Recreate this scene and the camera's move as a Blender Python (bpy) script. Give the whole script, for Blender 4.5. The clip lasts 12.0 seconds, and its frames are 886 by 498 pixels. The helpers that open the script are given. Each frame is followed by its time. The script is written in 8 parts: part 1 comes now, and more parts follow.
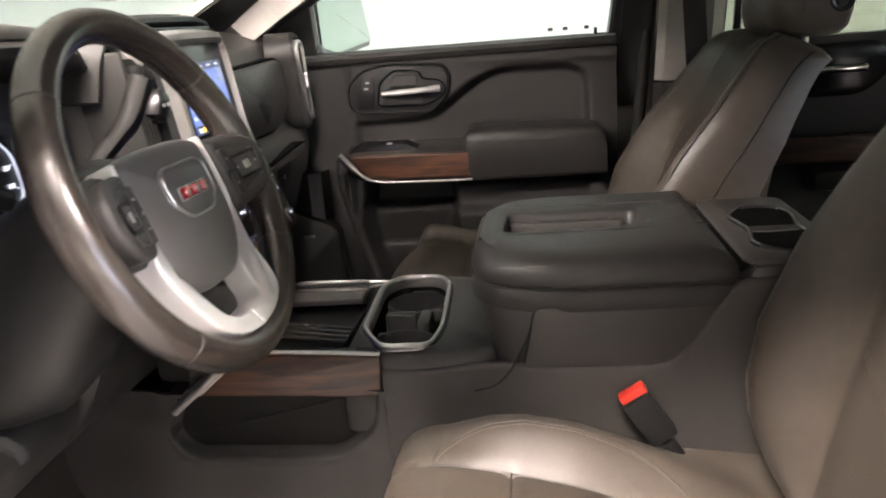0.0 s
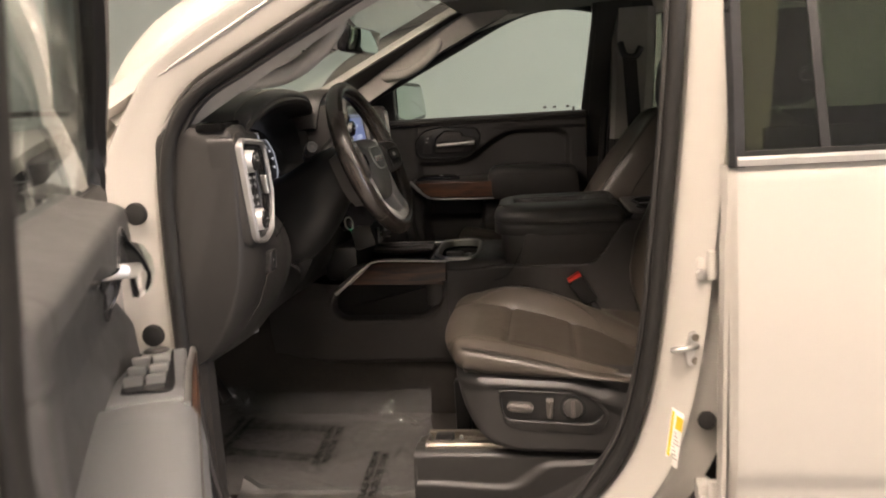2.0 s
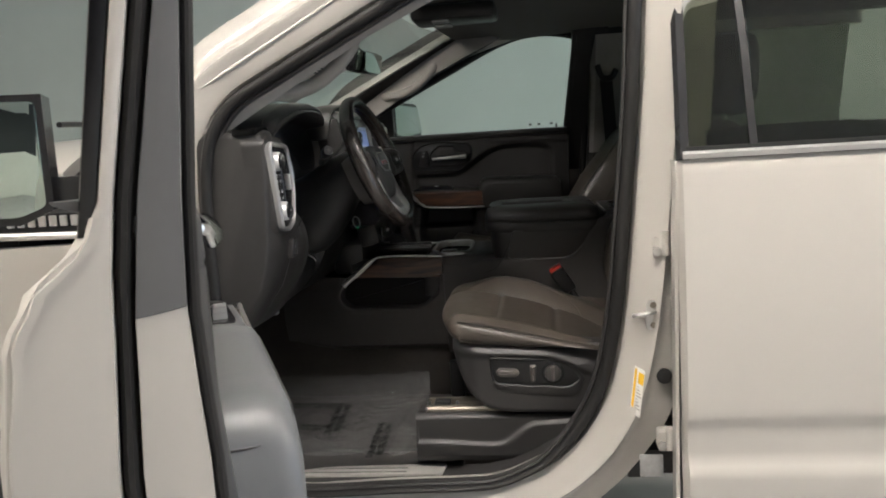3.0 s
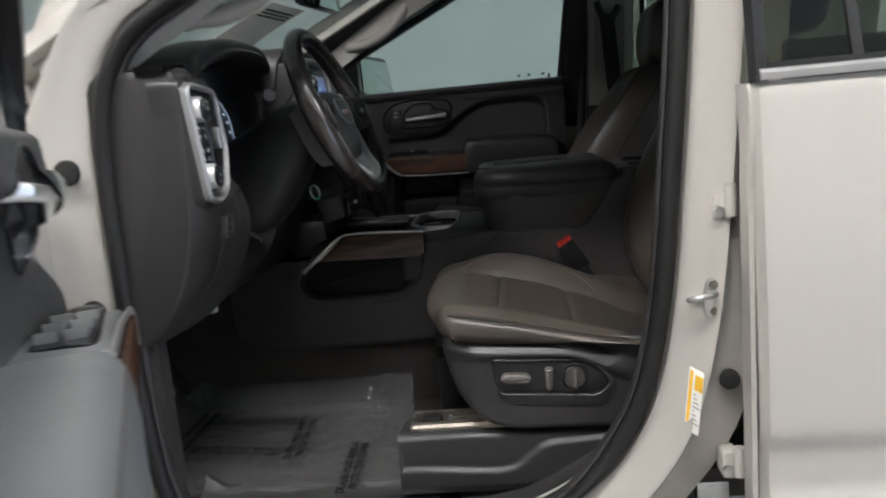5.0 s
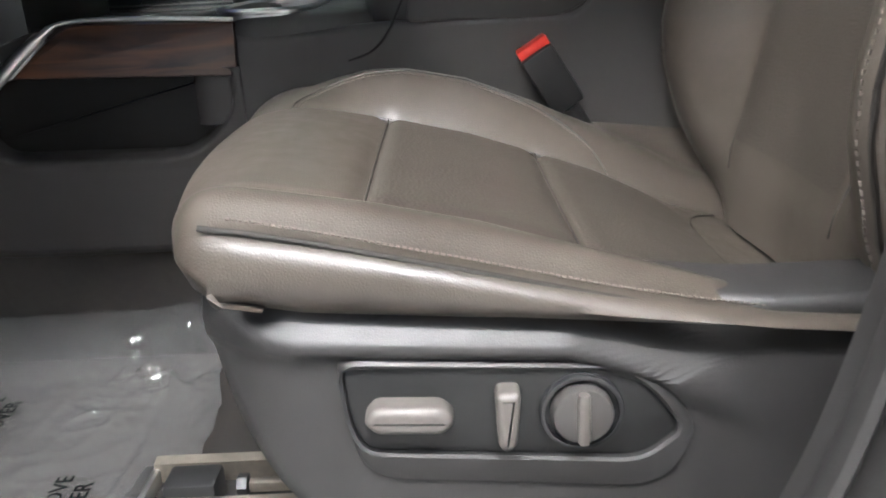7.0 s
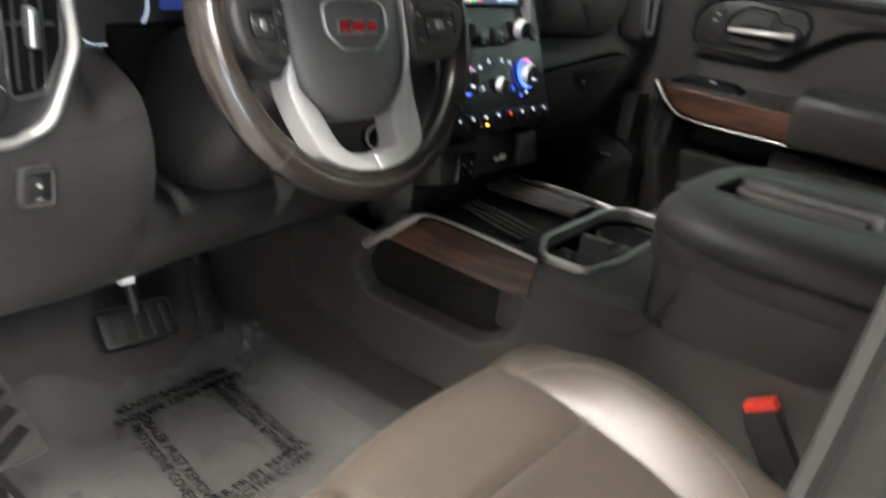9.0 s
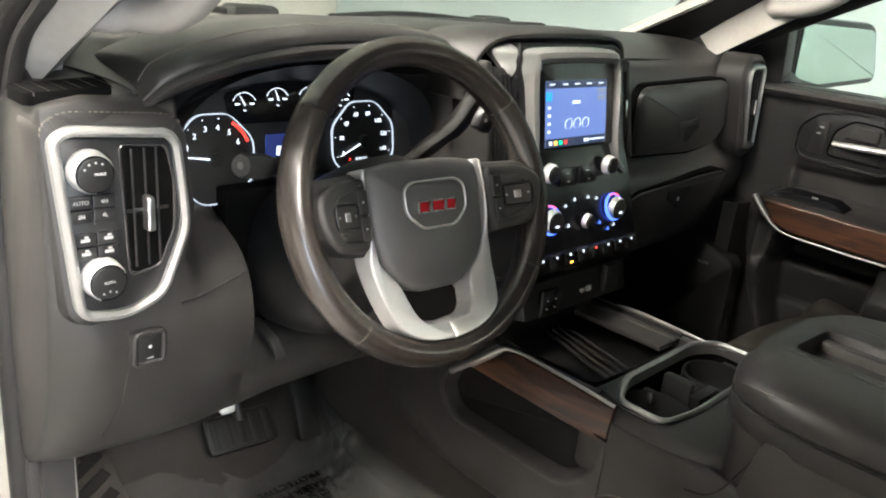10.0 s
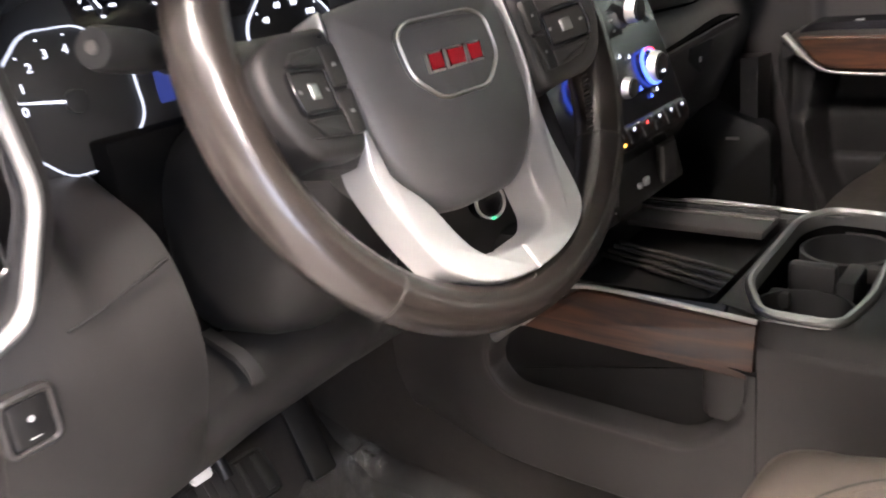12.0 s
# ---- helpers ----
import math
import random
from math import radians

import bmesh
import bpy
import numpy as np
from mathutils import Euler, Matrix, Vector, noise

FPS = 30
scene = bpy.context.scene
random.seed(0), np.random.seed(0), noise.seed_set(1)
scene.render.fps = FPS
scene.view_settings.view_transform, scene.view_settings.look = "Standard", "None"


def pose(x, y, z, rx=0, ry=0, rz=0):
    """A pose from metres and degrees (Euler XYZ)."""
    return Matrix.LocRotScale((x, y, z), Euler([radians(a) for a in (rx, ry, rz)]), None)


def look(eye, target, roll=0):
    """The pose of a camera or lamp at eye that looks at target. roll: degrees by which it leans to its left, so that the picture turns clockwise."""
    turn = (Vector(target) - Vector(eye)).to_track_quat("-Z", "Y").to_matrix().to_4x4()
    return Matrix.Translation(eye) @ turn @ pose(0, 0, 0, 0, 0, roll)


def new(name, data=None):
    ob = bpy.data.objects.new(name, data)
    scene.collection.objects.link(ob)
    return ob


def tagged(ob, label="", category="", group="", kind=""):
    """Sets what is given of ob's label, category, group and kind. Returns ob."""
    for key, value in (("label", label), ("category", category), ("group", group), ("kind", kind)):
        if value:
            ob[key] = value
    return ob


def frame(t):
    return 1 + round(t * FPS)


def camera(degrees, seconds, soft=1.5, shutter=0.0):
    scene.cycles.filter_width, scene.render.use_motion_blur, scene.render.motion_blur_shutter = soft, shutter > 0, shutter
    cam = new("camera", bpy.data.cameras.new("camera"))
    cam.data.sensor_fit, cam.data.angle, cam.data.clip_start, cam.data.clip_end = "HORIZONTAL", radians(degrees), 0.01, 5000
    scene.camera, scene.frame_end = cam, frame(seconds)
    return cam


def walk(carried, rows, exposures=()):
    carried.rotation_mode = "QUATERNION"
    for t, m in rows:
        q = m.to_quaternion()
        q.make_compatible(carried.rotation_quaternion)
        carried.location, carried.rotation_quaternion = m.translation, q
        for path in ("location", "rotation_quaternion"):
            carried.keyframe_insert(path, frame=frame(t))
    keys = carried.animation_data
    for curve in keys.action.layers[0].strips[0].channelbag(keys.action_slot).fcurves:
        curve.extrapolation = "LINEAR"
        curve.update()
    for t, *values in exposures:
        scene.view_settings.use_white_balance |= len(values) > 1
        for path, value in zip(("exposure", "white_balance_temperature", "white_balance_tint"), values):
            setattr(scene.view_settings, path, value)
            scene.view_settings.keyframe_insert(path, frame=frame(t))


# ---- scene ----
cam = camera(57.2, 12.0, soft=1.9, shutter=0.4)
U = 1.07  # metres to one unit of the plan
PATH = [
    (0, (0.08, 0.002, 1.541), (-0.155, 1.911, 0.993), -4.6),
    (0.5, (0.098, -0.204, 1.544), (-0.185, 1.715, 1.054), -3.7),
    (1, (0.097, -0.456, 1.522), (-0.178, 1.481, 1.105), -4.1),
    (1.5, (0.091, -0.794, 1.515), (-0.172, 1.154, 1.146), -3.8),
    (2, (0.136, -1.097, 1.491), (-0.129, 0.858, 1.163), -3.4),
    (2.5, (0.18, -1.373, 1.462), (-0.09, 0.588, 1.174), -3.5),
    (2.7, (0.148, -1.386, 1.448), (-0.1, 0.581, 1.184), -3.2),
    (4.3, (0.217, -1.391, 1.432), (-0.026, 0.577, 1.178), -4.6),
    (4.5, (0.182, -1.262, 1.405), (-0.046, 0.708, 1.143), -4.9),
    (5, (0.085, -0.933, 1.368), (-0.102, 1.033, 1.052), -5.3),
    (5.5, (0.092, -0.582, 1.298), (-0.05, 1.376, 0.914), -6.0),
    (6, (0.115, -0.315, 1.27), (0.03, 1.621, 0.775), -5.6),
    (6.5, (0.097, -0.071, 1.179), (0.089, 1.838, 0.583), -4.2),
    (6.7, (0.087, 0.009, 1.152), (0.104, 1.905, 0.516), -3.3),
    (8.5, (0.259, 0.127, 1.319), (-0.508, 1.811, 0.559), 3.3),
    (9, (0.348, 0.109, 1.506), (-0.733, 1.625, 0.774), 7.4),
    (9.5, (0.356, 0.13, 1.618), (-0.894, 1.518, 0.903), 7.3),
    (10, (0.367, 0.129, 1.649), (-0.954, 1.482, 0.998), 5.8),
    (10.5, (0.363, 0.127, 1.648), (-0.937, 1.51, 1.016), 3.2),
    (11, (0.292, 0.134, 1.59), (-0.921, 1.594, 0.959), -0.8),
    (11.5, (0.149, 0.174, 1.514), (-0.963, 1.701, 0.858), -5.9),
    (12, (0.083, 0.321, 1.466), (-1.141, 1.745, 0.777), -7.5),
]
EXPOSURE = [
    (0, 2.82, 6100, 20), (1, 2.08, 6700, 21), (2, 1.20, 6700, 20), (2.7, 0.70, 5800, 12), (4.3, 0.66, 5700, 11),
    (5, 0.66, 5350, 11), (5.5, 0.90, 5250, 13), (6, 1.55, 5100, 11), (6.7, 2.38, 5200, 11), (8.5, 2.5, 5600, 9), (9.5, 2.55, 5800, 9), (11, 2.58, 6000, 15), (12, 3.0, 6000, 22),
]
walk(cam, [(t, look(Vector(eye) * U, Vector(target) * U, roll)) for t, eye, target, roll in PATH], EXPOSURE)

# ---- world and lamps ----
world = bpy.data.worlds.new("world")
scene.world = world
world.use_nodes = True
world.node_tree.nodes["Background"].inputs["Color"].default_value = (0.9, 0.95, 1.0, 1)
world.node_tree.nodes["Background"].inputs["Strength"].default_value = 0.12

# ---- builders ----
ORG = {}


def thing(name, base, label="", category="", group="", kind=""):
    ob = new(name)
    ob.empty_display_size = 0.05
    ob.location = Vector(base) * U
    ORG[ob] = Vector(base) * U
    return tagged(ob, label, category, group, kind)


def part(name, bm, material, parent=None, label="", category="", kind="", group="", sharp=38):
    """Links a bmesh, made in plan units, as one mesh object under a thing or a part."""
    bmesh.ops.recalc_face_normals(bm, faces=bm.faces)
    co = np.array([v.co[:] for v in bm.verts])
    mid = Vector(((co.min(0) + co.max(0)) / 2).tolist())
    if parent is None:
        mid.z = float(co[:, 2].min())
    for v in bm.verts:
        v.co = (v.co - mid) * U
    me = bpy.data.meshes.new(name)
    bm.to_mesh(me)
    bm.free()
    for p in me.polygons:
        p.use_smooth = True
    me.set_sharp_from_angle(angle=radians(sharp))
    if material:
        me.materials.append(material)
    ob = new(name, me)
    ORG[ob] = mid * U
    if parent is not None:
        ob.parent = parent
        ob.location = mid * U - ORG[parent]
    else:
        ob.location = mid * U
    return tagged(ob, label, category, group, kind)


def box(c, s, bev=0.0, rot=None, seg=2):
    bm = bmesh.new()
    bmesh.ops.create_cube(bm, size=1)
    for v in bm.verts:
        v.co = Vector((v.co.x * s[0], v.co.y * s[1], v.co.z * s[2]))
    if bev:
        bmesh.ops.bevel(bm, geom=bm.edges[:], offset=bev, segments=seg, profile=0.5, affect="EDGES")
    m = Matrix.Translation(c) @ (rot.to_4x4() if rot else Matrix())
    bmesh.ops.transform(bm, matrix=m, verts=bm.verts)
    return bm


def loft(rings, loop=True, closed=False, caps=True):
    """Skins rings of equally many points. loop: each ring is closed; closed: the last ring meets the first."""
    bm = bmesh.new()
    vs = [[bm.verts.new(p) for p in r] for r in rings]
    n, m = len(vs), len(vs[0])
    for i in range(n if closed else n - 1):
        a, b = vs[i], vs[(i + 1) % n]
        for j in range(m if loop else m - 1):
            k = (j + 1) % m
            bm.faces.new((a[j], a[k], b[k], b[j]))
    if caps and loop and not closed:
        bm.faces.new(vs[0][::-1])
        bm.faces.new(vs[-1])
    return bm


def spline(pts, n, closed=False):
    """A smooth curve of n points through the given ones."""
    pts = [Vector(p) for p in pts]
    m = len(pts)
    segs = m if closed else m - 1
    out = []
    for i in range(n):
        t = i * segs / (n if closed else n - 1)
        k = min(int(t), segs - 1)
        f = t - k
        if closed:
            a, b, c, d = (pts[(k + o) % m] for o in (-1, 0, 1, 2))
        else:
            a, b, c, d = (pts[min(max(k + o, 0), m - 1)] for o in (-1, 0, 1, 2))
        out.append(0.5 * ((2 * b) + (c - a) * f + (2 * a - 5 * b + 4 * c - d) * f * f + (3 * b - a - 3 * c + d) * f**3))
    return out


def tube(pts, r, closed=False, seg=10, up=(0, 0, 1), squash=1.0, taper=None):
    """A round bar along points; squash flattens it across up."""
    pts = [Vector(p) for p in pts]
    n = len(pts)
    rings = []
    for i, p in enumerate(pts):
        d = (pts[(i + 1) % n] - pts[i - 1]) if closed else (pts[min(i + 1, n - 1)] - pts[max(i - 1, 0)])
        d.normalize()
        s = d.cross(Vector(up))
        if s.length < 1e-4:
            s = d.cross(Vector((1, 0, 0)))
        s.normalize()
        w = s.cross(d)
        k = r * (taper[i] if taper else 1)
        rings.append([p + k * (math.cos(a) * s + squash * math.sin(a) * w) for a in (2 * math.pi * j / seg for j in range(seg))])
    return loft(rings, True, closed)


def rounded(poly, r, n=4):
    """A 2D polygon with rounded corners; r one radius or one for each corner."""
    out, m = [], len(poly)
    for i in range(m):
        a, b, c = (np.array(poly[(i + o) % m], float) for o in (-1, 0, 1))
        rr = r[i] if isinstance(r, (list, tuple)) else r
        la, lc = np.linalg.norm(a - b), np.linalg.norm(c - b)
        k = min(rr, la * 0.49, lc * 0.49)
        p, q = b + (a - b) / la * k, b + (c - b) / lc * k
        for j in range(n + 1):
            t = j / n
            out.append(tuple((1 - t) ** 2 * p + 2 * t * (1 - t) * b + t * t * q))
    return out


def inset2(poly, d):
    """Moves the outline of a 2D polygon inwards by d."""
    m, out = len(poly), []
    area = sum(poly[i][0] * poly[(i + 1) % m][1] - poly[(i + 1) % m][0] * poly[i][1] for i in range(m))
    sgn = 1 if area > 0 else -1
    for i in range(m):
        a, b, c = (np.array(poly[(i + o) % m], float) for o in (-1, 0, 1))
        t = (c - a) / (np.linalg.norm(c - a) + 1e-9)
        out.append(tuple(b + sgn * d * np.array((-t[1], t[0]))))
    return out


def refit(poly, n):
    """The outline walked in n even steps, from its lowest corner."""
    pts = [np.array(p) for p in poly]
    ln = [0]
    for a, b in zip(pts, pts[1:] + pts[:1]):
        ln.append(ln[-1] + np.linalg.norm(b - a))
    out = []
    for k in range(n):
        d = ln[-1] * k / n
        i = max(j for j in range(len(pts)) if ln[j] <= d + 1e-9)
        t = (d - ln[i]) / max(ln[i + 1] - ln[i], 1e-9)
        out.append(tuple(pts[i] + (pts[(i + 1) % len(pts)] - pts[i]) * t))
    s = min(range(n), key=lambda i: out[i][0] + out[i][1])
    return out[s:] + out[:s]


def slab(poly, f, d0, d1, bev=0.003):
    """An extruded outline with softened front edges: f(u, v, d) places it, d1 is the face that shows."""
    e = bev * (1 if d1 > d0 else -1)
    rings = [[f(u, v, d0) for u, v in poly], [f(u, v, d1 - e) for u, v in poly],
             [f(u, v, d1 - 0.3 * e) for u, v in inset2(poly, bev * 0.3)], [f(u, v, d1) for u, v in inset2(poly, bev)]]
    return loft(rings)


def pillow(poly, f, d0, d1, r, n=6):
    """An extruded outline whose front edge is rounded with the radius r."""
    e = 1 if d1 > d0 else -1
    rows = [[f(u, v, d0) for u, v in poly]]
    for k in range(n + 1):
        a = math.pi / 2 * k / n
        rows.append([f(u, v, d1 - e * r * (1 - math.sin(a))) for u, v in inset2(poly, r * (1 - math.cos(a)))])
    return loft(rows)


def ring(poly, f, width, d0, d1, bev=0.002):
    """A frame of that width inside an outline."""
    e = bev * (1 if d1 > d0 else -1)
    inn = inset2(poly, width)
    rows = [(poly, d0), (poly, d1 - e), (inset2(poly, bev), d1), (inset2(poly, width - bev), d1), (inn, d1 - e), (inn, d0)]
    return loft([[f(u, v, d) for u, v in p] for p, d in rows], True, True)


def dish(poly, f, d0, d1, slope=0.006):
    """A sunk pan: rim at d0, floor at d1."""
    rows = [(poly, d0), (inset2(poly, slope * 0.3), d0 + (d1 - d0) * 0.5), (inset2(poly, slope), d1)]
    bm = loft([[f(u, v, d) for u, v in p] for p, d in rows], True, False, False)
    bm.faces.new([bm.verts.new(f(u, v, d1)) for u, v in inset2(poly, slope)])
    bmesh.ops.remove_doubles(bm, verts=bm.verts, dist=1e-5)
    return bm


def cyl(c, axis, r, h, seg=24, bev=0.15, r2=None):
    """A turned knob or bolt that starts at c and runs h along axis, with a softened end."""
    ax = Vector(axis).normalized()
    s = ax.orthogonal().normalized()
    w = ax.cross(s)
    r2 = r if r2 is None else r2
    b = bev * min(r, abs(h))
    rows = [(r, 0), (r2, h - b), (r2 - 0.3 * b, h - 0.3 * b), (r2 - b, h)]
    return loft([[Vector(c) + ax * d + k * (math.cos(a) * s + math.sin(a) * w) for a in (2 * math.pi * j / seg for j in range(seg))] for k, d in rows])


def sheet(f, nu, nv, back):
    """A surface f(u, v) for u and v from 0 to 1, with a body behind it, shifted by back."""
    back = Vector(back)
    top = [[Vector(f(i / nu, j / nv)) for j in range(nv + 1)] for i in range(nu + 1)]
    bm = bmesh.new()
    a = [[bm.verts.new(p) for p in row] for row in top]
    b = [[bm.verts.new(p + back) for p in row] for row in top]
    for i in range(nu):
        for j in range(nv):
            bm.faces.new((a[i][j], a[i + 1][j], a[i + 1][j + 1], a[i][j + 1]))
            bm.faces.new((b[i][j], b[i][j + 1], b[i + 1][j + 1], b[i + 1][j]))
    edge = [(i, 0) for i in range(nu)] + [(nu, j) for j in range(nv)] + [(i, nv) for i in range(nu, 0, -1)] + [(0, j) for j in range(nv, 0, -1)]
    for k in range(len(edge)):
        (i, j), (p, q) = edge[k], edge[(k + 1) % len(edge)]
        bm.faces.new((a[i][j], b[i][j], b[p][q], a[p][q]))
    return bm


def apart2(x, z, poly):
    """Signed distance to an outline, negative inside."""
    best, inside, m = 1e9, False, len(poly)
    for i in range(m):
        (ax, az), (bx, bz) = poly[i], poly[(i + 1) % m]
        ex, ez = bx - ax, bz - az
        t = min(max(((x - ax) * ex + (z - az) * ez) / (ex * ex + ez * ez + 1e-12), 0), 1)
        best = min(best, math.hypot(x - ax - t * ex, z - az - t * ez))
        if (az > z) != (bz > z) and x < ax + (z - az) / (bz - az) * ex:
            inside = not inside
    return -best if inside else best


def smooth(a, b, x):
    t = min(max((x - a) / (b - a), 0.0), 1.0)
    return t * t * (3 - 2 * t)


def lerp(a, b, t):
    return a + (b - a) * t


def text(body, size, place, right, up, material, parent, name="lettering", depth=0.0004):
    """Raised letters in the built-in font, centred on place."""
    cu = bpy.data.curves.new(name, "FONT")
    cu.body, cu.size, cu.extrude, cu.align_x, cu.align_y = body, size * U, depth, "CENTER", "CENTER"
    cu.resolution_u = 2
    cu.materials.append(material)
    r, u = Vector(right).normalized(), Vector(up).normalized()
    n = r.cross(u).normalized()
    u = n.cross(r)
    tmp = bpy.data.objects.new("tmp", cu)
    me = bpy.data.meshes.new_from_object(tmp)
    bpy.data.objects.remove(tmp)
    ob = new(name, me)
    ob.parent = parent
    m = Matrix((r, u, n)).transposed().to_4x4()
    m.translation = Vector(place) * U - ORG[parent]
    ob.matrix_basis = m
    ORG[ob] = Vector(place) * U
    return ob


# ---- materials ----
def shader(name, col, rough=0.5, metal=0.0, grain=0.0, grain_scale=600.0, kind="noise", vary=0.12, vary_scale=9.0, spec=0.5, coat=0.0, rough_vary=0.1, emit=None, emit_strength=0.0, trans=0.0, alpha=1.0, ior=1.5):
    m = bpy.data.materials.new(name)
    m.use_nodes = True
    nt = m.node_tree
    b = nt.nodes["Principled BSDF"]
    I = b.inputs
    I["Roughness"].default_value, I["Metallic"].default_value = rough, metal
    I["Specular IOR Level"].default_value, I["Coat Weight"].default_value, I["IOR"].default_value = spec, coat, ior
    I["Coat Roughness"].default_value = 0.05
    I["Transmission Weight"].default_value, I["Alpha"].default_value = trans, alpha
    I["Base Color"].default_value = (*col, 1)
    if emit:
        I["Emission Color"].default_value, I["Emission Strength"].default_value = (*emit, 1), emit_strength
    tc = nt.nodes.new("ShaderNodeTexCoord")
    if vary:
        n1 = nt.nodes.new("ShaderNodeTexNoise")
        n1.inputs["Scale"].default_value, n1.inputs["Detail"].default_value, n1.inputs["Roughness"].default_value = vary_scale, 6, 0.62
        nt.links.new(tc.outputs["Object"], n1.inputs["Vector"])
        n2 = nt.nodes.new("ShaderNodeTexNoise")
        n2.inputs["Scale"].default_value, n2.inputs["Detail"].default_value = vary_scale * 9, 3
        nt.links.new(tc.outputs["Object"], n2.inputs["Vector"])
        mix = nt.nodes.new("ShaderNodeMath")
        mix.operation = "MULTIPLY_ADD"
        nt.links.new(n2.outputs["Fac"], mix.inputs[0])
        mix.inputs[1].default_value = 0.4
        nt.links.new(n1.outputs["Fac"], mix.inputs[2])
        r = nt.nodes.new("ShaderNodeMapRange")
        r.inputs["From Min"].default_value, r.inputs["From Max"].default_value = 0.45, 0.95
        r.inputs["To Min"].default_value, r.inputs["To Max"].default_value = 1 - vary, 1 + vary
        nt.links.new(mix.outputs[0], r.inputs["Value"])
        sc = nt.nodes.new("ShaderNodeVectorMath")
        sc.operation = "SCALE"
        sc.inputs[0].default_value = col
        nt.links.new(r.outputs[0], sc.inputs["Scale"])
        nt.links.new(sc.outputs[0], I["Base Color"])
        r2 = nt.nodes.new("ShaderNodeMapRange")
        r2.inputs["From Min"].default_value, r2.inputs["From Max"].default_value = 0.45, 0.95
        r2.inputs["To Min"].default_value, r2.inputs["To Max"].default_value = max(rough * (1 - rough_vary), 0.01), min(rough * (1 + rough_vary), 1)
        nt.links.new(mix.outputs[0], r2.inputs["Value"])
        nt.links.new(r2.outputs[0], I["Roughness"])
    if grain:
        if kind == "noise":
            g = nt.nodes.new("ShaderNodeTexNoise")
            g.inputs["Detail"].default_value = 4
            out = g.outputs["Fac"]
        else:
            g = nt.nodes.new("ShaderNodeTexVoronoi")
            g.feature = "DISTANCE_TO_EDGE" if kind == "leather" else "F1"
            out = g.outputs["Distance"]
        g.inputs["Scale"].default_value = grain_scale
        nt.links.new(tc.outputs["Object"], g.inputs["Vector"])
        bp = nt.nodes.new("ShaderNodeBump")
        bp.inputs["Strength"].default_value, bp.inputs["Distance"].default_value = grain, 0.001
        nt.links.new(out, bp.inputs["Height"])
        nt.links.new(bp.outputs[0], I["Normal"])
    return m


def wood_shader(name, dark, light, rough, scale=(6, 60, 60)):
    m = shader(name, dark, rough, vary=0, coat=0.12)
    nt = m.node_tree
    tc = [n for n in nt.nodes if n.type == "TEX_COORD"][0]
    mp = nt.nodes.new("ShaderNodeMapping")
    mp.inputs["Scale"].default_value = scale
    nt.links.new(tc.outputs["Object"], mp.inputs["Vector"])
    n = nt.nodes.new("ShaderNodeTexNoise")
    n.inputs["Scale"].default_value, n.inputs["Detail"].default_value, n.inputs["Distortion"].default_value = 1.0, 8, 0.8
    nt.links.new(mp.outputs[0], n.inputs["Vector"])
    r = nt.nodes.new("ShaderNodeValToRGB")
    r.color_ramp.elements[0].position, r.color_ramp.elements[1].position = 0.35, 0.68
    r.color_ramp.elements[0].color, r.color_ramp.elements[1].color = (*dark, 1), (*light, 1)
    nt.links.new(n.outputs["Fac"], r.inputs["Fac"])
    nt.links.new(r.outputs[0], nt.nodes["Principled BSDF"].inputs["Base Color"])
    return m


M_PAINT = shader("white pearl paint", (0.395, 0.378, 0.344), 0.28, 0.0, vary=0.004, coat=0.8, rough_vary=0.0)
M_LEATHER = shader("seat leather", (0.054, 0.0455, 0.0365), 0.40, spec=0.50, grain=0.25, grain_scale=420, kind="leather", vary=0.22, vary_scale=7, rough_vary=0.25)
M_PERF = shader("perforated leather", (0.043, 0.0365, 0.0295), 0.44, grain=0.3, grain_scale=330, kind="dots", vary=0.18, vary_scale=7)
M_PAD = shader("dash skin", (0.024, 0.0230, 0.022), 0.42, spec=0.38, grain=0.22, grain_scale=520, kind="leather", vary=0.15, vary_scale=6)
M_PLASTIC = shader("grained plastic", (0.024, 0.0230, 0.0225), 0.46, spec=0.42, grain=0.2, grain_scale=900, vary=0.18, vary_scale=6, rough_vary=0.2)
M_DARK = shader("dark plastic", (0.013, 0.013, 0.013), 0.42, spec=0.36, grain=0.1, grain_scale=900, vary=0.2)
M_GLOSS = shader("gloss black", (0.006, 0.006, 0.007), 0.2, vary=0.1, spec=0.42)
M_PIANO = shader("smoked trim", (0.02, 0.02, 0.021), 0.25, vary=0.1)
M_CHROME = shader("satin chrome", (0.56, 0.56, 0.55), 0.36, 1.0, vary=0.05)
M_BRIGHT = shader("bright chrome", (0.82, 0.82, 0.82), 0.08, 1.0, vary=0.03)
M_SATIN = shader("satin grey trim", (0.29, 0.288, 0.283), 0.48, 0.6, grain=0.05, grain_scale=1500, vary=0.06)
M_SILVER = shader("silver trim", (0.64, 0.635, 0.635), 0.32, 0.6, grain=0.05, grain_scale=1500, vary=0.06)
M_METAL = shader("bare metal", (0.24, 0.215, 0.18), 0.5, 0.9, vary=0.25, vary_scale=18)
M_WOOD = wood_shader("open pore wood", (0.013, 0.007, 0.005), (0.095, 0.038, 0.017), 0.40)
M_RUBBER = shader("rubber seal", (0.012, 0.0115, 0.011), 0.55, spec=0.3, grain=0.1, grain_scale=500, vary=0.2)
M_CARPET = shader("carpet", (0.031, 0.027, 0.024), 0.95, grain=1.0, grain_scale=700, vary=0.35, vary_scale=14)
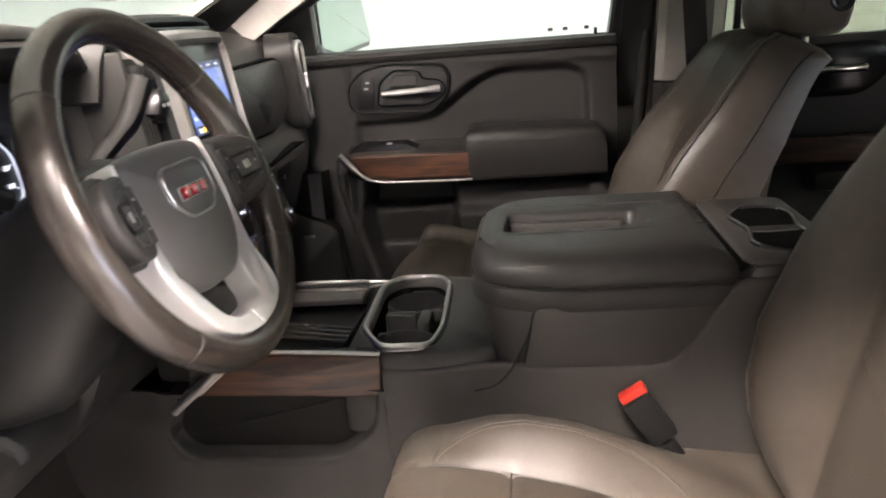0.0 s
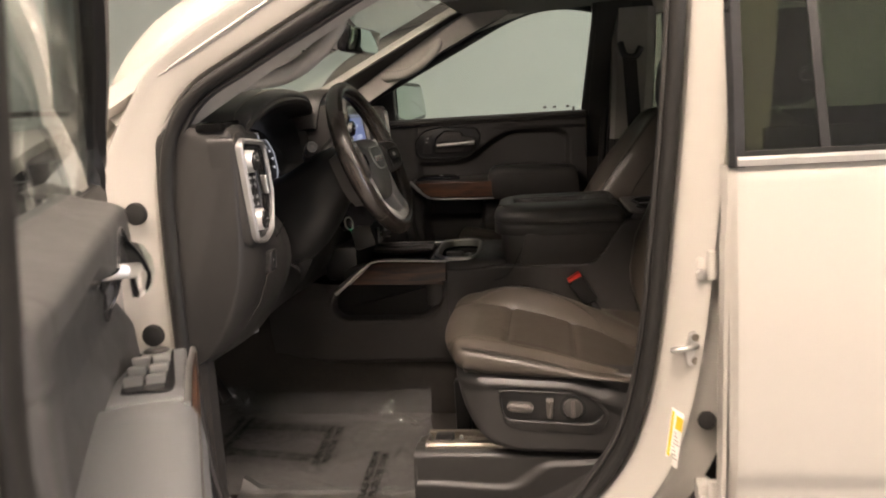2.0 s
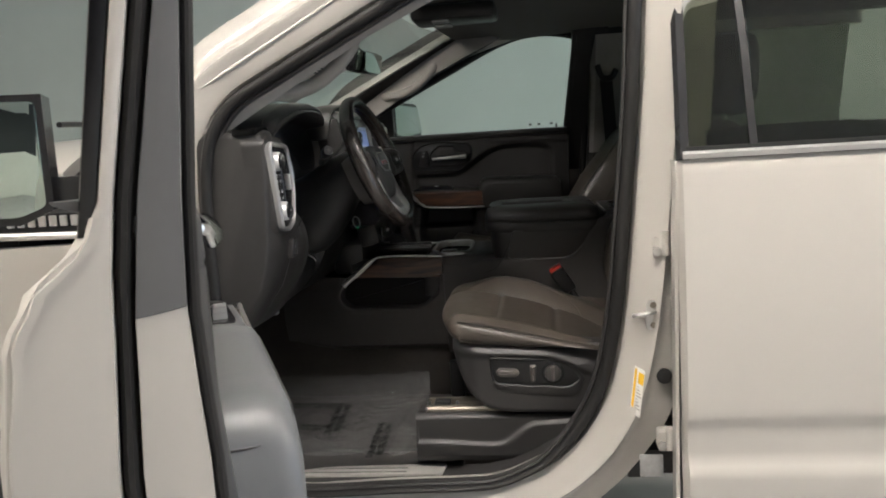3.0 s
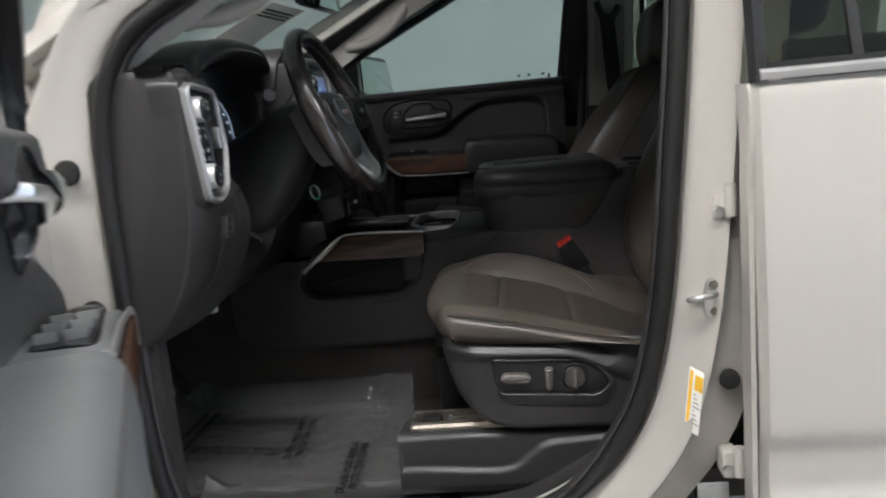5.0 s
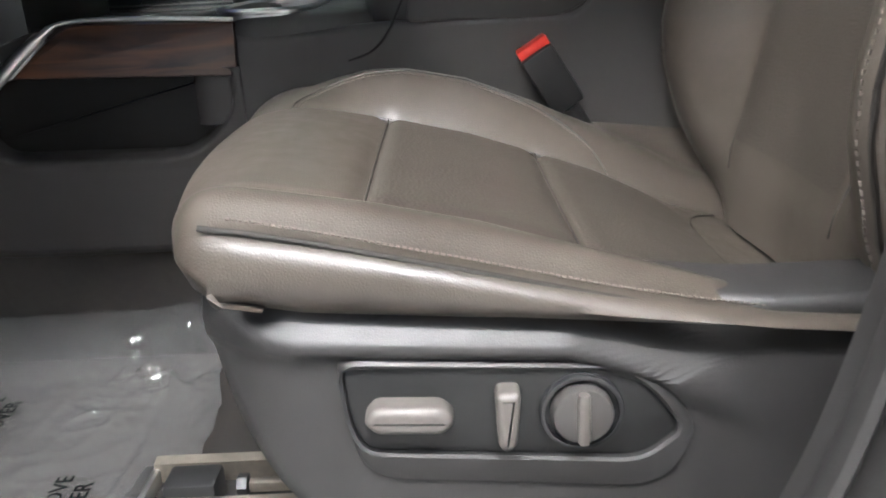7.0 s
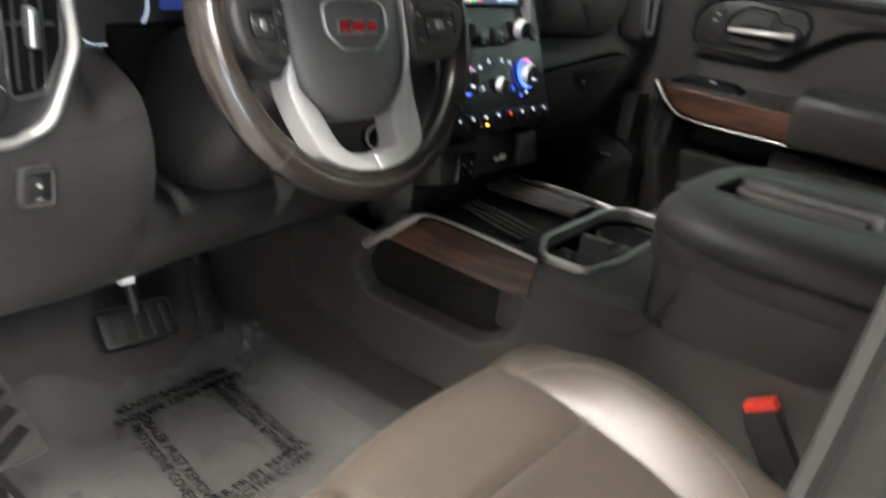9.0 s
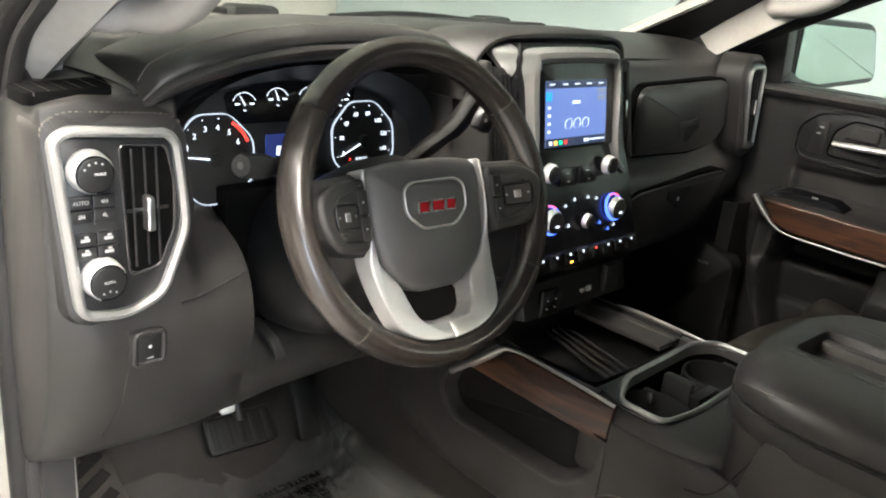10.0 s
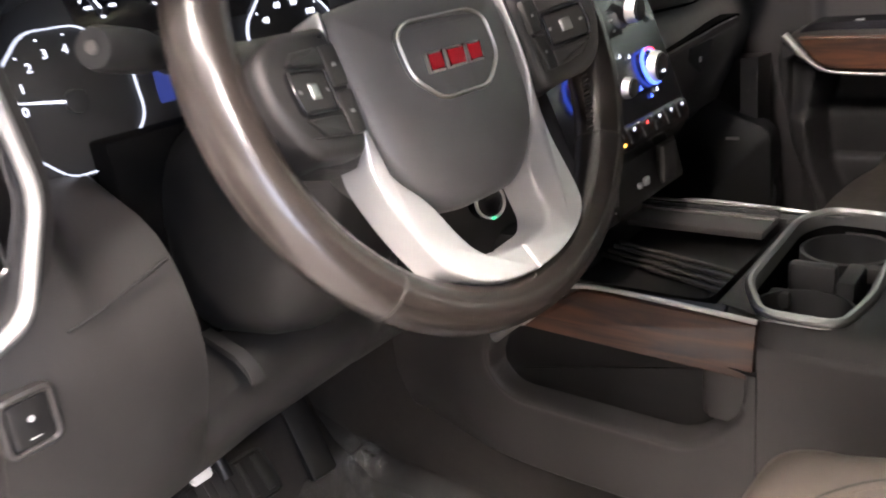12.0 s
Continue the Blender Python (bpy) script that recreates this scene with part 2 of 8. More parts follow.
M_RIM = shader("wheel leather", (0.022, 0.018, 0.0155), 0.25, spec=0.8, grain=0.10, grain_scale=420, kind="leather", vary=0.05, vary_scale=5, rough_vary=0.06)
M_HUB = shader("wheel cover", (0.090, 0.086, 0.084), 0.40, spec=0.6, grain=0.15, grain_scale=900, vary=0.08, vary_scale=8)
M_SEAM = shader("leather seam", (0.016, 0.014, 0.012), 0.5, vary=0.1)
M_RIBD = shader("dark grey knob", (0.045, 0.042, 0.040), 0.4, vary=0.1)
M_THREAD = shader("stitching", (0.11, 0.095, 0.08), 0.8, vary=0.1)
M_TRIM = shader("grey pillar trim", (0.25, 0.24, 0.225), 0.75, spec=0.3, grain=0.25, grain_scale=700, vary=0.10)
M_TREAD = shader("brushed tread metal", (0.36, 0.35, 0.33), 0.42, 0.35, grain=0.1, grain_scale=900, vary=0.12, vary_scale=20)
# the gear lever's own black; also the painted shade in the side pockets
M_LEVER_SHADE = shader("matt black of lever and pocket shade", (0.009, 0.0085, 0.008), 0.55, spec=0.25, vary=0.15)
M_CONS = shader("console plastic", (0.043, 0.040, 0.038), 0.46, spec=0.45, grain=0.2, grain_scale=900, vary=0.10, vary_scale=6, rough_vary=0.15)
M_RIB = shader("worn rubber rib", (0.085, 0.077, 0.07), 0.45, vary=0.2, vary_scale=30)
M_GREY = shader("pale grey trim", (0.34, 0.32, 0.30), 0.7, grain=0.2, grain_scale=700, vary=0.08)
M_RED = shader("red plastic", (0.55, 0.035, 0.02), 0.4, vary=0.1)
M_REDLOGO = shader("red emblem", (0.42, 0.012, 0.02), 0.25, vary=0.1, coat=0.4)
M_INK = shader("black print", (0.01, 0.01, 0.01), 0.7, vary=0.1)
# near-black in place of shade in gaps, wells and vents; also the lettering
M_SHADE_INK = shader("near-black shade and lettering", (0.003, 0.003, 0.003), 0.9, vary=0.2, spec=0.03)
M_PRINT = shader("white print", (0.38, 0.38, 0.38), 0.6, vary=0.05)
M_YELLOW = shader("yellow label", (0.75, 0.45, 0.02), 0.5, vary=0.05)
M_PAPER = shader("paper label", (0.7, 0.69, 0.66), 0.6, vary=0.05)
M_TYRE = shader("tyre rubber", (0.02, 0.02, 0.02), 0.8, grain=0.3, grain_scale=80, vary=0.2)


def glow(name, col, strength):
    return shader(name, (0.01, 0.01, 0.01), 0.3, vary=0, emit=col, emit_strength=strength)


M_LIT = glow("lit white marking", (0.9, 0.95, 1.0), 0.34)
M_LITRIM = glow("lit dial rim", (0.85, 0.92, 1.0), 0.17)
M_LITRED = glow("lit red marking", (1.0, 0.05, 0.03), 0.4)
M_LITBLUE = glow("lit blue ring", (0.08, 0.16, 1.0), 0.6)
M_LITGREEN = glow("lit green ring", (0.04, 0.9, 0.30), 0.42)
M_LITAMBER = glow("lit amber lamp", (1.0, 0.45, 0.05), 0.8)
M_SCREENBLUE = glow("blue screen", (0.11, 0.16, 0.36), 0.33)
M_SCREENDARK = glow("dark screen", (0.03, 0.04, 0.07), 0.25)
M_SCREENPALE = glow("pale screen mark", (0.65, 0.72, 0.85), 0.40)


def glass(name, tint, alpha, rough=0.0, haze=0.0, power=4.0):
    """Thin glazing: a mix of see-through tint and mirror gloss."""
    m = bpy.data.materials.new(name)
    m.use_nodes = True
    nt = m.node_tree
    nt.nodes.clear()
    o = nt.nodes.new("ShaderNodeOutputMaterial")
    t = nt.nodes.new("ShaderNodeBsdfTransparent")
    t.inputs["Color"].default_value = (*tint, 1)
    g = nt.nodes.new("ShaderNodeBsdfGlossy")
    g.inputs["Roughness"].default_value = rough
    lw = nt.nodes.new("ShaderNodeLayerWeight")
    lw.inputs["Blend"].default_value = 0.5
    pw = nt.nodes.new("ShaderNodeMath")
    pw.operation, pw.inputs[1].default_value = "POWER", power
    nt.links.new(lw.outputs["Facing"], pw.inputs[0])
    f = nt.nodes.new("ShaderNodeMath")
    f.operation, f.inputs[1].default_value, f.inputs[2].default_value = "MULTIPLY_ADD", 0.8, alpha
    nt.links.new(pw.outputs[0], f.inputs[0])
    x = nt.nodes.new("ShaderNodeMixShader")
    nt.links.new(f.outputs[0], x.inputs[0])
    nt.links.new(t.outputs[0], x.inputs[1])
    nt.links.new(g.outputs[0], x.inputs[2])
    if haze:
        d = nt.nodes.new("ShaderNodeBsdfDiffuse")
        d.inputs["Color"].default_value = (0.85, 0.87, 0.9, 1)
        y = nt.nodes.new("ShaderNodeMixShader")
        y.inputs[0].default_value = haze
        nt.links.new(x.outputs[0], y.inputs[1])
        nt.links.new(d.outputs[0], y.inputs[2])
        x = y
    nt.links.new(x.outputs[0], o.inputs[0])
    return m


M_GLASS = glass("clear glass", (0.92, 0.96, 0.945), 0.02)
M_TINT = glass("privacy glass", (0.50, 0.52, 0.46), 0.05)
M_FILM = glass("clear film", (0.93, 0.92, 0.90), 0.035, 0.045, 0.040, 3.0)
M_MIRROR = shader("mirror glass", (0.44, 0.52, 0.48), 0.01, 1.0, vary=0)

# ---- the bay ----
M_FLOOR = shader("sealed concrete", (0.32, 0.31, 0.30), 0.35, vary=0.2, vary_scale=1.2, rough_vary=0.3)
M_WALLG = shader("pale green-grey wall", (0.40, 0.47, 0.465), 0.7, grain=0.1, grain_scale=200, vary=0.04, vary_scale=1.0)
M_WALLC = shader("cream wall", (0.60, 0.58, 0.53), 0.7, grain=0.1, grain_scale=200, vary=0.04, vary_scale=1.0)
M_WALLD = shader("dark bay wall", (0.03, 0.03, 0.032), 0.8, vary=0.3, vary_scale=1.5)
M_CEIL = shader("white ceiling", (0.75, 0.75, 0.73), 0.8, vary=0.05, vary_scale=1.0)
X0, X1, Y0, Y1, ZC = -5.2, 6.0, -4.6, 4.3, 3.6


def wall(name, c, s, material):
    part(name, box(c, s), material, None, kind="structure")


wall("floor", ((X0 + X1) / 2, (Y0 + Y1) / 2, -0.06), (X1 - X0 + 0.4, Y1 - Y0 + 0.4, 0.12), M_FLOOR)
wall("ceiling", ((X0 + X1) / 2, (Y0 + Y1) / 2, ZC + 0.06), (X1 - X0 + 0.4, Y1 - Y0 + 0.4, 0.12), M_CEIL)
wall("wall_east", ((X0 + X1) / 2, Y1 + 0.06, ZC / 2), (X1 - X0 + 0.4, 0.12, ZC), M_WALLG)
# the rear wall has a wide open bay door that lets daylight in
BY0, BY1, BZ = -4.2, -0.2, 3.0
wall("wall_south", (X1 + 0.06, (BY1 + Y1) / 2, ZC / 2), (0.12, Y1 - BY1, ZC), M_WALLC)
wall("wall_south_pier", (X1 + 0.06, (Y0 + BY0) / 2, ZC / 2), (0.12, BY0 - Y0, ZC), M_WALLC)
wall("wall_south_header", (X1 + 0.06, (BY0 + BY1) / 2, (BZ + ZC) / 2), (0.12, BY1 - BY0, ZC - BZ), M_WALLC)
day = bpy.data.lights.new("bay_door_daylight", "AREA")
day.shape, day.size, day.size_y, day.energy, day.color = "RECTANGLE", (BY1 - BY0) * U, BZ * U, 80.0, (0.86, 0.93, 1.0)
day_ob = new("bay_door_daylight", day)
day_ob.location = Vector((X1 + 0.05, (BY0 + BY1) / 2, BZ / 2)) * U
day_ob.rotation_euler = (radians(90), 0, radians(90))
wall("wall_west", ((X0 + X1) / 2, Y0 - 0.06, ZC / 2 + 0.95), (X1 - X0 + 0.4, 0.12, ZC - 1.9), M_WALLD)
wall("wall_west_dado", ((X0 + X1) / 2, Y0 - 0.06, 0.94), (X1 - X0 + 0.4, 0.14, 1.88), M_WALLC)
# the front wall is clad in tall panels with open joints
north = part("wall_north", box((X0 - 0.07, (Y0 + Y1) / 2, ZC / 2), (0.12, Y1 - Y0, ZC)), M_DARK, None, kind="structure")
for k in range(7):
    w = (Y1 - Y0) / 7
    part("panel", box((X0 + 0.005, Y0 + (k + 0.5) * w, ZC / 2), (0.03, w - 0.012, ZC - 0.01), 0.003), M_WALLC, north)

M_LAMP = shader("lamp diffuser", (0.8, 0.8, 0.78), 0.5, vary=0, emit=(1.0, 0.87, 0.70), emit_strength=64.0)
LAMPS = [(-2.2, -1.15), (0.10, -0.98), (3.2, -0.9), (4.2, 3.3)]
for lx, ly in LAMPS:
    lamp = thing("ceiling_light", (lx, ly, ZC - 0.08), "long white ceiling light with a glowing diffuser", "ceiling light", "ceiling lights")
    part("housing", box((lx, ly, ZC - 0.03), (1.5, 0.34, 0.06), 0.008), M_GREY, lamp)
    part("diffuser", box((lx, ly, ZC - 0.07), (1.44, 0.28, 0.03), 0.01), M_LAMP, lamp, "glowing white diffuser")

# ---- the truck's shell ----
APERTURE = [(-0.182, 1.740), (-0.300, 1.682), (-0.423, 1.621), (-0.524, 1.567), (-0.582, 1.497), (-0.607, 1.409), (-0.615, 1.281), (-0.615, 1.149), (-0.612, 0.92),
            (-0.592, 0.74), (-0.535, 0.655), (-0.42, 0.638), (-0.20, 0.650), (-0.055, 0.656), (0.025, 0.664), (0.09, 0.688), (0.160, 0.728), (0.232, 0.800), (0.284, 0.900),
            (0.318, 1.050), (0.341, 1.245), (0.363, 1.473), (0.375, 1.66), (0.378, 1.78), (0.33, 1.84), (0.18, 1.865), (0.02, 1.835)]


def post_y(x):
    """How deep the door opening's frame stands: deeper at the front post."""
    return 0.375 - 0.040 * (x + 0.14)


def aperture(n=150):
    return spline([(x, 0, z) for x, z in APERTURE], n, True)


def along(curve, offs):
    """Rings across a closed side curve: offs are (outward, y) pairs, or a function of the point that gives them."""
    n, rings = len(curve), []
    for i, p in enumerate(curve):
        d = (curve[(i + 1) % n] - curve[i - 1]).normalized()
        out = Vector((d.z, 0, -d.x))
        if out.dot(p - Vector((-0.1, 0, 1.2))) < 0:
            out = -out
        rings.append([Vector((p.x, 0, p.z)) + out * a + Vector((0, y, 0)) for a, y in (offs(p, out) if callable(offs) else offs)])
    return rings


def flip(bm):
    """The same on the passenger's side."""
    for v in bm.verts:
        v.co.y = 2.36 - v.co.y
    return bm


def jamb(p, out):
    """The door frame's section: wider at the sill and the front post."""
    front = smooth(-0.50, -0.60, p.x) * smooth(1.52, 1.36, p.z)
    k = 1 + 0.55 * front
    y = post_y(p.x)
    prof = ((-0.004, 0.045), (0.004, 0.022), (0.010, 0.006), (0.020, 0.0), (0.040, -0.004), (0.060, -0.010), (0.070, -0.016), (0.077, -0.016), (0.083, -0.006), (0.089, 0.012),
            (0.10, 0.028), (0.12, 0.036), (0.15, 0.040), (0.15, 0.075), (0.0, 0.075))
    rear = smooth(0.22, 0.30, p.x)
    flat = ((0.089, 0.000), (0.10, 0.003), (0.12, 0.004), (0.15, 0.006))
    prof = prof[:9] + tuple((a, lerp(b, c, rear)) for (a, b), (_, c) in zip(prof[9:13], flat)) + prof[13:]
    return [(a * k, y + b) for a, b in prof]


truck = thing("pickup_truck", (-0.3, 1.18, 0.0), "white pearl four-door pickup truck parked with its front door open", "truck")
curve = aperture()
part("door_frame", loft(along(curve, jamb), True, True), M_PAINT, truck, "white painted door opening")
part("door_frame", flip(loft(along(curve, jamb), True, True)), M_RUBBER, truck, "dark lined passenger door frame")
def seal(p, out):
    y = post_y(p.x)
    k = smooth(-0.5, -0.95, out.z) * smooth(0.85, 0.70, p.z)
    return [(-0.012 + 0.012 * k + (0.014 - 0.006 * k) * math.cos(a), y + 0.004 + 0.016 * math.sin(a)) for a in (2 * math.pi * k / 12 for k in range(12))]


part("weather_strip", loft(along(curve, seal), True, True), M_RUBBER, truck, "black rubber door seal")
part("weather_strip", flip(loft(along(curve, seal), True, True)), M_RUBBER, truck, "black rubber door seal")
def lip(p, out):
    y = post_y(p.x) + 0.014
    low = smooth(-0.5, -0.95, out.z) * smooth(0.85, 0.70, p.z) * 0.020
    return [(low - 0.029 + 0.006 * math.cos(a), y + 0.010 * math.sin(a)) for a in (2 * math.pi * k / 8 for k in range(8))] + [(low - 0.024, y + 0.03), (low - 0.028, y + 0.03)]


part("trim_edge", loft(along(curve, lip), True, True), M_PLASTIC, truck)


def side_y(x, z):
    """The outer skin of the body side: how far it stands from the centre line."""
    y = 0.245 + 0.012 * ((z - 1.05) / 0.35) ** 2
    y += 0.010 * smooth(0.86, 0.82, z) - 0.014 * smooth(0.77, 0.73, z)
    if z > 1.39:
        y += (z - 1.39) * 0.20
    return y


# rear door, shut
RX0, RX1 = 0.424, 1.42


def rear_skin(u, v):
    x, z = lerp(RX0, RX1, u), lerp(0.54, 1.378, v)
    y = side_y(x, z)
    edge = min(u, 1 - u) * (RX1 - RX0)
    y += 0.016 * (1 - smooth(0, 0.014, edge))
    y += 0.006 * (1 - smooth(0, 0.012, (1 - v) * 0.84))
    return (x, y, z)


def ease(u):
    """Steps that crowd at both ends."""
    return 0.5 - 0.5 * math.cos(math.pi * u)


for mirror in (False, True):
    turn = flip if mirror else (lambda b: b)
    rd = part("rear_door", turn(sheet(lambda u, v: rear_skin(ease(u), v), 44, 60, (0, 0.06, 0))), M_PAINT, truck, "closed white rear door with a chrome belt strip")
    part("belt_strip", turn(loft([[(x, side_y(x, 1.386) + dy, 1.386 + dz) for dy, dz in ((-0.004, -0.006), (-0.006, 0.004), (-0.001, 0.009), (0.012, 0.009), (0.012, -0.006))] for x in np.linspace(RX0 + 0.012, RX1, 20)])), M_CHROME, rd, "chrome belt strip")
    part("belt_rubber", turn(loft([[(x, side_y(x, 1.40) + dy, 1.398 + dz) for dy, dz in ((-0.001, -0.004), (0.0, 0.006), (0.012, 0.006), (0.012, -0.004))] for x in np.linspace(RX0 + 0.02, RX1, 20)])), M_RUBBER, rd)

    def pane(x0, x1, z0, z1):
        return sheet(lambda u, v: (lerp(x0, x1, u), side_y(0, lerp(z0, z1, v)) + 0.010, lerp(z0, z1, v)), 8, 10, (0, 0.005, 0))

    part("window_pane", turn(pane(0.452, 0.566, 1.40, 1.80)), M_TINT, rd, "dark tinted glass")
    part("window_pane", turn(pane(0.580, 1.36, 1.40, 1.80)), M_TINT, rd, "dark tinted glass")
    part("window_bar", turn(loft([[(x + dx, side_y(0, z) + dy, z) for dx, dy in ((-0.008, 0.004), (0.006, 0.002), (0.008, 0.016), (-0.008, 0.016))] for z, x in ((1.40, 0.573), (1.6, 0.570), (1.80, 0.562))])), M_PIANO, rd)
    part("window_frame", turn(loft([[(x + dx, side_y(0, z) + dy, z) for dx, dy in ((-0.012, 0.012), (-0.004, -0.001), (0.012, 0.0), (0.014, 0.018), (-0.008, 0.03))] for z, x in ((1.378, 0.436), (1.5, 0.440), (1.65, 0.444), (1.82, 0.448))])), M_PIANO, rd, "dark window frame")
    part("window_frame", turn(box((0.92, 0.345, 1.83), (1.0, 0.05, 0.06), 0.012)), M_PAINT, rd)
    part("edge_fold", turn(loft([[(x + dx, y + dy, z) for dx, dy in ((0, 0), (-0.006, 0.006), (-0.006, 0.05), (0.006, 0.05))] for z, x, y in ((0.56, 0.414, 0.262), (0.9, 0.419, 0.258), (1.25, 0.424, 0.258), (1.33, 0.430, 0.262))])), M_PAINT, rd)

    # fender, with the wheel arch, ahead of the front door
    def fender(u, v):
        x = lerp(-0.77, -1.95, u)
        z0 = 0.52
        arch = 0.30 - (x + 1.42) ** 2
        if arch > 0:
            z0 = max(z0, 0.46 + math.sqrt(arch))
        z1 = 1.27 - 0.02 * u
        z = lerp(z0, z1, v)
        y = 0.250 + 0.03 * ((z - 1.05) / 0.3) ** 2 * (z > 1.05) + 0.02 * u * u
        y -= 0.03 * smooth(0.16, 0.02, abs(math.hypot(x + 1.42, z - 0.46) - 0.55))
        return (x, y, z)

    part("fender", turn(sheet(fender, 60, 24, (0, 0.05, 0))), M_PAINT, truck, "white front fender with a wheel arch")
    part("arch_liner", turn(loft([[(-1.42 + r * math.cos(a), y, 0.46 + r * math.sin(a)) for r, y in ((0.545, 0.27), (0.545, 0.62), (0.555, 0.62), (0.555, 0.27))] for a in np.linspace(-0.2, math.pi + 0.2, 26)])), M_DARK, truck)
    wheel = part("wheel", turn(loft([[(-1.42 + r * math.cos(a), y, 0.43 + r * math.sin(a)) for r, y in ((0.25, 0.34), (0.30, 0.31), (0.38, 0.305), (0.415, 0.33), (0.42, 0.42), (0.415, 0.54), (0.36, 0.57), (0.25, 0.55))] for a in (2 * math.pi * k / 40 for k in range(40))], True, True)), M_TYRE, truck, "black tyre")
    part("rim", turn(cyl((-1.42, 0.40, 0.43), (0, -1, 0), 0.255, 0.06, 32, 0.3)), M_SILVER, wheel)
    # side strake of the hood with the emblem, lettering left as plain bars
    strake = part("hood_vent", turn(loft([[(x, y + dy, z + dz) for dy, dz in ((0.0, -0.022), (-0.008, -0.014), (-0.008, 0.03), (0.0, 0.04), (0.03, 0.04), (0.03, -0.022))] for x, y, z in ((-0.74, 0.292, 1.305), (-1.0, 0.30, 1.31), (-1.35, 0.315, 1.315))])), M_GLOSS, truck, "black hood vent with a chrome strip")
    part("chrome_strip", turn(tube([(-0.74, 0.283, 1.287), (-1.0, 0.291, 1.290), (-1.35, 0.306, 1.294)], 0.009)), M_CHROME, strake)
    for k in range(7):
        part("emblem_bar", turn(box((-0.86 - 0.026 * k, 0.285 + 0.001 * k, 1.322), (0.018, 0.006, 0.024), 0.003)), M_CHROME, strake)

    # roof rail and rear quarter close the shell
    part("roof_rail", turn(loft([[(x, y + dy, z + dz) for dy, dz in ((0, -0.03), (0.0, 0.02), (0.03, 0.05), (0.09, 0.06), (0.09, 0.0), (0.05, -0.03))] for x, y, z in ((-0.16, 0.345, 1.79), (0.1, 0.36, 1.87), (0.5, 0.365, 1.89), (1.5, 0.37, 1.88))])), M_PAINT, truck)

    # front post: skin between the door opening and the windscreen
    def post(u, v):
        x = lerp(-0.80, -0.06, u)
        z = 1.753 + (x + 0.319) * 0.517 - 0.10 * max(0, x + 0.30) ** 2
        y = post_y(x)
        lo = Vector((x + 0.012, y - 0.012, z - 0.018))
        hi = Vector((x - 0.035, y + 0.085, z + 0.030))
        p = lo.lerp(hi, v)
        p += Vector((-0.35, -0.75, 0.55)).normalized() * 0.014 * math.sin(math.pi * v)
        return p

    part("windscreen_post", turn(sheet(post, 24, 8, (0.03, 0.05, -0.02))), M_PAINT, truck, "white painted windscreen post")
    if mirror:
        part("post_lining", turn(sheet(lambda u, v: post(u, lerp(-0.05, 1.05, v)) + Vector((0.036, 0.060, -0.026)), 24, 8, (0.004, 0.006, -0.003))), M_RUBBER, truck, "dark inner lining of the windscreen post")
    # cowl side, between the post and the fender
    part("cowl_side", turn(sheet(lambda u, v: (lerp(-0.735, -0.80, u), lerp(0.375, 0.285, u) + 0.02 * v * v, lerp(0.60, 1.50 - 0.10 * u, v)), 8, 30, (0.02, 0.06, 0))), M_PAINT, truck)

# hood, cowl and grille end
def hood(u, v):
    x, w = lerp(-0.98, -2.05, u), lerp(-1, 1, v)
    return (x + 0.10 * w * w, 1.18 + 0.885 * w, 1.500 - 0.10 * u * u - 0.10 * abs(w) ** 3 + 0.025 * smooth(0.25, 0.45, abs(w)) * (1 - 0.4 * u))


part("hood", sheet(hood, 24, 40, (0, 0, -0.03)), M_PAINT, truck, "white hood beyond the windscreen")
part("front_end", box((-2.03, 1.18, 0.92), (0.12, 1.66, 0.75), 0.05), M_PAINT, truck)
part("cowl", sheet(lambda u, v: (lerp(-1.13, -0.93, u) + 0.24 * abs(2 * v - 1) ** 2.2, lerp(0.40, 1.96, v), 1.488 + 0.02 * u - 0.05 * abs(2 * v - 1) ** 3), 6, 30, (0, 0, -0.05)), M_DARK, truck, "black cowl grille under the windscreen")
for wy, wl in ((0.95, -0.5), (1.62, -0.5)):
    wiper = part("wiper", tube(spline([(-1.04, wy, 1.535), (-1.03, wy + 0.5 * wl, 1.545), (-0.97, wy + wl, 1.538)], 14), 0.007), M_DARK, truck, "black wiper arm")
    part("wiper_pivot", box((-1.035, wy + 0.03, 1.532), (0.06, 0.10, 0.035), 0.012), M_DARK, wiper)


def screen(u, v):
    w = 2 * v - 1
    b = Vector((-1.03 + 0.24 * abs(w) ** 2.2, 1.18 + 0.80 * w, 1.520 - 0.05 * abs(w) ** 3))
    t = Vector((-0.26 + 0.13 * abs(w) ** 2.2, 1.18 + 0.66 * w, 1.845))
    p = b.lerp(t, u)
    return p + Vector((-0.03, 0, 0.03)) * math.sin(math.pi * u)


ws = part("windscreen", sheet(screen, 16, 30, (0.004, 0, -0.004)), M_GLASS, truck, "clear curved windscreen")
ws.visible_shadow = False
part("screen_border", loft([[Vector(screen(u, v)) + Vector(d) for d in ((0, 0, 0.003), (0.006, 0, 0.0), (0.03, 0, -0.03), (0.0, 0, -0.03))] for u, v in [(0.0, k / 30) for k in range(31)]]), M_RUBBER, truck)
part("roof", sheet(lambda u, v: (lerp(-0.27, 1.9, u) + 0.10 * (1 - u) * abs(2 * v - 1) ** 2, lerp(0.40, 1.96, v), 1.86 + 0.06 * math.sin(math.pi * v) + 0.03 * smooth(0, 0.3, u)), 20, 20, (0, 0, 0.03)), M_PAINT, truck, "white roof")
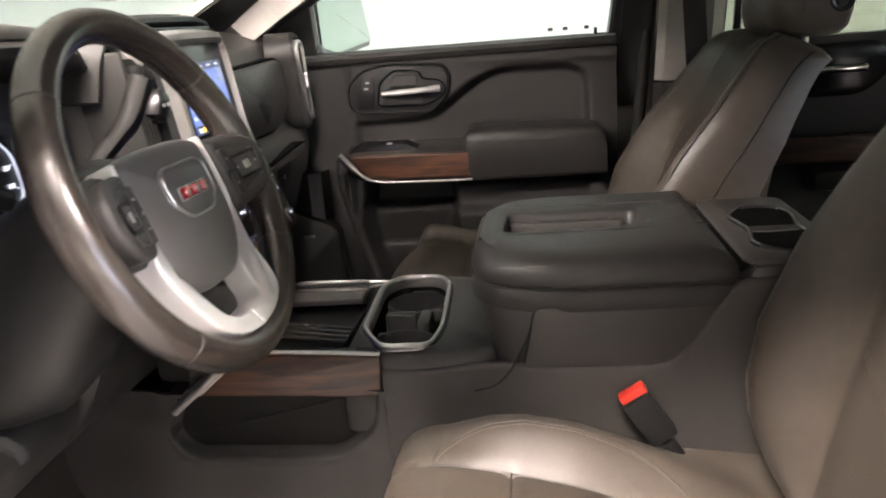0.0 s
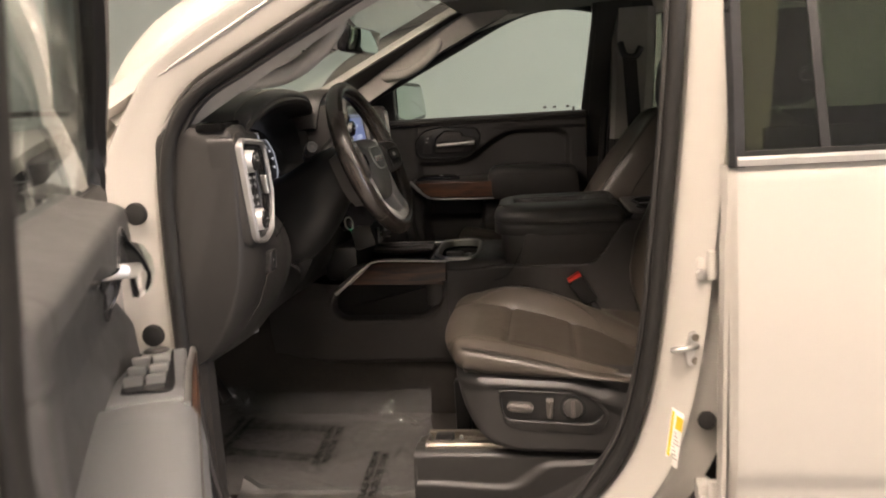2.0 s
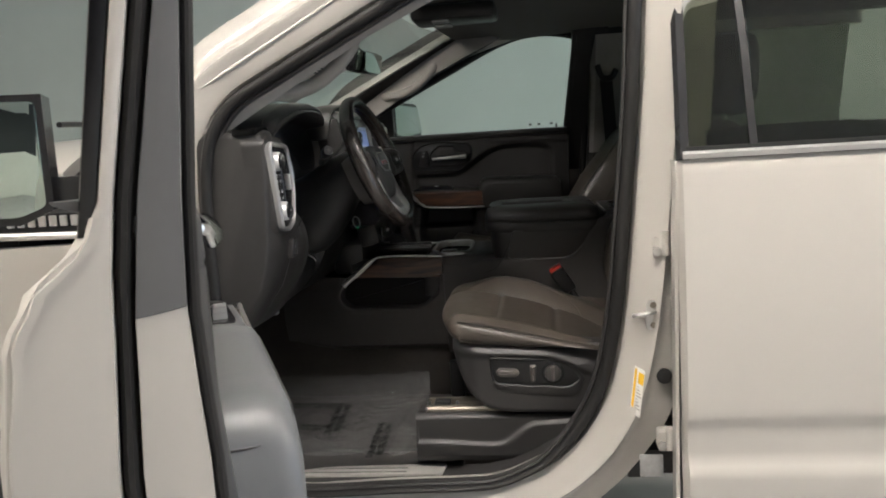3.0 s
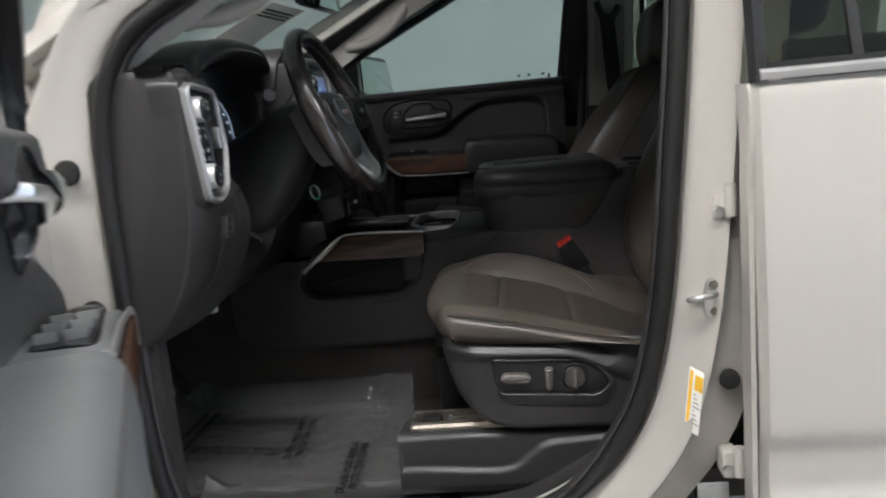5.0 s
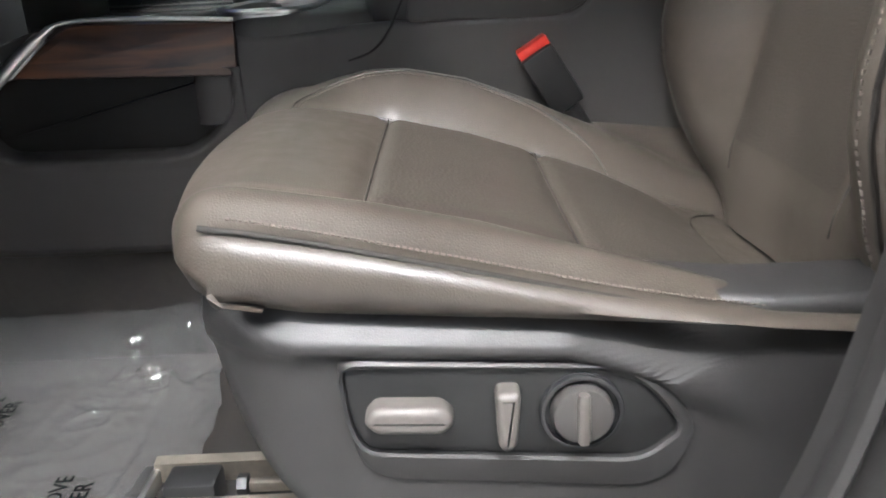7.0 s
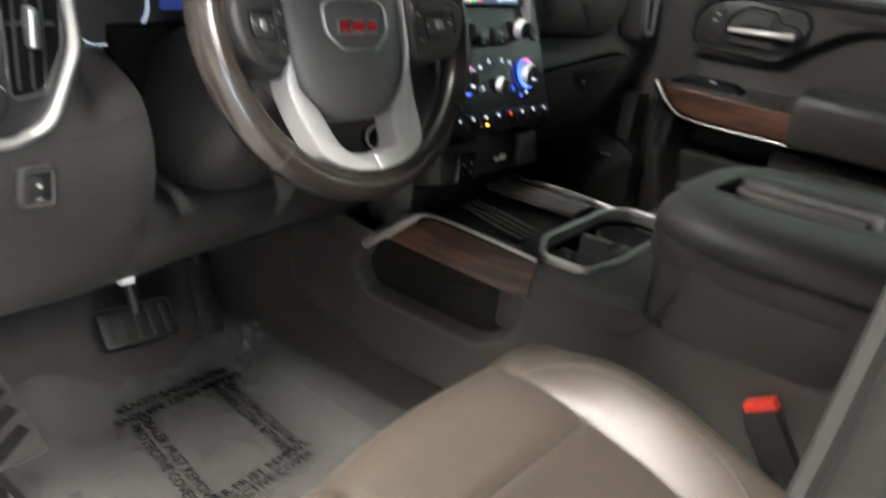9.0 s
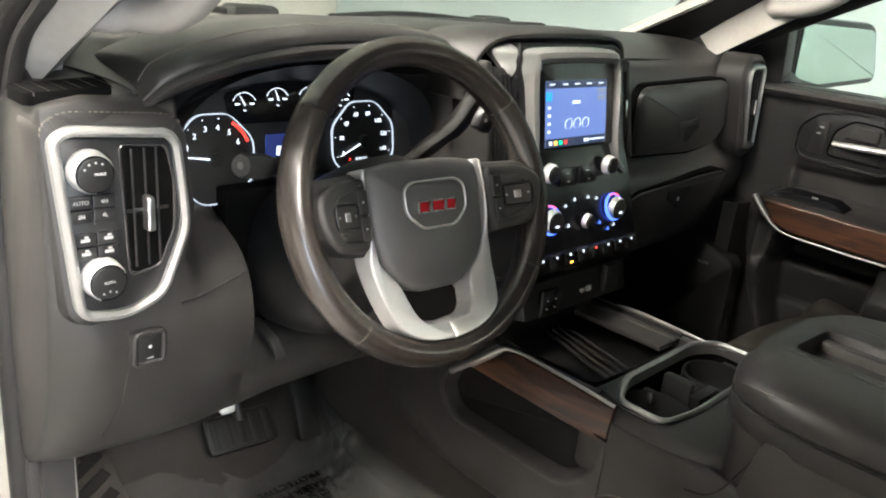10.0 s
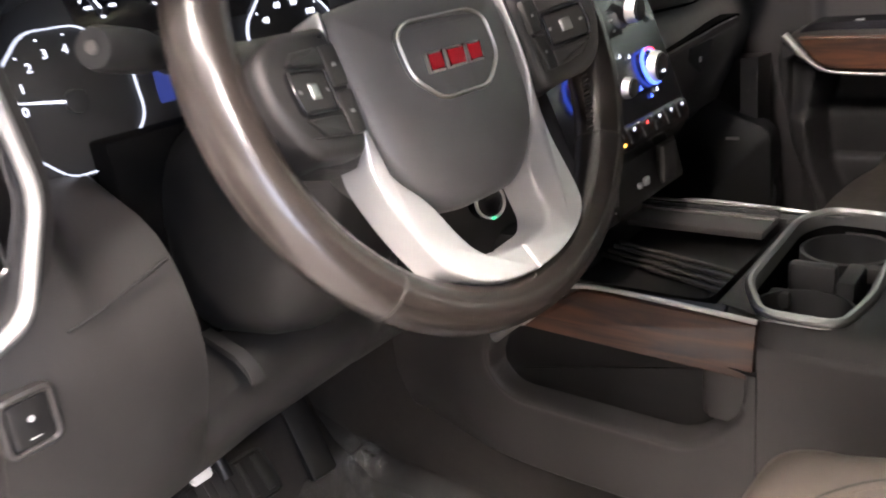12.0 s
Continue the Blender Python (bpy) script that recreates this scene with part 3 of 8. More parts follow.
part("headliner", sheet(lambda u, v: (lerp(-0.22, 1.9, u) + 0.10 * (1 - u) * abs(2 * v - 1) ** 2, lerp(0.40, 1.96, v), 1.825 + 0.035 * math.sin(math.pi * v) + 0.02 * smooth(0, 0.3, u)), 20, 20, (0, 0, 0.02)), shader("headliner cloth", (0.16, 0.15, 0.14), 0.9, grain=0.3, grain_scale=900, vary=0.06), truck, "grey cloth headliner")
part("cab_back", box((1.62, 1.18, 1.05), (0.06, 1.62, 0.95), 0.02), M_PLASTIC, truck)
part("rear_glass", box((1.62, 1.18, 1.68), (0.008, 1.3, 0.30)), M_TINT, truck)
part("bed", box((2.6, 1.18, 0.95), (1.8, 1.8, 0.85), 0.05), M_PAINT, truck)
# floor, tunnel and toe board
def sill_face(u, v):
    """The trim under the seat: a proud lower band whose upper edge climbs towards the rear."""
    x = lerp(-0.172, 0.55, u)
    step = 0.712 - 0.009 * smooth(-0.15, 0.03, x) + 0.052 * smooth(0.025, 0.125, x) + 0.01 * smooth(0.13, 0.3, x)
    low = 0.664 + 0.10 * smooth(0.08, 0.30, x)
    if v < 0.72:
        z = lerp(low, 0.776, v / 0.72)
        y = 0.518 - 0.006 * smooth(0.664, 0.68, z) + 0.010 * smooth(step - 0.003, step + 0.006, z) + 0.006 * smooth(0.768, 0.776, z)
        return (x, y, z)
    k = (v - 0.72) / 0.28
    return (x, 0.528 + 0.09 * k, 0.776 + 0.006 * math.sin(min(k * 6, 1.57)) - 0.012 * smooth(0.25, 0.6, k))


part("cab_floor", loft([[(-1.05, y, 1.02), (-0.98, y, 0.90), (-0.86, y, 0.72), (-0.78, y, 0.665), (-0.60, y, 0.655), (0.3, y, 0.655), (1.6, y, 0.70), (1.6, y, 0.60), (-0.78, y, 0.60), (-1.1, y, 0.9)] for y in (0.575, 0.8, 1.18, 1.56, 1.785)]), M_CARPET, truck, "black cabin carpet")
part("firewall", box((-1.07, 1.18, 1.2), (0.06, 1.66, 0.55), 0.01), M_DARK, truck)
part("tunnel", sheet(lambda u, v: (lerp(-1.0, 1.5, u), 1.18 + 0.065 * math.cos(math.pi * (1 - v)), 0.65 + 0.30 * math.sin(math.pi * v) ** 0.6 * lerp(1.0, 0.4, u)), 16, 16, (0, 0, -0.03)), M_CARPET, truck)
for mirror in (False, True):
    turn = flip if mirror else (lambda b: b)
    part("kick_panel", turn(loft([[(x, y, z) for x, z in ((-1.02, 0.66), (-0.565, 0.66), (-0.565, 1.03), (-1.0, 1.2))] for y in (0.412, 0.45)])), M_PLASTIC, truck)
    # rocker trim below the seat and the tread plate
    part("sill_trim", turn(sheet(sill_face, 70, 44, (0, 0.02, -0.002))), M_PLASTIC, truck, "dark plastic sill trim with a slanting step", sharp=50)
    part("sill_trim_end", turn(loft([[(x, y, z) for y, z in ((0.520, 0.664), (0.514, 0.69), (0.514, 0.712), (0.525, 0.77), (0.535, 0.778), (0.60, 0.77), (0.62, 0.664))] for x in (-0.174, -0.168)])), M_PLASTIC, truck)
    sill = part("sill_panel", turn(loft([[(x, y, z + dz) for y, z in ((0.402, 0.60), (0.402, 0.632), (0.410, 0.639), (0.545, 0.640), (0.565, 0.646), (0.582, 0.664), (0.60, 0.664), (0.60, 0.60))] for x, dz in ((-0.585, 0.03), (-0.55, 0.004), (-0.5, 0.0), (-0.3, 0.0), (-0.065, 0.0))])), M_PLASTIC, truck, "dark sill panel")
    part("sill_rise", turn(loft([[(x, y, z + dz) for y, z in ((0.398, 0.60), (0.398, 0.640), (0.406, 0.648), (0.505, 0.654), (0.512, 0.655), (0.512, 0.60))] for x, dz in ((-0.062, 0.0), (0.0, 0.002), (0.06, 0.014), (0.12, 0.040), (0.18, 0.075), (0.23, 0.105))])), M_PLASTIC, truck, "sill end that curves up to the post")
    poly = rounded([(-0.520, 0.478), (-0.112, 0.482), (-0.104, 0.545), (-0.42, 0.532), (-0.50, 0.498)], [0.006, 0.006, 0.008, 0.06, 0.02])
    part("tread_plate", turn(slab(poly, lambda u, v, d: (u, v, 0.640 + d), -0.002, 0.006, 0.002)), M_TREAD, sill, "brushed metal tread plate")
    for ga, gb, gy in ((-0.475, -0.20, 0.492), (-0.43, -0.20, 0.514)):
        part("tread_groove", turn(slab(rounded([(ga, gy), (gb, gy), (gb, gy + 0.0035), (ga + 0.03, gy + 0.0035)], 0.001), lambda u, v, d: (u, v, 0.6455 + d), 0.0, 0.002, 0.0006)), M_RIBD, sill)

# small fittings on the rear post and the front post
def fitting(name, bm, material, label=""):
    return part(name, bm, material, truck, label)


st = fitting("striker", slab(rounded([(0.372, 1.012), (0.400, 1.012), (0.404, 1.045), (0.400, 1.078), (0.376, 1.078), (0.370, 1.045)], 0.012), lambda u, v, d: (u - 0.004, 0.350 + d, v + 0.006), 0.01, -0.006), M_CHROME, "bright door striker plate")
part("striker_loop", tube(spline([(0.388, 0.346, 1.058), (0.372, 0.325, 1.060), (0.350, 0.322, 1.057), (0.342, 0.331, 1.054), (0.356, 0.347, 1.051), (0.384, 0.348, 1.049)], 26), 0.0048), M_CHROME, st)
for zz in (1.024, 1.067):
    part("screw", cyl((0.383, 0.345, zz + 0.006), (0, -1, 0), 0.007, 0.004, 10, 0.4), M_METAL, st)
def on_label(a, b):
    """A place on the data label, across and down."""
    return (lerp(lerp(0.342, 0.362, a), lerp(0.328, 0.348, a), b), lerp(lerp(0.941, 0.930, a), lerp(0.838, 0.826, a), b))


FLB = lambda u, v, d: (u, post_y(u) - 0.006 - 0.40 * (u - lerp(0.339, 0.324, (0.941 - v) / 0.103)) + d, v)
quad = lambda a, b, c, e: [on_label(a, b), on_label(c, b), on_label(c, e), on_label(a, e)]
lab = fitting("data_label", slab(rounded(quad(0, 0, 1, 1)[::-1], 0.003), FLB, 0.004, -0.001, 0.0004), M_PAPER, "white and yellow data label")
part("label_stripe", slab(quad(0.04, 0.04, 0.26, 0.86)[::-1], FLB, 0, -0.0020, 0.0003), M_YELLOW, lab)
part("label_patch", slab(quad(0.42, 0.08, 0.96, 0.32)[::-1], FLB, 0, -0.0020, 0.0003), M_YELLOW, lab)
for k in range(9):
    part("label_line", slab(quad(0.40, 0.38 + 0.065 * k, 0.55 + 0.12 * (k % 4), 0.405 + 0.065 * k)[::-1], FLB, 0, -0.0018, 0.0003), M_GREY, lab)
fitting("rubber_stop", cyl((0.405, 0.356, 0.915), (-0.3, -1, 0), 0.016, 0.012), M_RUBBER, "black rubber stop")
fitting("tyre_label", box((0.372, 0.356, 0.712), (0.05, 0.004, 0.05), 0.001), shader("grey label", (0.25, 0.25, 0.25), 0.5, vary=0.2, vary_scale=60), "grey pressure label")
for hz in (1.20, 0.775):
    hg = fitting("door_hinge", slab(rounded([(0.392, hz - 0.028), (0.420, hz - 0.028), (0.420, hz + 0.018), (0.392, hz + 0.018)], 0.008), lambda u, v, d: (u - 0.006, 0.345 + d, v), 0.04, 0, 0.004), M_PAINT, "white painted door hinge")
    part("hinge_pin", cyl((0.412, 0.338, hz - 0.02), (0, 0, 1), 0.009, 0.050), M_PAINT, hg)
    part("bolt", cyl((0.394, 0.346, hz - 0.012), (0, -1, 0), 0.010, 0.012, 6, 0.2), M_CHROME, hg)
for hx, hz in ((-0.655, 1.335), (-0.649, 1.093)):
    fitting("grommet", cyl((hx, 0.375, hz), (0, -1, 0), 0.022, 0.012, 24, 0.4), M_RUBBER, "black rubber grommet")

# ---- dashboard ----
dash = thing("dashboard", (-0.6, 1.18, 1.0), "dark grey soft-touch dashboard with silver trim and stitching", "dashboard")
STATIONS = [  # station y, then the section from the windscreen over the lip to the foot
    (0.402, [(-0.8, 1.47), (-0.68, 1.492), (-0.585, 1.494), (-0.48, 1.487), (-0.462, 1.474), (-0.458, 1.42), (-0.46, 1.34), (-0.462, 1.27), (-0.47, 1.2), (-0.505, 1.1), (-0.578, 1.02), (-0.72, 1.0)]),
    (0.44, [(-0.82, 1.48), (-0.7, 1.503), (-0.585, 1.502), (-0.475, 1.495), (-0.456, 1.48), (-0.453, 1.42), (-0.452, 1.34), (-0.445, 1.265), (-0.448, 1.2), (-0.486, 1.1), (-0.56, 1.018), (-0.7, 1.0)]),
    (0.545, [(-0.88, 1.502), (-0.74, 1.518), (-0.61, 1.508), (-0.505, 1.496), (-0.475, 1.478), (-0.47, 1.42), (-0.462, 1.34), (-0.44, 1.27), (-0.438, 1.2), (-0.476, 1.1), (-0.553, 1.018), (-0.7, 1.0)]),
    (0.590, [(-0.9, 1.513), (-0.76, 1.538), (-0.64, 1.535), (-0.6, 1.505), (-0.588, 1.48), (-0.582, 1.43), (-0.572, 1.345), (-0.462, 1.285), (-0.436, 1.2), (-0.476, 1.1), (-0.553, 1.018), (-0.7, 1.0)]),
    (0.632, [(-0.92, 1.517), (-0.77, 1.540), (-0.65, 1.538), (-0.605, 1.508), (-0.589, 1.482), (-0.583, 1.43), (-0.573, 1.345), (-0.468, 1.290), (-0.440, 1.2), (-0.480, 1.1), (-0.556, 1.02), (-0.7, 1.0)]),
    (0.648, [(-0.93, 1.519), (-0.775, 1.541), (-0.655, 1.54), (-0.608, 1.51), (-0.590, 1.484), (-0.583, 1.43), (-0.580, 1.345), (-0.590, 1.290), (-0.580, 1.195), (-0.484, 1.125), (-0.556, 1.02), (-0.7, 1.0)]),
    (0.76, [(-0.98, 1.527), (-0.8, 1.547), (-0.68, 1.547), (-0.62, 1.518), (-0.592, 1.49), (-0.585, 1.43), (-0.580, 1.345), (-0.590, 1.290), (-0.580, 1.195), (-0.494, 1.125), (-0.563, 1.025), (-0.7, 1.0)]),
    (0.862, [(-1.0, 1.528), (-0.81, 1.549), (-0.68, 1.549), (-0.615, 1.519), (-0.591, 1.49), (-0.582, 1.43), (-0.580, 1.345), (-0.590, 1.290), (-0.580, 1.195), (-0.494, 1.125), (-0.563, 1.028), (-0.7, 1.0)]),
    (0.878, [(-1.0, 1.529), (-0.81, 1.55), (-0.68, 1.55), (-0.612, 1.52), (-0.59, 1.49), (-0.58, 1.43), (-0.568, 1.35), (-0.488, 1.29), (-0.455, 1.2), (-0.492, 1.1), (-0.563, 1.03), (-0.7, 1.0)]),
    (0.94, [(-1.02, 1.53), (-0.82, 1.552), (-0.68, 1.552), (-0.61, 1.52), (-0.59, 1.49), (-0.578, 1.43), (-0.565, 1.35), (-0.485, 1.29), (-0.455, 1.2), (-0.492, 1.1), (-0.563, 1.03), (-0.7, 1.0)]),
    (1.015, [(-1.03, 1.53), (-0.82, 1.552), (-0.65, 1.554), (-0.52, 1.52), (-0.485, 1.49), (-0.475, 1.43), (-0.462, 1.35), (-0.445, 1.29), (-0.44, 1.2), (-0.48, 1.1), (-0.56, 1.03), (-0.7, 1.0)]),
    (1.18, [(-1.04, 1.53), (-0.82, 1.555), (-0.62, 1.559), (-0.5, 1.525), (-0.46, 1.49), (-0.45, 1.43), (-0.44, 1.35), (-0.43, 1.29), (-0.43, 1.2), (-0.46, 1.1), (-0.56, 1.03), (-0.7, 1.0)]),
    (1.345, [(-1.03, 1.53), (-0.82, 1.552), (-0.62, 1.554), (-0.53, 1.518), (-0.51, 1.497), (-0.5, 1.43), (-0.5, 1.335), (-0.458, 1.298), (-0.45, 1.265), (-0.49, 1.17), (-0.56, 1.08), (-0.7, 1.05)]),
    (1.60, [(-1.0, 1.527), (-0.82, 1.547), (-0.63, 1.55), (-0.54, 1.515), (-0.512, 1.495), (-0.497, 1.43), (-0.497, 1.33), (-0.455, 1.298), (-0.447, 1.262), (-0.485, 1.17), (-0.56, 1.08), (-0.7, 1.05)]),
    (1.84, [(-0.9, 1.515), (-0.76, 1.548), (-0.64, 1.548), (-0.555, 1.520), (-0.522, 1.495), (-0.496, 1.43), (-0.494, 1.335), (-0.46, 1.298), (-0.455, 1.262), (-0.495, 1.17), (-0.57, 1.08), (-0.7, 1.05)]),
    (1.965, [(-0.8, 1.485), (-0.7, 1.540), (-0.62, 1.545), (-0.545, 1.522), (-0.515, 1.490), (-0.495, 1.42), (-0.488, 1.35), (-0.475, 1.3), (-0.475, 1.25), (-0.505, 1.16), (-0.578, 1.08), (-0.72, 1.05)]),
]


def section(y):
    """The dashboard's section at a station, rounded."""
    for (a, p), (b, q) in zip(STATIONS, STATIONS[1:]):
        if y <= b:
            break
    t = min(max((y - a) / (b - a), 0), 1)
    t = t * t * (3 - 2 * t)
    pts = [(lerp(u[0], v[0], t), y, lerp(u[1], v[1], t)) for u, v in zip(p, q)]
    return spline(pts, 56)


YS = np.concatenate([np.linspace(0.402, 0.545, 8), np.linspace(0.552, 0.60, 7), np.linspace(0.632, 0.648, 5), np.linspace(0.67, 0.85, 8), np.linspace(0.862, 0.878, 5), np.linspace(0.90, 0.94, 3), np.linspace(0.95, 1.02, 7), np.linspace(1.06, 1.345, 9), np.linspace(1.40, 1.965, 18)])
def body_ring(y):
    """A closed ring of the dashboard; its outer end stops at the door frame."""
    back = lerp(-0.618, -1.1, smooth(0.405, 0.52, y))
    return [Vector((max(p.x, back), p.y, p.z)) for p in section(y) + [Vector((-0.95, y, 1.10)), Vector((-0.98, y, 1.35))]]


rings = [body_ring(float(y)) for y in YS]
mid = Vector((-0.54, 0.402, 1.27))
rings = [[mid + (p - mid) * k + Vector((0, dy, 0)) for p in rings[0]] for k, dy in ((0.93, -0.005), (0.97, -0.003))] + rings
part("body", loft(rings), M_PAD, dash)
part("seam", tube([(-0.436, 0.470, 1.245), (-0.436, 0.473, 1.20), (-0.462, 0.470, 1.13), (-0.50, 0.462, 1.075)], 0.0007, seg=6), M_SEAM, dash)
part("seam", tube(spline([(-0.437, 0.535, 1.258), (-0.4385, 0.56, 1.262), (-0.444, 0.60, 1.271), (-0.4475, 0.624, 1.276)], 12), 0.0014, seg=6), M_INK, dash)
# lower edge clip
part("clip", box((-0.552, 0.66, 1.022), (0.012, 0.022, 0.012), 0.003), M_PRINT, dash, "white plastic clip")

# driver's vent and switch pod
FB = lambda u, v, d: (-0.452 + d + 0.12 * (1.36 - v) * 0.5, u, v)
POD = [(0.393, 1.470), (0.418, 1.485), (0.535, 1.478), (0.556, 1.455), (0.566, 1.345), (0.530, 1.262), (0.470, 1.240), (0.408, 1.250)]
pod = part("switch_pod", slab(rounded(POD, 0.03, 8), FB, -0.05, 0.005, 0.018), M_PAD, dash, "leather-wrapped switch pod with a silver ring")
BEZ = rounded([(0.402, 1.456), (0.420, 1.468), (0.528, 1.460), (0.540, 1.445), (0.549, 1.35), (0.516, 1.272), (0.470, 1.255), (0.418, 1.263)], 0.018)
part("silver_ring", ring(BEZ, FB, 0.0100, -0.01, 0.016, 0.004), M_SATIN, pod, "satin chrome ring")
part("face", slab(inset2(BEZ, 0.008), FB, -0.02, 0.0065, 0.001), M_PIANO, pod)
VENT = rounded([(0.474, 1.445), (0.523, 1.440), (0.530, 1.40), (0.529, 1.35), (0.510, 1.310), (0.478, 1.304)], 0.008)
# proud black slab paints the dark between the vanes instead of an opening
part("vent_shade", slab(VENT, FB, -0.01, 0.0080, 0.0005), M_SHADE_INK, pod, "flat black slab standing in for the shaded vent opening")
for uu in (0.485, 0.499, 0.512):
    part("vane", slab([(uu - 0.0010, 1.312), (uu + 0.0010, 1.312), (uu + 0.0010, 1.440), (uu - 0.0010, 1.440)], FB, 0.004, 0.0105, 0.0004), M_DARK, pod)
part("vane", slab([(0.478, 1.372), (0.524, 1.372), (0.524, 1.376), (0.478, 1.376)], FB, 0.002, 0.009, 0.0006), M_DARK, pod)
part("vent_rim", ring(inset2(VENT, -0.003), FB, 0.0035, 0.004, 0.0105, 0.0012), M_PIANO, pod)
part("vane_tab", pillow(rounded([(0.4945, 1.352), (0.5040, 1.352), (0.5035, 1.390), (0.4950, 1.390)], 0.003), FB, 0.006, 0.021, 0.003), M_CHROME, pod, "bright chrome tab")


def knob(u, v, r, name, parent, f, cap=M_DARK, collar=M_SILVER, h=0.020, label=""):
    """A rotary knob: a bright collar round a dark cap."""
    c = Vector(f(u, v, 0.005))
    ax = Vector(f(u, v, 1)) - Vector(f(u, v, 0))
    k = part(name, cyl(c, ax, r, h, 40, 0.30, r * 0.95), collar, parent, label)
    part("cap", cyl(c + ax * (h - 0.001), ax, r * 0.80, 0.003, 30, 0.4), cap, k)
    part("cap_ring", cyl(c + ax * (h - 0.0015), ax, r * 0.86, 0.0022, 30, 0.3), M_GLOSS, k)
    return k, c + ax * (h + 0.0025), ax


EAST, UP = (0, 1, 0), (-0.08, 0, 1)
for v, marks in ((1.421, "MODE"), (1.306, "AUTO")):
    kn, top, ax = knob(0.4405 if v > 1.4 else 0.447, v, 0.0225, "rotary_switch", pod, FB, label="chrome-ringed rotary switch")
    text(marks, 0.0042, top + Vector((0.0006, 0.004 if marks == "MODE" else 0, 0.001)), EAST, UP, M_PRINT, kn)
    for a in (150, 120, 90, 60):
        part("mark", box(top + Vector((0.0003, 0.013 * math.cos(radians(a)), 0.013 * math.sin(radians(a)) - (0.0 if marks == "MODE" else 0.022))), (0.0006, 0.002, 0.002)), M_PRINT, kn)
rows = [[(0.4295, 1.389, "AUTO"), (0.4535, 1.389, "4H")], [(0.4295, 1.3745, "2H"), (0.4535, 1.3745, "4L")], [(0.4315, 1.3495, ""), (0.4555, 1.3495, "")], [(0.4315, 1.3350, ""), (0.4555, 1.3350, "")]]
for row in rows:
    for u, v, s in row:
        b = part("push_button", slab(rounded([(u - 0.0117, v - 0.0069), (u + 0.0117, v - 0.0069), (u + 0.0117, v + 0.0069), (u - 0.0117, v + 0.0069)], 0.002), FB, 0.002, 0.0105, 0.0012), M_PIANO, pod)
        p = FB(u, v, 0.0108)
        if s:
            text(s, 0.0058, p, EAST, UP, M_PRINT, b)
        else:
            part("mark", box(p, (0.0008, 0.009, 0.003)), M_PRINT, b)
            part("mark", box(Vector(p) + Vector((0, 0.001, 0.0035)), (0.0008, 0.004, 0.002)), M_PRINT, b)
# stitching round the pod
ST = inset2(rounded(POD, 0.025), 0.004)
for k in range(0, len(ST) - 1):
    a, b = np.array(ST[k]), np.array(ST[k + 1])
    if a[0] < 0.41 and b[0] < 0.42 or (a[1] > 1.46 and b[1] > 1.46):
        m = max(1, int(np.linalg.norm(b - a) / 0.006))
        for i in range(m):
            c = a + (b - a) * (i + 0.5) / m
            part("stitch", box(FB(c[0], c[1], 0.0022), (0.0012, 0.0015 if abs((b - a)[1]) > abs((b - a)[0]) else 0.0035, 0.0035 if abs((b - a)[1]) > abs((b - a)[0]) else 0.0012)), M_THREAD, pod)
# side window vent on top
vent = part("top_vent", slab(rounded([(-0.528, 0.392), (-0.472, 0.392), (-0.470, 0.478), (-0.530, 0.488)], 0.008), lambda u, v, d: (u, v, 1.4975 + d + 0.06 * (v - 0.45)), -0.01, 0.003, 0.0005), M_SHADE_INK, dash, "black slotted defroster vent")
for k in range(6):
    part("slat", box((-0.500, 0.401 + 0.0155 * k, 1.4985 + 0.06 * (0.401 + 0.0155 * k - 0.45)), (0.057, 0.0018, 0.004), 0.0005), M_RIB, vent)
part("seam", tube(spline([(-0.62, 0.470, 1.5035), (-0.56, 0.482, 1.5035), (-0.50, 0.496, 1.4995), (-0.47, 0.503, 1.4925)], 16), 0.0013, seg=6), M_INK, dash)
# parking brake switch
FK = lambda u, v, d: (-0.437 - (1.20 - v) * 0.10 + d, u, v)
pb = part("brake_switch", ring(rounded([(0.474, 1.190), (0.514, 1.190), (0.514, 1.236), (0.474, 1.236)], 0.010), FK, 0.006, -0.02, 0.004), M_PLASTIC, dash, "parking brake switch")
part("button", slab(rounded([(0.480, 1.196), (0.508, 1.196), (0.508, 1.230), (0.480, 1.230)], 0.004), FK, -0.02, 0.003, 0.002), M_DARK, pb)
part("mark", cyl(FK(0.494, 1.216, 0.003), (1, 0, 0), 0.0022, 0.001, 16), M_PRINT, pb)
part("mark", box(FK(0.494, 1.2015, 0.0032), (0.001, 0.008, 0.0008)), M_PRINT, pb)

# ---- instrument cluster ----
cluster = part("instrument_panel", slab(rounded([(0.585, 1.325), (0.95, 1.335), (0.962, 1.42), (0.93, 1.482), (0.80, 1.498), (0.70, 1.495), (0.62, 1.468), (0.580, 1.42)], 0.03), lambda u, v, d: (-0.568 + d - 0.15 * (v - 1.4), u, v), -0.05, 0.0, 0.003), M_INK, dash, "black instrument cluster with white dials")
FC = lambda u, v, d: (-0.5675 + d - 0.15 * (v - 1.4), u, v)


def arc(cu, cv, r, a0, a1, w, material, name="dial_line", n=22):
    pts = [FC(cu + r * math.cos(radians(lerp(a0, a1, k / n))), cv + r * math.sin(radians(lerp(a0, a1, k / n))), 0.002) for k in range(n + 1)]
    part(name, tube(pts, w, seg=6, up=(1, 0, 0)), material, cluster)


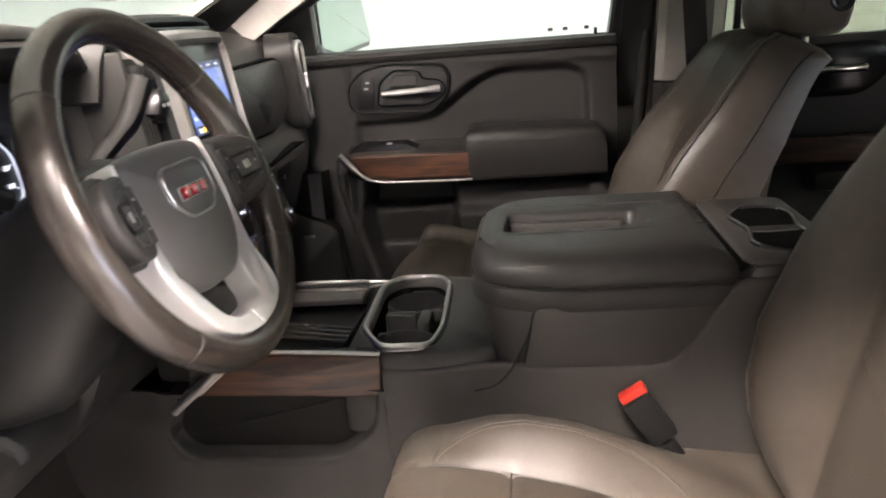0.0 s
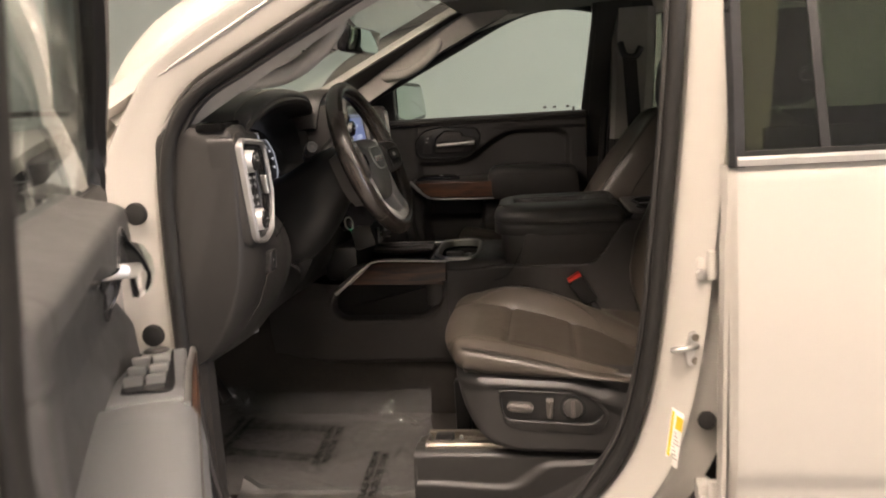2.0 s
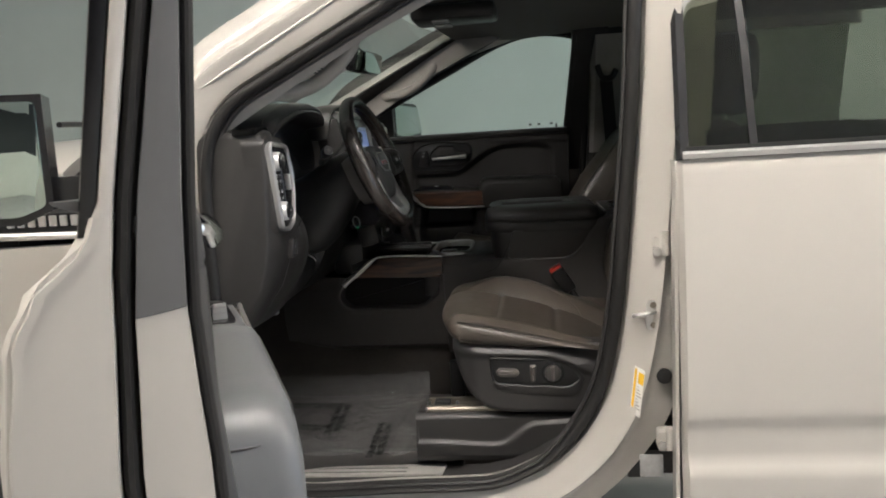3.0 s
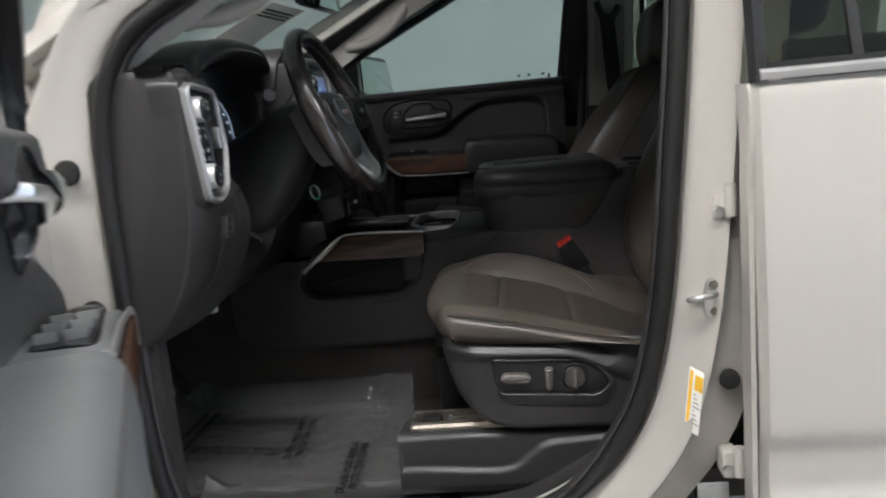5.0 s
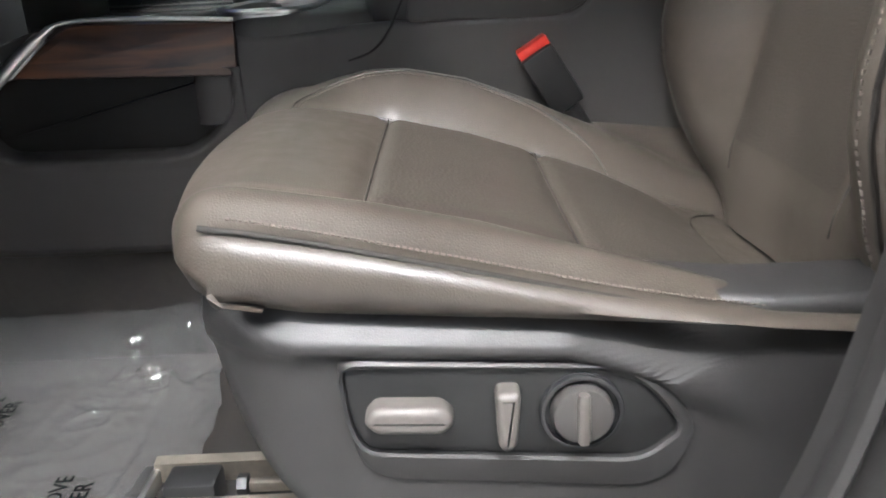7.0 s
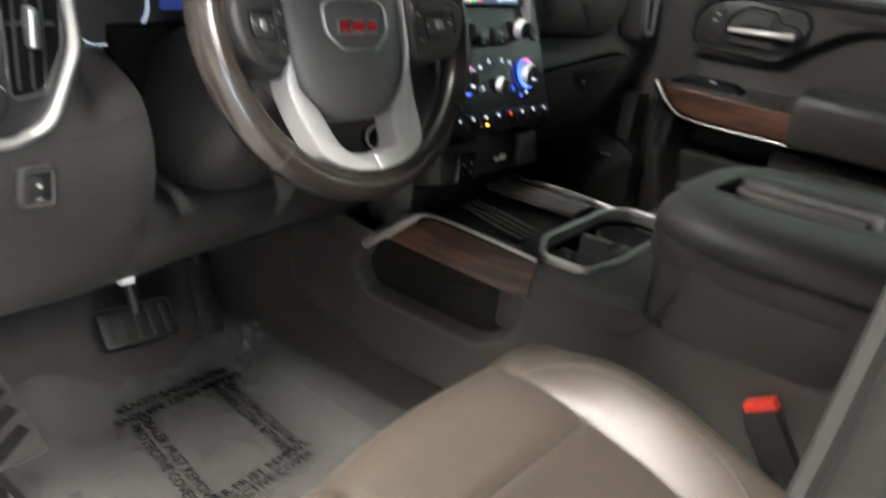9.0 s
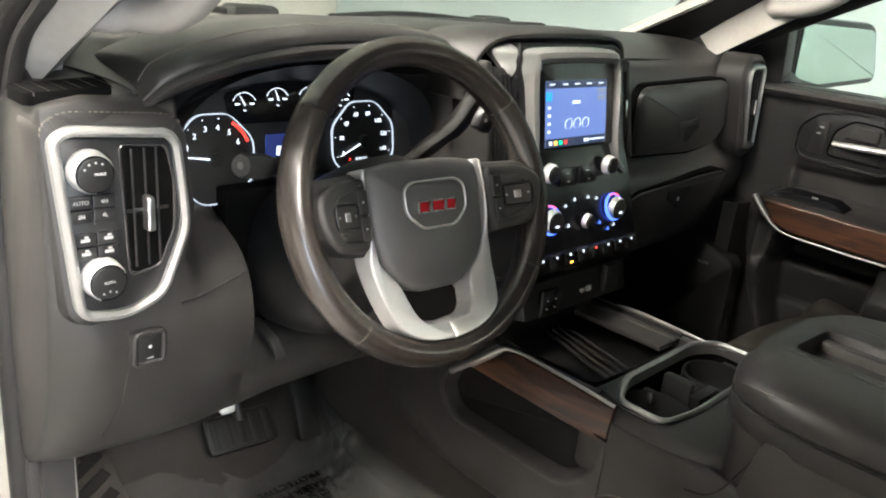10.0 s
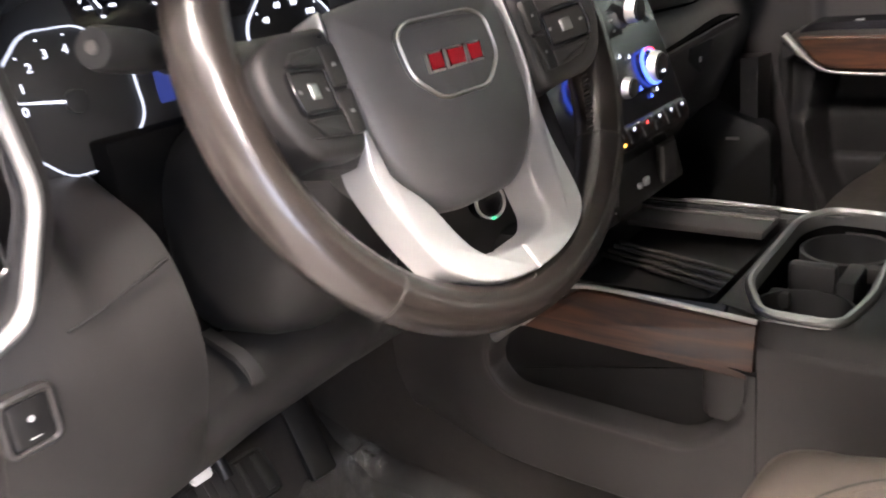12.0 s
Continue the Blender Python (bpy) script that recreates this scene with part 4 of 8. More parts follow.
def dial(cu, cv, r, labels, a0, a1, needle, size, red=None):
    oct_ = rounded([(cu + r * 1.12 * math.cos(radians(22.5 + 45 * k)), cv + r * 1.12 * math.sin(radians(22.5 + 45 * k))) for k in range(8)], 0.012)
    if r > 0.03:
        part("dial_face", slab(oct_, FC, 0, 0.0015, 0.0004), M_DARK, cluster)
        part("dial_rim", ring(oct_, FC, 0.0013, 0, 0.0045, 0.0004), M_LITRIM, cluster)
    n = len(labels)
    for k, s in enumerate(labels):
        a = radians(lerp(a0, a1, k / (n - 1)))
        if s:
            text(s, size, FC(cu + r * 0.72 * math.cos(a), cv + r * 0.72 * math.sin(a), 0.0025), EAST, UP, M_LIT, cluster, "numeral")
        part("tick", box(FC(cu + r * 0.93 * math.cos(a), cv + r * 0.93 * math.sin(a), 0.0025), (0.0008, 0.0015, 0.0015)), M_LIT, cluster)
    a = radians(needle)
    part("needle", tube([FC(cu + r * 0.16 * math.cos(a), cv + r * 0.16 * math.sin(a), 0.006), FC(cu + r * 0.45 * math.cos(a), cv + r * 0.45 * math.sin(a), 0.006), FC(cu + r * 0.88 * math.cos(a), cv + r * 0.88 * math.sin(a), 0.006)], 0.0011 if r > 0.03 else 0.0009, seg=6, taper=[1.3, 1, 0.6]), M_LIT, cluster)
    part("hub", cyl(FC(cu, cv, 0.002), (1, 0, 0), r * 0.17, 0.007), M_DARK, cluster)
    if red:
        arc(cu, cv, r * 0.95, red[0], red[1], 0.0022, M_LITRED)


dial(0.646, 1.388, 0.056, ["0", "1", "2", "3", "4", "5", "6"], 181, 30, 171, 0.0105, (58, 22))
dial(0.890, 1.395, 0.056, ["0", "20", "40", "60", "80", "100", "120", "140"], 203, -20, 203, 0.0088)
text("P", 0.0065, FC(0.864, 1.369, 0.0028), EAST, UP, M_LITRED, cluster, "gear_letters")
text("R N D L", 0.0065, FC(0.886, 1.369, 0.0028), EAST, UP, M_LIT, cluster, "gear_letters")
for k, cy in enumerate((0.694, 0.745, 0.797, 0.850)):
    cz = 1.449 + 0.008 * math.sin(math.pi * (k + 0.5) / 4)
    dial(cy, cz, 0.020, ["", "", ""], 150, 30, 118 - 12 * k, 0.004)
    arc(cy, cz, 0.0185, 150, 30, 0.0005, M_LIT)
    for e in (-1, 1):
        part("tick", box(FC(cy + e * 0.011, cz + 0.004, 0.003), (0.0008, 0.0065, 0.0022)), M_LIT, cluster)
    part("tick", box(FC(cy, cz - 0.004, 0.003), (0.0008, 0.004, 0.002)), M_LIT, cluster)
part("strip_frame", slab(rounded([(0.672, 1.430), (0.868, 1.430), (0.880, 1.474), (0.800, 1.483), (0.72, 1.482), (0.664, 1.470)], 0.008), FC, 0, 0.0012, 0.0004), M_GLOSS, cluster, "black strip of four small gauges")
part("message_screen", box(FC(0.762, 1.386, 0.001), (0.002, 0.080, 0.058), 0.0005), glow("cluster screen", (0.02, 0.03, 0.13), 0.22), cluster, "blue message screen")
part("screen_band", box(FC(0.762, 1.405, 0.0015), (0.002, 0.078, 0.018), 0.0005), glow("cluster band", (0.06, 0.14, 0.42), 0.2), cluster)
part("screen_mark", box(FC(0.745, 1.392, 0.0025), (0.001, 0.013, 0.013)), M_SCREENPALE, cluster)
part("screen_mark", box(FC(0.79, 1.352, 0.0025), (0.001, 0.012, 0.006)), M_LITRED, cluster)
# hood over the cluster: a stitched brow that arches and runs forward
BROW = spline([(-0.470, 0.510, 1.482), (-0.462, 0.528, 1.499), (-0.456, 0.556, 1.514), (-0.452, 0.595, 1.527), (-0.450, 0.663, 1.5415), (-0.450, 0.744, 1.549), (-0.450, 0.824, 1.551), (-0.452, 0.90, 1.547), (-0.458, 0.955, 1.536), (-0.466, 0.985, 1.518)], 60)
BSEC = ((-0.14, -0.050), (-0.05, -0.026), (-0.012, -0.019), (-0.002, -0.013), (0.0, -0.006), (-0.004, -0.001), (-0.0075, 0.0005), (-0.0045, 0.002), (-0.004, 0.007), (-0.009, 0.013), (-0.020, 0.0175), (-0.036, 0.0195), (-0.09, 0.022), (-0.17, 0.016), (-0.25, -0.012), (-0.25, -0.06))


def brow(i, v):
    """A section of the stitched brow, with a piped lip."""
    p = BROW[i]
    dx, dz = BSEC[v]
    k = smooth(0, 8, i) * smooth(59, 54, i)
    return Vector((p.x + dx * lerp(0.75, 1, k), p.y, p.z + dz * lerp(0.55, 1, k)))


part("cluster_hood", loft([[brow(i, v) for v in range(len(BSEC))] for i in range(60)]), M_PAD, dash, "stitched leather brow over the dials", sharp=50)
part("hood_piping", tube([brow(i, 6) for i in range(60)], 0.0012, seg=6), M_INK, dash)
for i in range(3, 57):
    for e in (0.0, 0.5):
        p, q = brow(i, 11).lerp(brow(i + 1, 11), e), brow(i, 11).lerp(brow(i + 1, 11), e + 0.3)
        part("stitch", tube([p + Vector((0, 0, 0.0006)), q + Vector((0, 0, 0.0006))], 0.0008, seg=5), M_THREAD, dash)
part("cluster_shroud", loft([[Vector((x, 0.768 - w * math.cos(math.pi * k / 20), 1.385 + h * abs(math.sin(math.pi * k / 20)) ** 0.6)) for k in range(21)] for x, w, h in ((-0.575, 0.195, 0.100), (-0.50, 0.205, 0.132))], False), M_DARK, dash)

# ---- centre stack ----
stack = part("centre_panel", loft([[(x, 1.18 + w * k, z) for k in (-1, 1)] + [(-0.52, 1.18 + w, z), (-0.52, 1.18 - w, z)] for x, z, w in ((-0.428, 1.556, 0.118), (-0.418, 1.545, 0.128), (-0.4045, 1.46, 0.138), (-0.3955, 1.40, 0.143), (-0.3815, 1.362, 0.146), (-0.332, 1.225, 0.143), (-0.345, 1.205, 0.14))]), M_GLOSS, dash, "gloss black centre stack")
SX = lambda v: -0.416 + (1.545 - v) * 0.155 if v > 1.40 else -0.3935 + (1.40 - v) * 0.36
FS = lambda u, v, d: (SX(v) + d, u, v)
TIN = [(1.052, 1.350), (1.080, 1.386), (1.081, 1.505), (1.086, 1.522), (1.100, 1.530), (1.262, 1.530), (1.276, 1.522), (1.281, 1.505), (1.281, 1.386), (1.306, 1.350)]
TFR = [(1.040, 1.350), (1.067, 1.390), (1.066, 1.50), (1.071, 1.534), (1.092, 1.546), (1.260, 1.546), (1.281, 1.534), (1.286, 1.50), (1.285, 1.390), (1.312, 1.350)]
TBK = [(1.036, 1.350), (1.061, 1.392), (1.058, 1.490), (1.034, 1.524), (1.050, 1.555), (1.302, 1.555), (1.318, 1.524), (1.294, 1.490), (1.291, 1.392), (1.316, 1.350)]
arch = lambda p: spline([(0, u, v) for u, v in p], 60)
SUR = loft([list(q) for q in zip(*[[Vector(FS(c.y, c.z, d * smooth(1.350, 1.40, c.z) * (1 if d > -0.03 else lerp(0.45, 1, smooth(1.50, 1.54, c.z))) + 0.003)) for c in arch(p)] for p, d in ((TIN, -0.02), (TIN, 0.008), ([((a + c) / 2, (b + e) / 2) for (a, b), (c, e) in zip(TIN, TFR)], 0.0125), (TFR, 0.010), (TBK, -0.036), (TBK, -0.05))])])
part("silver_surround", SUR, M_SATIN, stack, "silver arch round the screen")
part("screen_bezel", slab(rounded([(1.076, 1.4005), (1.276, 1.4005), (1.276, 1.534), (1.076, 1.534)], 0.006), FS, -0.01, 0.0075, 0.001), M_GLOSS, stack)
SC = (1.099, 1.254, 1.406, 1.505)


def scr(u, v, d):
    return FS(lerp(SC[0], SC[1], u), lerp(SC[2], SC[3], v), 0.008 + d)


def patch(u0, u1, v0, v1, material, d=0.0012, name="screen_mark"):
    part(name, slab([(u0, v0), (u1, v0), (u1, v1), (u0, v1)], lambda u, v, e: scr(u, v, e), 0, d, 0.0002), material, touch)


touch = part("touch_screen", slab([(0, 0), (1, 0), (1, 1), (0, 1)], lambda u, v, e: scr(u, v, e), -0.002, 0.0006, 0.0001), M_SCREENBLUE, stack, "blue-lit touch screen")
patch(0, 1, 0.0, 0.13, M_SCREENDARK)
patch(0, 1, 0.885, 1.0, M_SCREENDARK)
patch(0.0, 0.09, 0.70, 0.83, glow("cyan tile", (0.02, 0.25, 0.7), 0.4))
for k in range(5):
    patch(0.05 + 0.2 * k, 0.13 + 0.2 * k, 0.935, 0.955, M_SCREENPALE, 0.0016)
for k in range(4):
    patch(0.03, 0.07, 0.22 + 0.12 * k, 0.26 + 0.12 * k, M_SCREENPALE, 0.0016)
patch(0.42, 0.545, 0.645, 0.69, M_SCREENPALE, 0.0016)
for v0 in (0.68, 0.79):
    patch(0.84, 0.99, v0, v0 + 0.075, glow("grey tile", (0.18, 0.2, 0.25), 0.3), 0.0014)
for k in range(3):
    c = scr(0.36 + 0.14 * k, 0.34, 0.001)
    part("screen_ring", loft([[Vector(c) + Vector((d, r * math.cos(a), r * math.sin(a))) for r, d in ((0.0088, 0), (0.0088, 0.0008), (0.0081, 0.0008), (0.0081, 0))] for a in (2 * math.pi * j / 20 for j in range(20))], True, True), M_SCREENPALE, touch)
for k, mm in enumerate((M_SCREENPALE, M_LITAMBER, M_LITGREEN, M_LITRED)):
    patch(0.05 + 0.08 * k, 0.10 + 0.08 * k, 0.035, 0.095, mm, 0.0016)
patch(0.62, 0.70, 0.04, 0.09, M_SCREENPALE, 0.0016)
patch(0.72, 0.97, 0.055, 0.08, M_SCREENPALE, 0.0016)
for u in (1.104, 1.257):
    knob(u, 1.369, 0.0158, "radio_knob", stack, FS, M_DARK, M_SILVER, 0.013, "chrome radio knob")
for u in (1.152, 1.205):
    part("key", slab(rounded([(u - 0.02, 1.345), (u + 0.02, 1.345), (u + 0.02, 1.372), (u - 0.02, 1.372)], 0.004), FS, 0.0, 0.004, 0.001), M_GLOSS, stack)
    part("mark", box(FS(u, 1.364, 0.0045), (0.0008, 0.007, 0.0010)), M_PRINT, stack)
    part("mark", box(FS(u, 1.352, 0.0045), (0.0008, 0.005, 0.0010)), M_PRINT, stack)
for u in (1.095, 1.263):
    kn, top, ax = knob(u, 1.300, 0.0195, "climate_knob", stack, FS, M_DARK, M_SILVER, 0.011, "lit climate knob")
    part("lit_ring", loft([[Vector(FS(u, 1.300, 0.0)) + Vector((0.9, 0, 0.3)) * d + Vector((-0.3 * r * math.sin(a), r * math.cos(a), 0.95 * r * math.sin(a))) for r, d in ((0.0235, 0.002), (0.0235, 0.006), (0.0205, 0.006), (0.0205, 0.002))] for a in (2 * math.pi * j / 30 for j in range(30))], True, True), M_LITBLUE, kn, "glowing blue ring")
    part("mark", box(top + Vector((0.0005, 0, -0.005)), (0.0008, 0.008, 0.003)), M_LIT, kn)
    part("hot_arc", tube([Vector(FS(u, 1.300, 0.0)) + Vector((0.9, 0, 0.3)) * 0.0062 + Vector((-0.3 * 0.022 * math.sin(a), 0.022 * math.cos(a), 0.95 * 0.022 * math.sin(a))) for a in np.linspace(0.9, 2.0, 8)], 0.0013, seg=6), M_LITRED, kn)
knob(1.182, 1.290, 0.0125, "fan_knob", stack, FS, M_DARK, M_SILVER, 0.009, "chrome fan knob")
for u, v, mm in ((1.14, 1.315, M_LIT), (1.165, 1.322, M_LIT), (1.20, 1.322, M_LIT), (1.222, 1.318, M_LIT), (1.14, 1.285, M_LIT), (1.222, 1.280, M_LITBLUE), (1.242, 1.268, M_LITBLUE), (1.26, 1.272, M_LIT)):
    part("mark", box(FS(u, v, 0.001), (0.001, 0.0055, 0.0016)), mm, stack)
    part("mark", box(FS(u + 0.001, v + 0.0028, 0.001), (0.001, 0.0025, 0.0014)), mm, stack)
for k in range(8):
    u = 1.062 + 0.0337 * k
    key = part("switch_key", slab(rounded([(u - 0.015, 1.232), (u + 0.015, 1.232), (u + 0.015, 1.252), (u - 0.015, 1.252)], 0.003), FS, 0.0, 0.007, 0.002), M_GLOSS, stack)
    part("mark", box(FS(u, 1.247, 0.0075), (0.0008, 0.0035, 0.0035)), M_LITRED if k == 4 else M_LIT, key)
    if k == 2:
        part("mark", box(FS(u, 1.236, 0.0075), (0.0008, 0.007, 0.003)), M_LITAMBER, key)
# tall vents either side of the screen
for s in (-1, 1):
    vy = 1.18 + s * 0.152
    cv = part("centre_vent", slab(rounded([(vy - 0.024, 1.375), (vy + 0.024, 1.375), (vy + 0.020, 1.52), (vy - 0.020, 1.52)], 0.01), lambda u, v, d: (SX(v) - 0.02 + d, u, v), -0.06, 0.0, 0.003), M_INK, stack, "tall black air vent")
    for k in range(4):
        part("vane", box((SX(1.45) - 0.020, vy - 0.015 + 0.01 * k, 1.447), (0.012, 0.0022, 0.13), 0.0006, Euler((0, radians(-9), 0)).to_matrix()), M_DARK, cv)
    part("vane_tab", box((SX(1.45) - 0.012, vy + 0.003, 1.45), (0.014, 0.007, 0.03), 0.002, Euler((0, radians(-9), 0)).to_matrix()), M_BRIGHT, cv)
    part("vent_trim", slab(rounded([(vy + s * 0.030 - 0.006, 1.365), (vy + s * 0.030 + 0.006, 1.365), (vy + s * 0.024 + 0.006, 1.530), (vy + s * 0.024 - 0.006, 1.530)], 0.004), lambda u, v, d: (SX(v) - 0.03 + d, u, v), -0.06, 0.012, 0.004), M_PAD, cv)
# padded hump over the screen
HUMP = spline([(-0.462, 0.985, 1.47), (-0.452, 0.995, 1.525), (-0.444, 1.022, 1.556), (-0.438, 1.08, 1.566), (-0.436, 1.18, 1.568), (-0.438, 1.28, 1.566), (-0.444, 1.338, 1.556), (-0.452, 1.365, 1.525), (-0.462, 1.375, 1.47)], 40)
rows = []
for p in HUMP:
    o = Vector((0, p.y - 1.18, (p.z - 1.44) * 1.6)).normalized()
    rows.append([p + Vector((dx, 0, 0)) + o * k for dx, k in ((-0.06, -0.010), (-0.004, -0.008), (0.002, -0.003), (0.002, 0.003), (-0.008, 0.008), (-0.05, 0.010), (-0.14, 0.0), (-0.20, -0.03))])
part("screen_hump", loft(rows), M_PAD, dash, "padded hump over the screen")
# low tray under the keys: sockets and brake controller
low = part("socket_panel", box((-0.372, 1.18, 1.172), (0.06, 0.275, 0.064), 0.008, Euler((0, radians(-14), 0)).to_matrix()), M_DARK, stack, "black socket panel")
part("socket", box((-0.339, 1.205, 1.172), (0.006, 0.012, 0.010), 0.002), M_SILVER, low)
part("socket", box((-0.339, 1.188, 1.171), (0.006, 0.009, 0.007), 0.002), M_SILVER, low)
part("brake_controller", box((-0.338, 1.10, 1.17), (0.012, 0.045, 0.045), 0.004), M_GLOSS, low)
for k in range(4):
    part("mark", box((-0.331, 1.088 + 0.02 * (k % 2), 1.163 + 0.014 * (k // 2)), (0.001, 0.003, 0.0015)), M_PRINT, low)
part("cover_flap", box((-0.338, 1.262, 1.182), (0.014, 0.04, 0.05), 0.005), M_PLASTIC, low)
part("lower_shroud", box((-0.44, 1.18, 1.10), (0.10, 0.27, 0.10), 0.02), M_DARK, dash)
# starter button on the column side
sb = part("start_button", cyl((-0.395, 0.948, 1.222), (0.9, -0.35, 0.2), 0.018, 0.014, 30, 0.3), M_GLOSS, dash, "starter button with a lit green ring")
part("lit_ring", loft([[Vector((-0.382, 0.943, 1.225)) + Vector((0.9, -0.35, 0.2)).normalized() * d + r * (math.cos(a) * Vector((0.36, 0.93, 0)) + math.sin(a) * Vector((-0.2, 0.05, 0.98))) for r, d in ((0.0175, -0.002), (0.0175, 0.002), (0.0155, 0.002), (0.0155, -0.002))] for a in (2 * math.pi * j / 24 for j in range(24))], True, True), M_SILVER, sb)
part("lit_dot", box((-0.378, 0.944, 1.209), (0.003, 0.010, 0.002)), M_LITGREEN, sb)

# ---- glove boxes and passenger vent ----
FG = lambda u, v, d: (-0.494 + d, u, v)
GU = rounded([(1.500, 1.336), (1.735, 1.328), (1.825, 1.345), (1.868, 1.392), (1.858, 1.462), (1.82, 1.479), (1.512, 1.471), (1.492, 1.455)], [0.015, 0.03, 0.04, 0.03, 0.02, 0.02, 0.015, 0.015])
part("lid_gap", slab(inset2(GU, -0.005), FG, -0.03, 0.0055, 0.001), M_SHADE_INK, dash)
gb = part("upper_glove_box", slab(GU, FG, -0.02, 0.016, 0.010), M_PAD, dash, "upper glove box lid")
part("pull", slab(rounded([(1.645, 1.392), (1.684, 1.348), (1.735, 1.384), (1.728, 1.404), (1.645, 1.400)], 0.005), FG, 0.0, 0.0175, 0.002), M_INK, gb)
FL = lambda u, v, d: (-0.449 - (1.262 - v) * 0.35 + d, u, v)
GLO = rounded([(1.44, 1.13), (1.82, 1.14), (1.815, 1.280), (1.79, 1.295), (1.70, 1.292), (1.475, 1.275), (1.452, 1.258)], 0.015)
part("lid_gap", slab(inset2(GLO, -0.004), FL, -0.03, 0.004, 0.001), M_SHADE_INK, dash)
gl = part("lower_glove_box", slab(GLO, FL, -0.02, 0.010, 0.006), M_PAD, dash, "lower glove box lid")
part("latch", slab(rounded([(1.590, 1.250), (1.664, 1.216), (1.684, 1.249), (1.668, 1.274), (1.578, 1.272)], 0.006), FL, 0, 0.012, 0.002), M_INK, gl)
part("mark", box(FL(1.635, 1.245, 0.014), (0.001, 0.008, 0.008)), M_PRINT, gl)
FP = lambda u, v, d: (-0.447 + d - 0.14 * (u - 1.88) - 0.06 * (v - 1.42), u, v)
PV = rounded([(1.882, 1.330), (1.945, 1.328), (1.953, 1.50), (1.938, 1.516), (1.866, 1.516), (1.846, 1.49)], 0.016)
pv = part("side_vent", ring(PV, FP, 0.011, -0.05, 0.006, 0.004), M_CHROME, dash, "tall side vent in a chrome ring")
part("vent_back", slab(inset2(PV, 0.008), FP, -0.06, -0.012, 0.002), M_DARK, pv)
part("vent_wrap", ring(inset2(PV, -0.018), FP, 0.019, -0.07, -0.002, 0.008), M_PAD, pv)
for k in range(4):
    part("vane", slab([(1.882 + 0.015 * k, 1.345), (1.885 + 0.015 * k, 1.345), (1.876 + 0.019 * k, 1.50), (1.873 + 0.019 * k, 1.50)], FP, -0.03, 0.001, 0.0004), M_PLASTIC, pv)
part("vane_tab", slab(rounded([(1.901, 1.405), (1.911, 1.405), (1.911, 1.440), (1.901, 1.440)], 0.003), FP, -0.01, 0.010, 0.002), M_BRIGHT, pv)
part("pad_groove", tube(spline([(-0.52, 1.36, 1.518), (-0.535, 1.50, 1.517), (-0.545, 1.75, 1.511), (-0.56, 1.90, 1.503)], 20), 0.0025, seg=6), M_INK, dash)
part("speaker_slot", slab(rounded([(-0.90, 1.18), (-0.84, 1.16), (-0.82, 1.60), (-0.88, 1.66)], 0.02), lambda u, v, d: (u, v, 1.5475 + d), -0.004, 0.004, 0.001), M_INK, dash, "black speaker grille")

# ---- steering wheel, column and stalks ----
WC = Vector((-0.265, 0.7445, 1.400))
WN = Vector((math.cos(radians(21)), -0.055, math.sin(radians(21)))).normalized()
WV = Vector((0.058, 1, 0)).normalized()
WU = WN.cross(WV)


def W(a, b, c):
    """A place on the wheel: across, up and towards the driver; the hub lies deeper than the rim."""
    k = smooth(0.165, 0.100, math.hypot(a, b))
    return WC + WV * float(a) + WU * float(b) + WN * (float(c) - 0.020 * k)


sw = thing("steering_wheel", tuple(WC), "worn dark leather steering wheel with silver lower spokes", "steering wheel")
R = 0.1695


def rim_pt(a, q, grow=0.0):
    """A point on the rim's skin: a round the wheel, q round the grip, which is fuller at both sides."""
    full = 0.0162 + 0.0022 * abs(math.sin(a)) ** 2 + grow
    r = R - 0.0008 * abs(math.sin(a)) + full * math.cos(q)
    return W(r * math.sin(a), r * math.cos(a), 1.12 * full * math.sin(q))


part("rim", loft([[rim_pt(a, q) for q in (2 * math.pi * j / 18 for j in range(18))] for a in (2 * math.pi * k / 96 for k in range(96))], True, True), M_RIM, sw, "dark leather rim, shiny with wear")
for a in (-52, 52, -137, 125):
    a = radians(a)
    part("rim_seam", loft([[rim_pt(a + da, q, g) for q in (2 * math.pi * j / 18 for j in range(18))] for da, g in ((-0.007, -0.0004), (-0.004, 0.0003), (0.0, -0.0006), (0.004, 0.0003), (0.007, -0.0004))]), M_SEAM, sw)
# stitching along the inner side
for k in range(0, 170):
    a = radians(-130 + 255 * k / 170)
    p, q = rim_pt(a, math.pi * 0.86, 0.0003), rim_pt(a + 0.008, math.pi * 0.93, 0.0003)
    part("stitch", tube([p, q], 0.0007, seg=4), M_INK, sw)
HUB = refit(rounded([(-0.079, 0.043), (-0.040, 0.049), (0.040, 0.049), (0.079, 0.043), (0.0835, 0.018), (0.080, -0.040), (0.0715, -0.064), (0.050, -0.087), (0.030, -0.099), (-0.030, -0.099), (-0.050, -0.087), (-0.0715, -0.064), (-0.080, -0.040), (-0.0835, 0.018)], [0.010, 0.03, 0.03, 0.010, 0.03, 0.03, 0.02, 0.02, 0.02, 0.02, 0.02, 0.02, 0.03, 0.03]), 96)


def hubring(e, c):
    return [W(u, v, c) for u, v in inset2(HUB, e)]


def hubscale(k, c):
    return [W(u * k, (v + 0.02) * k - 0.02, c) for u, v in inset2(HUB, 0.010)]


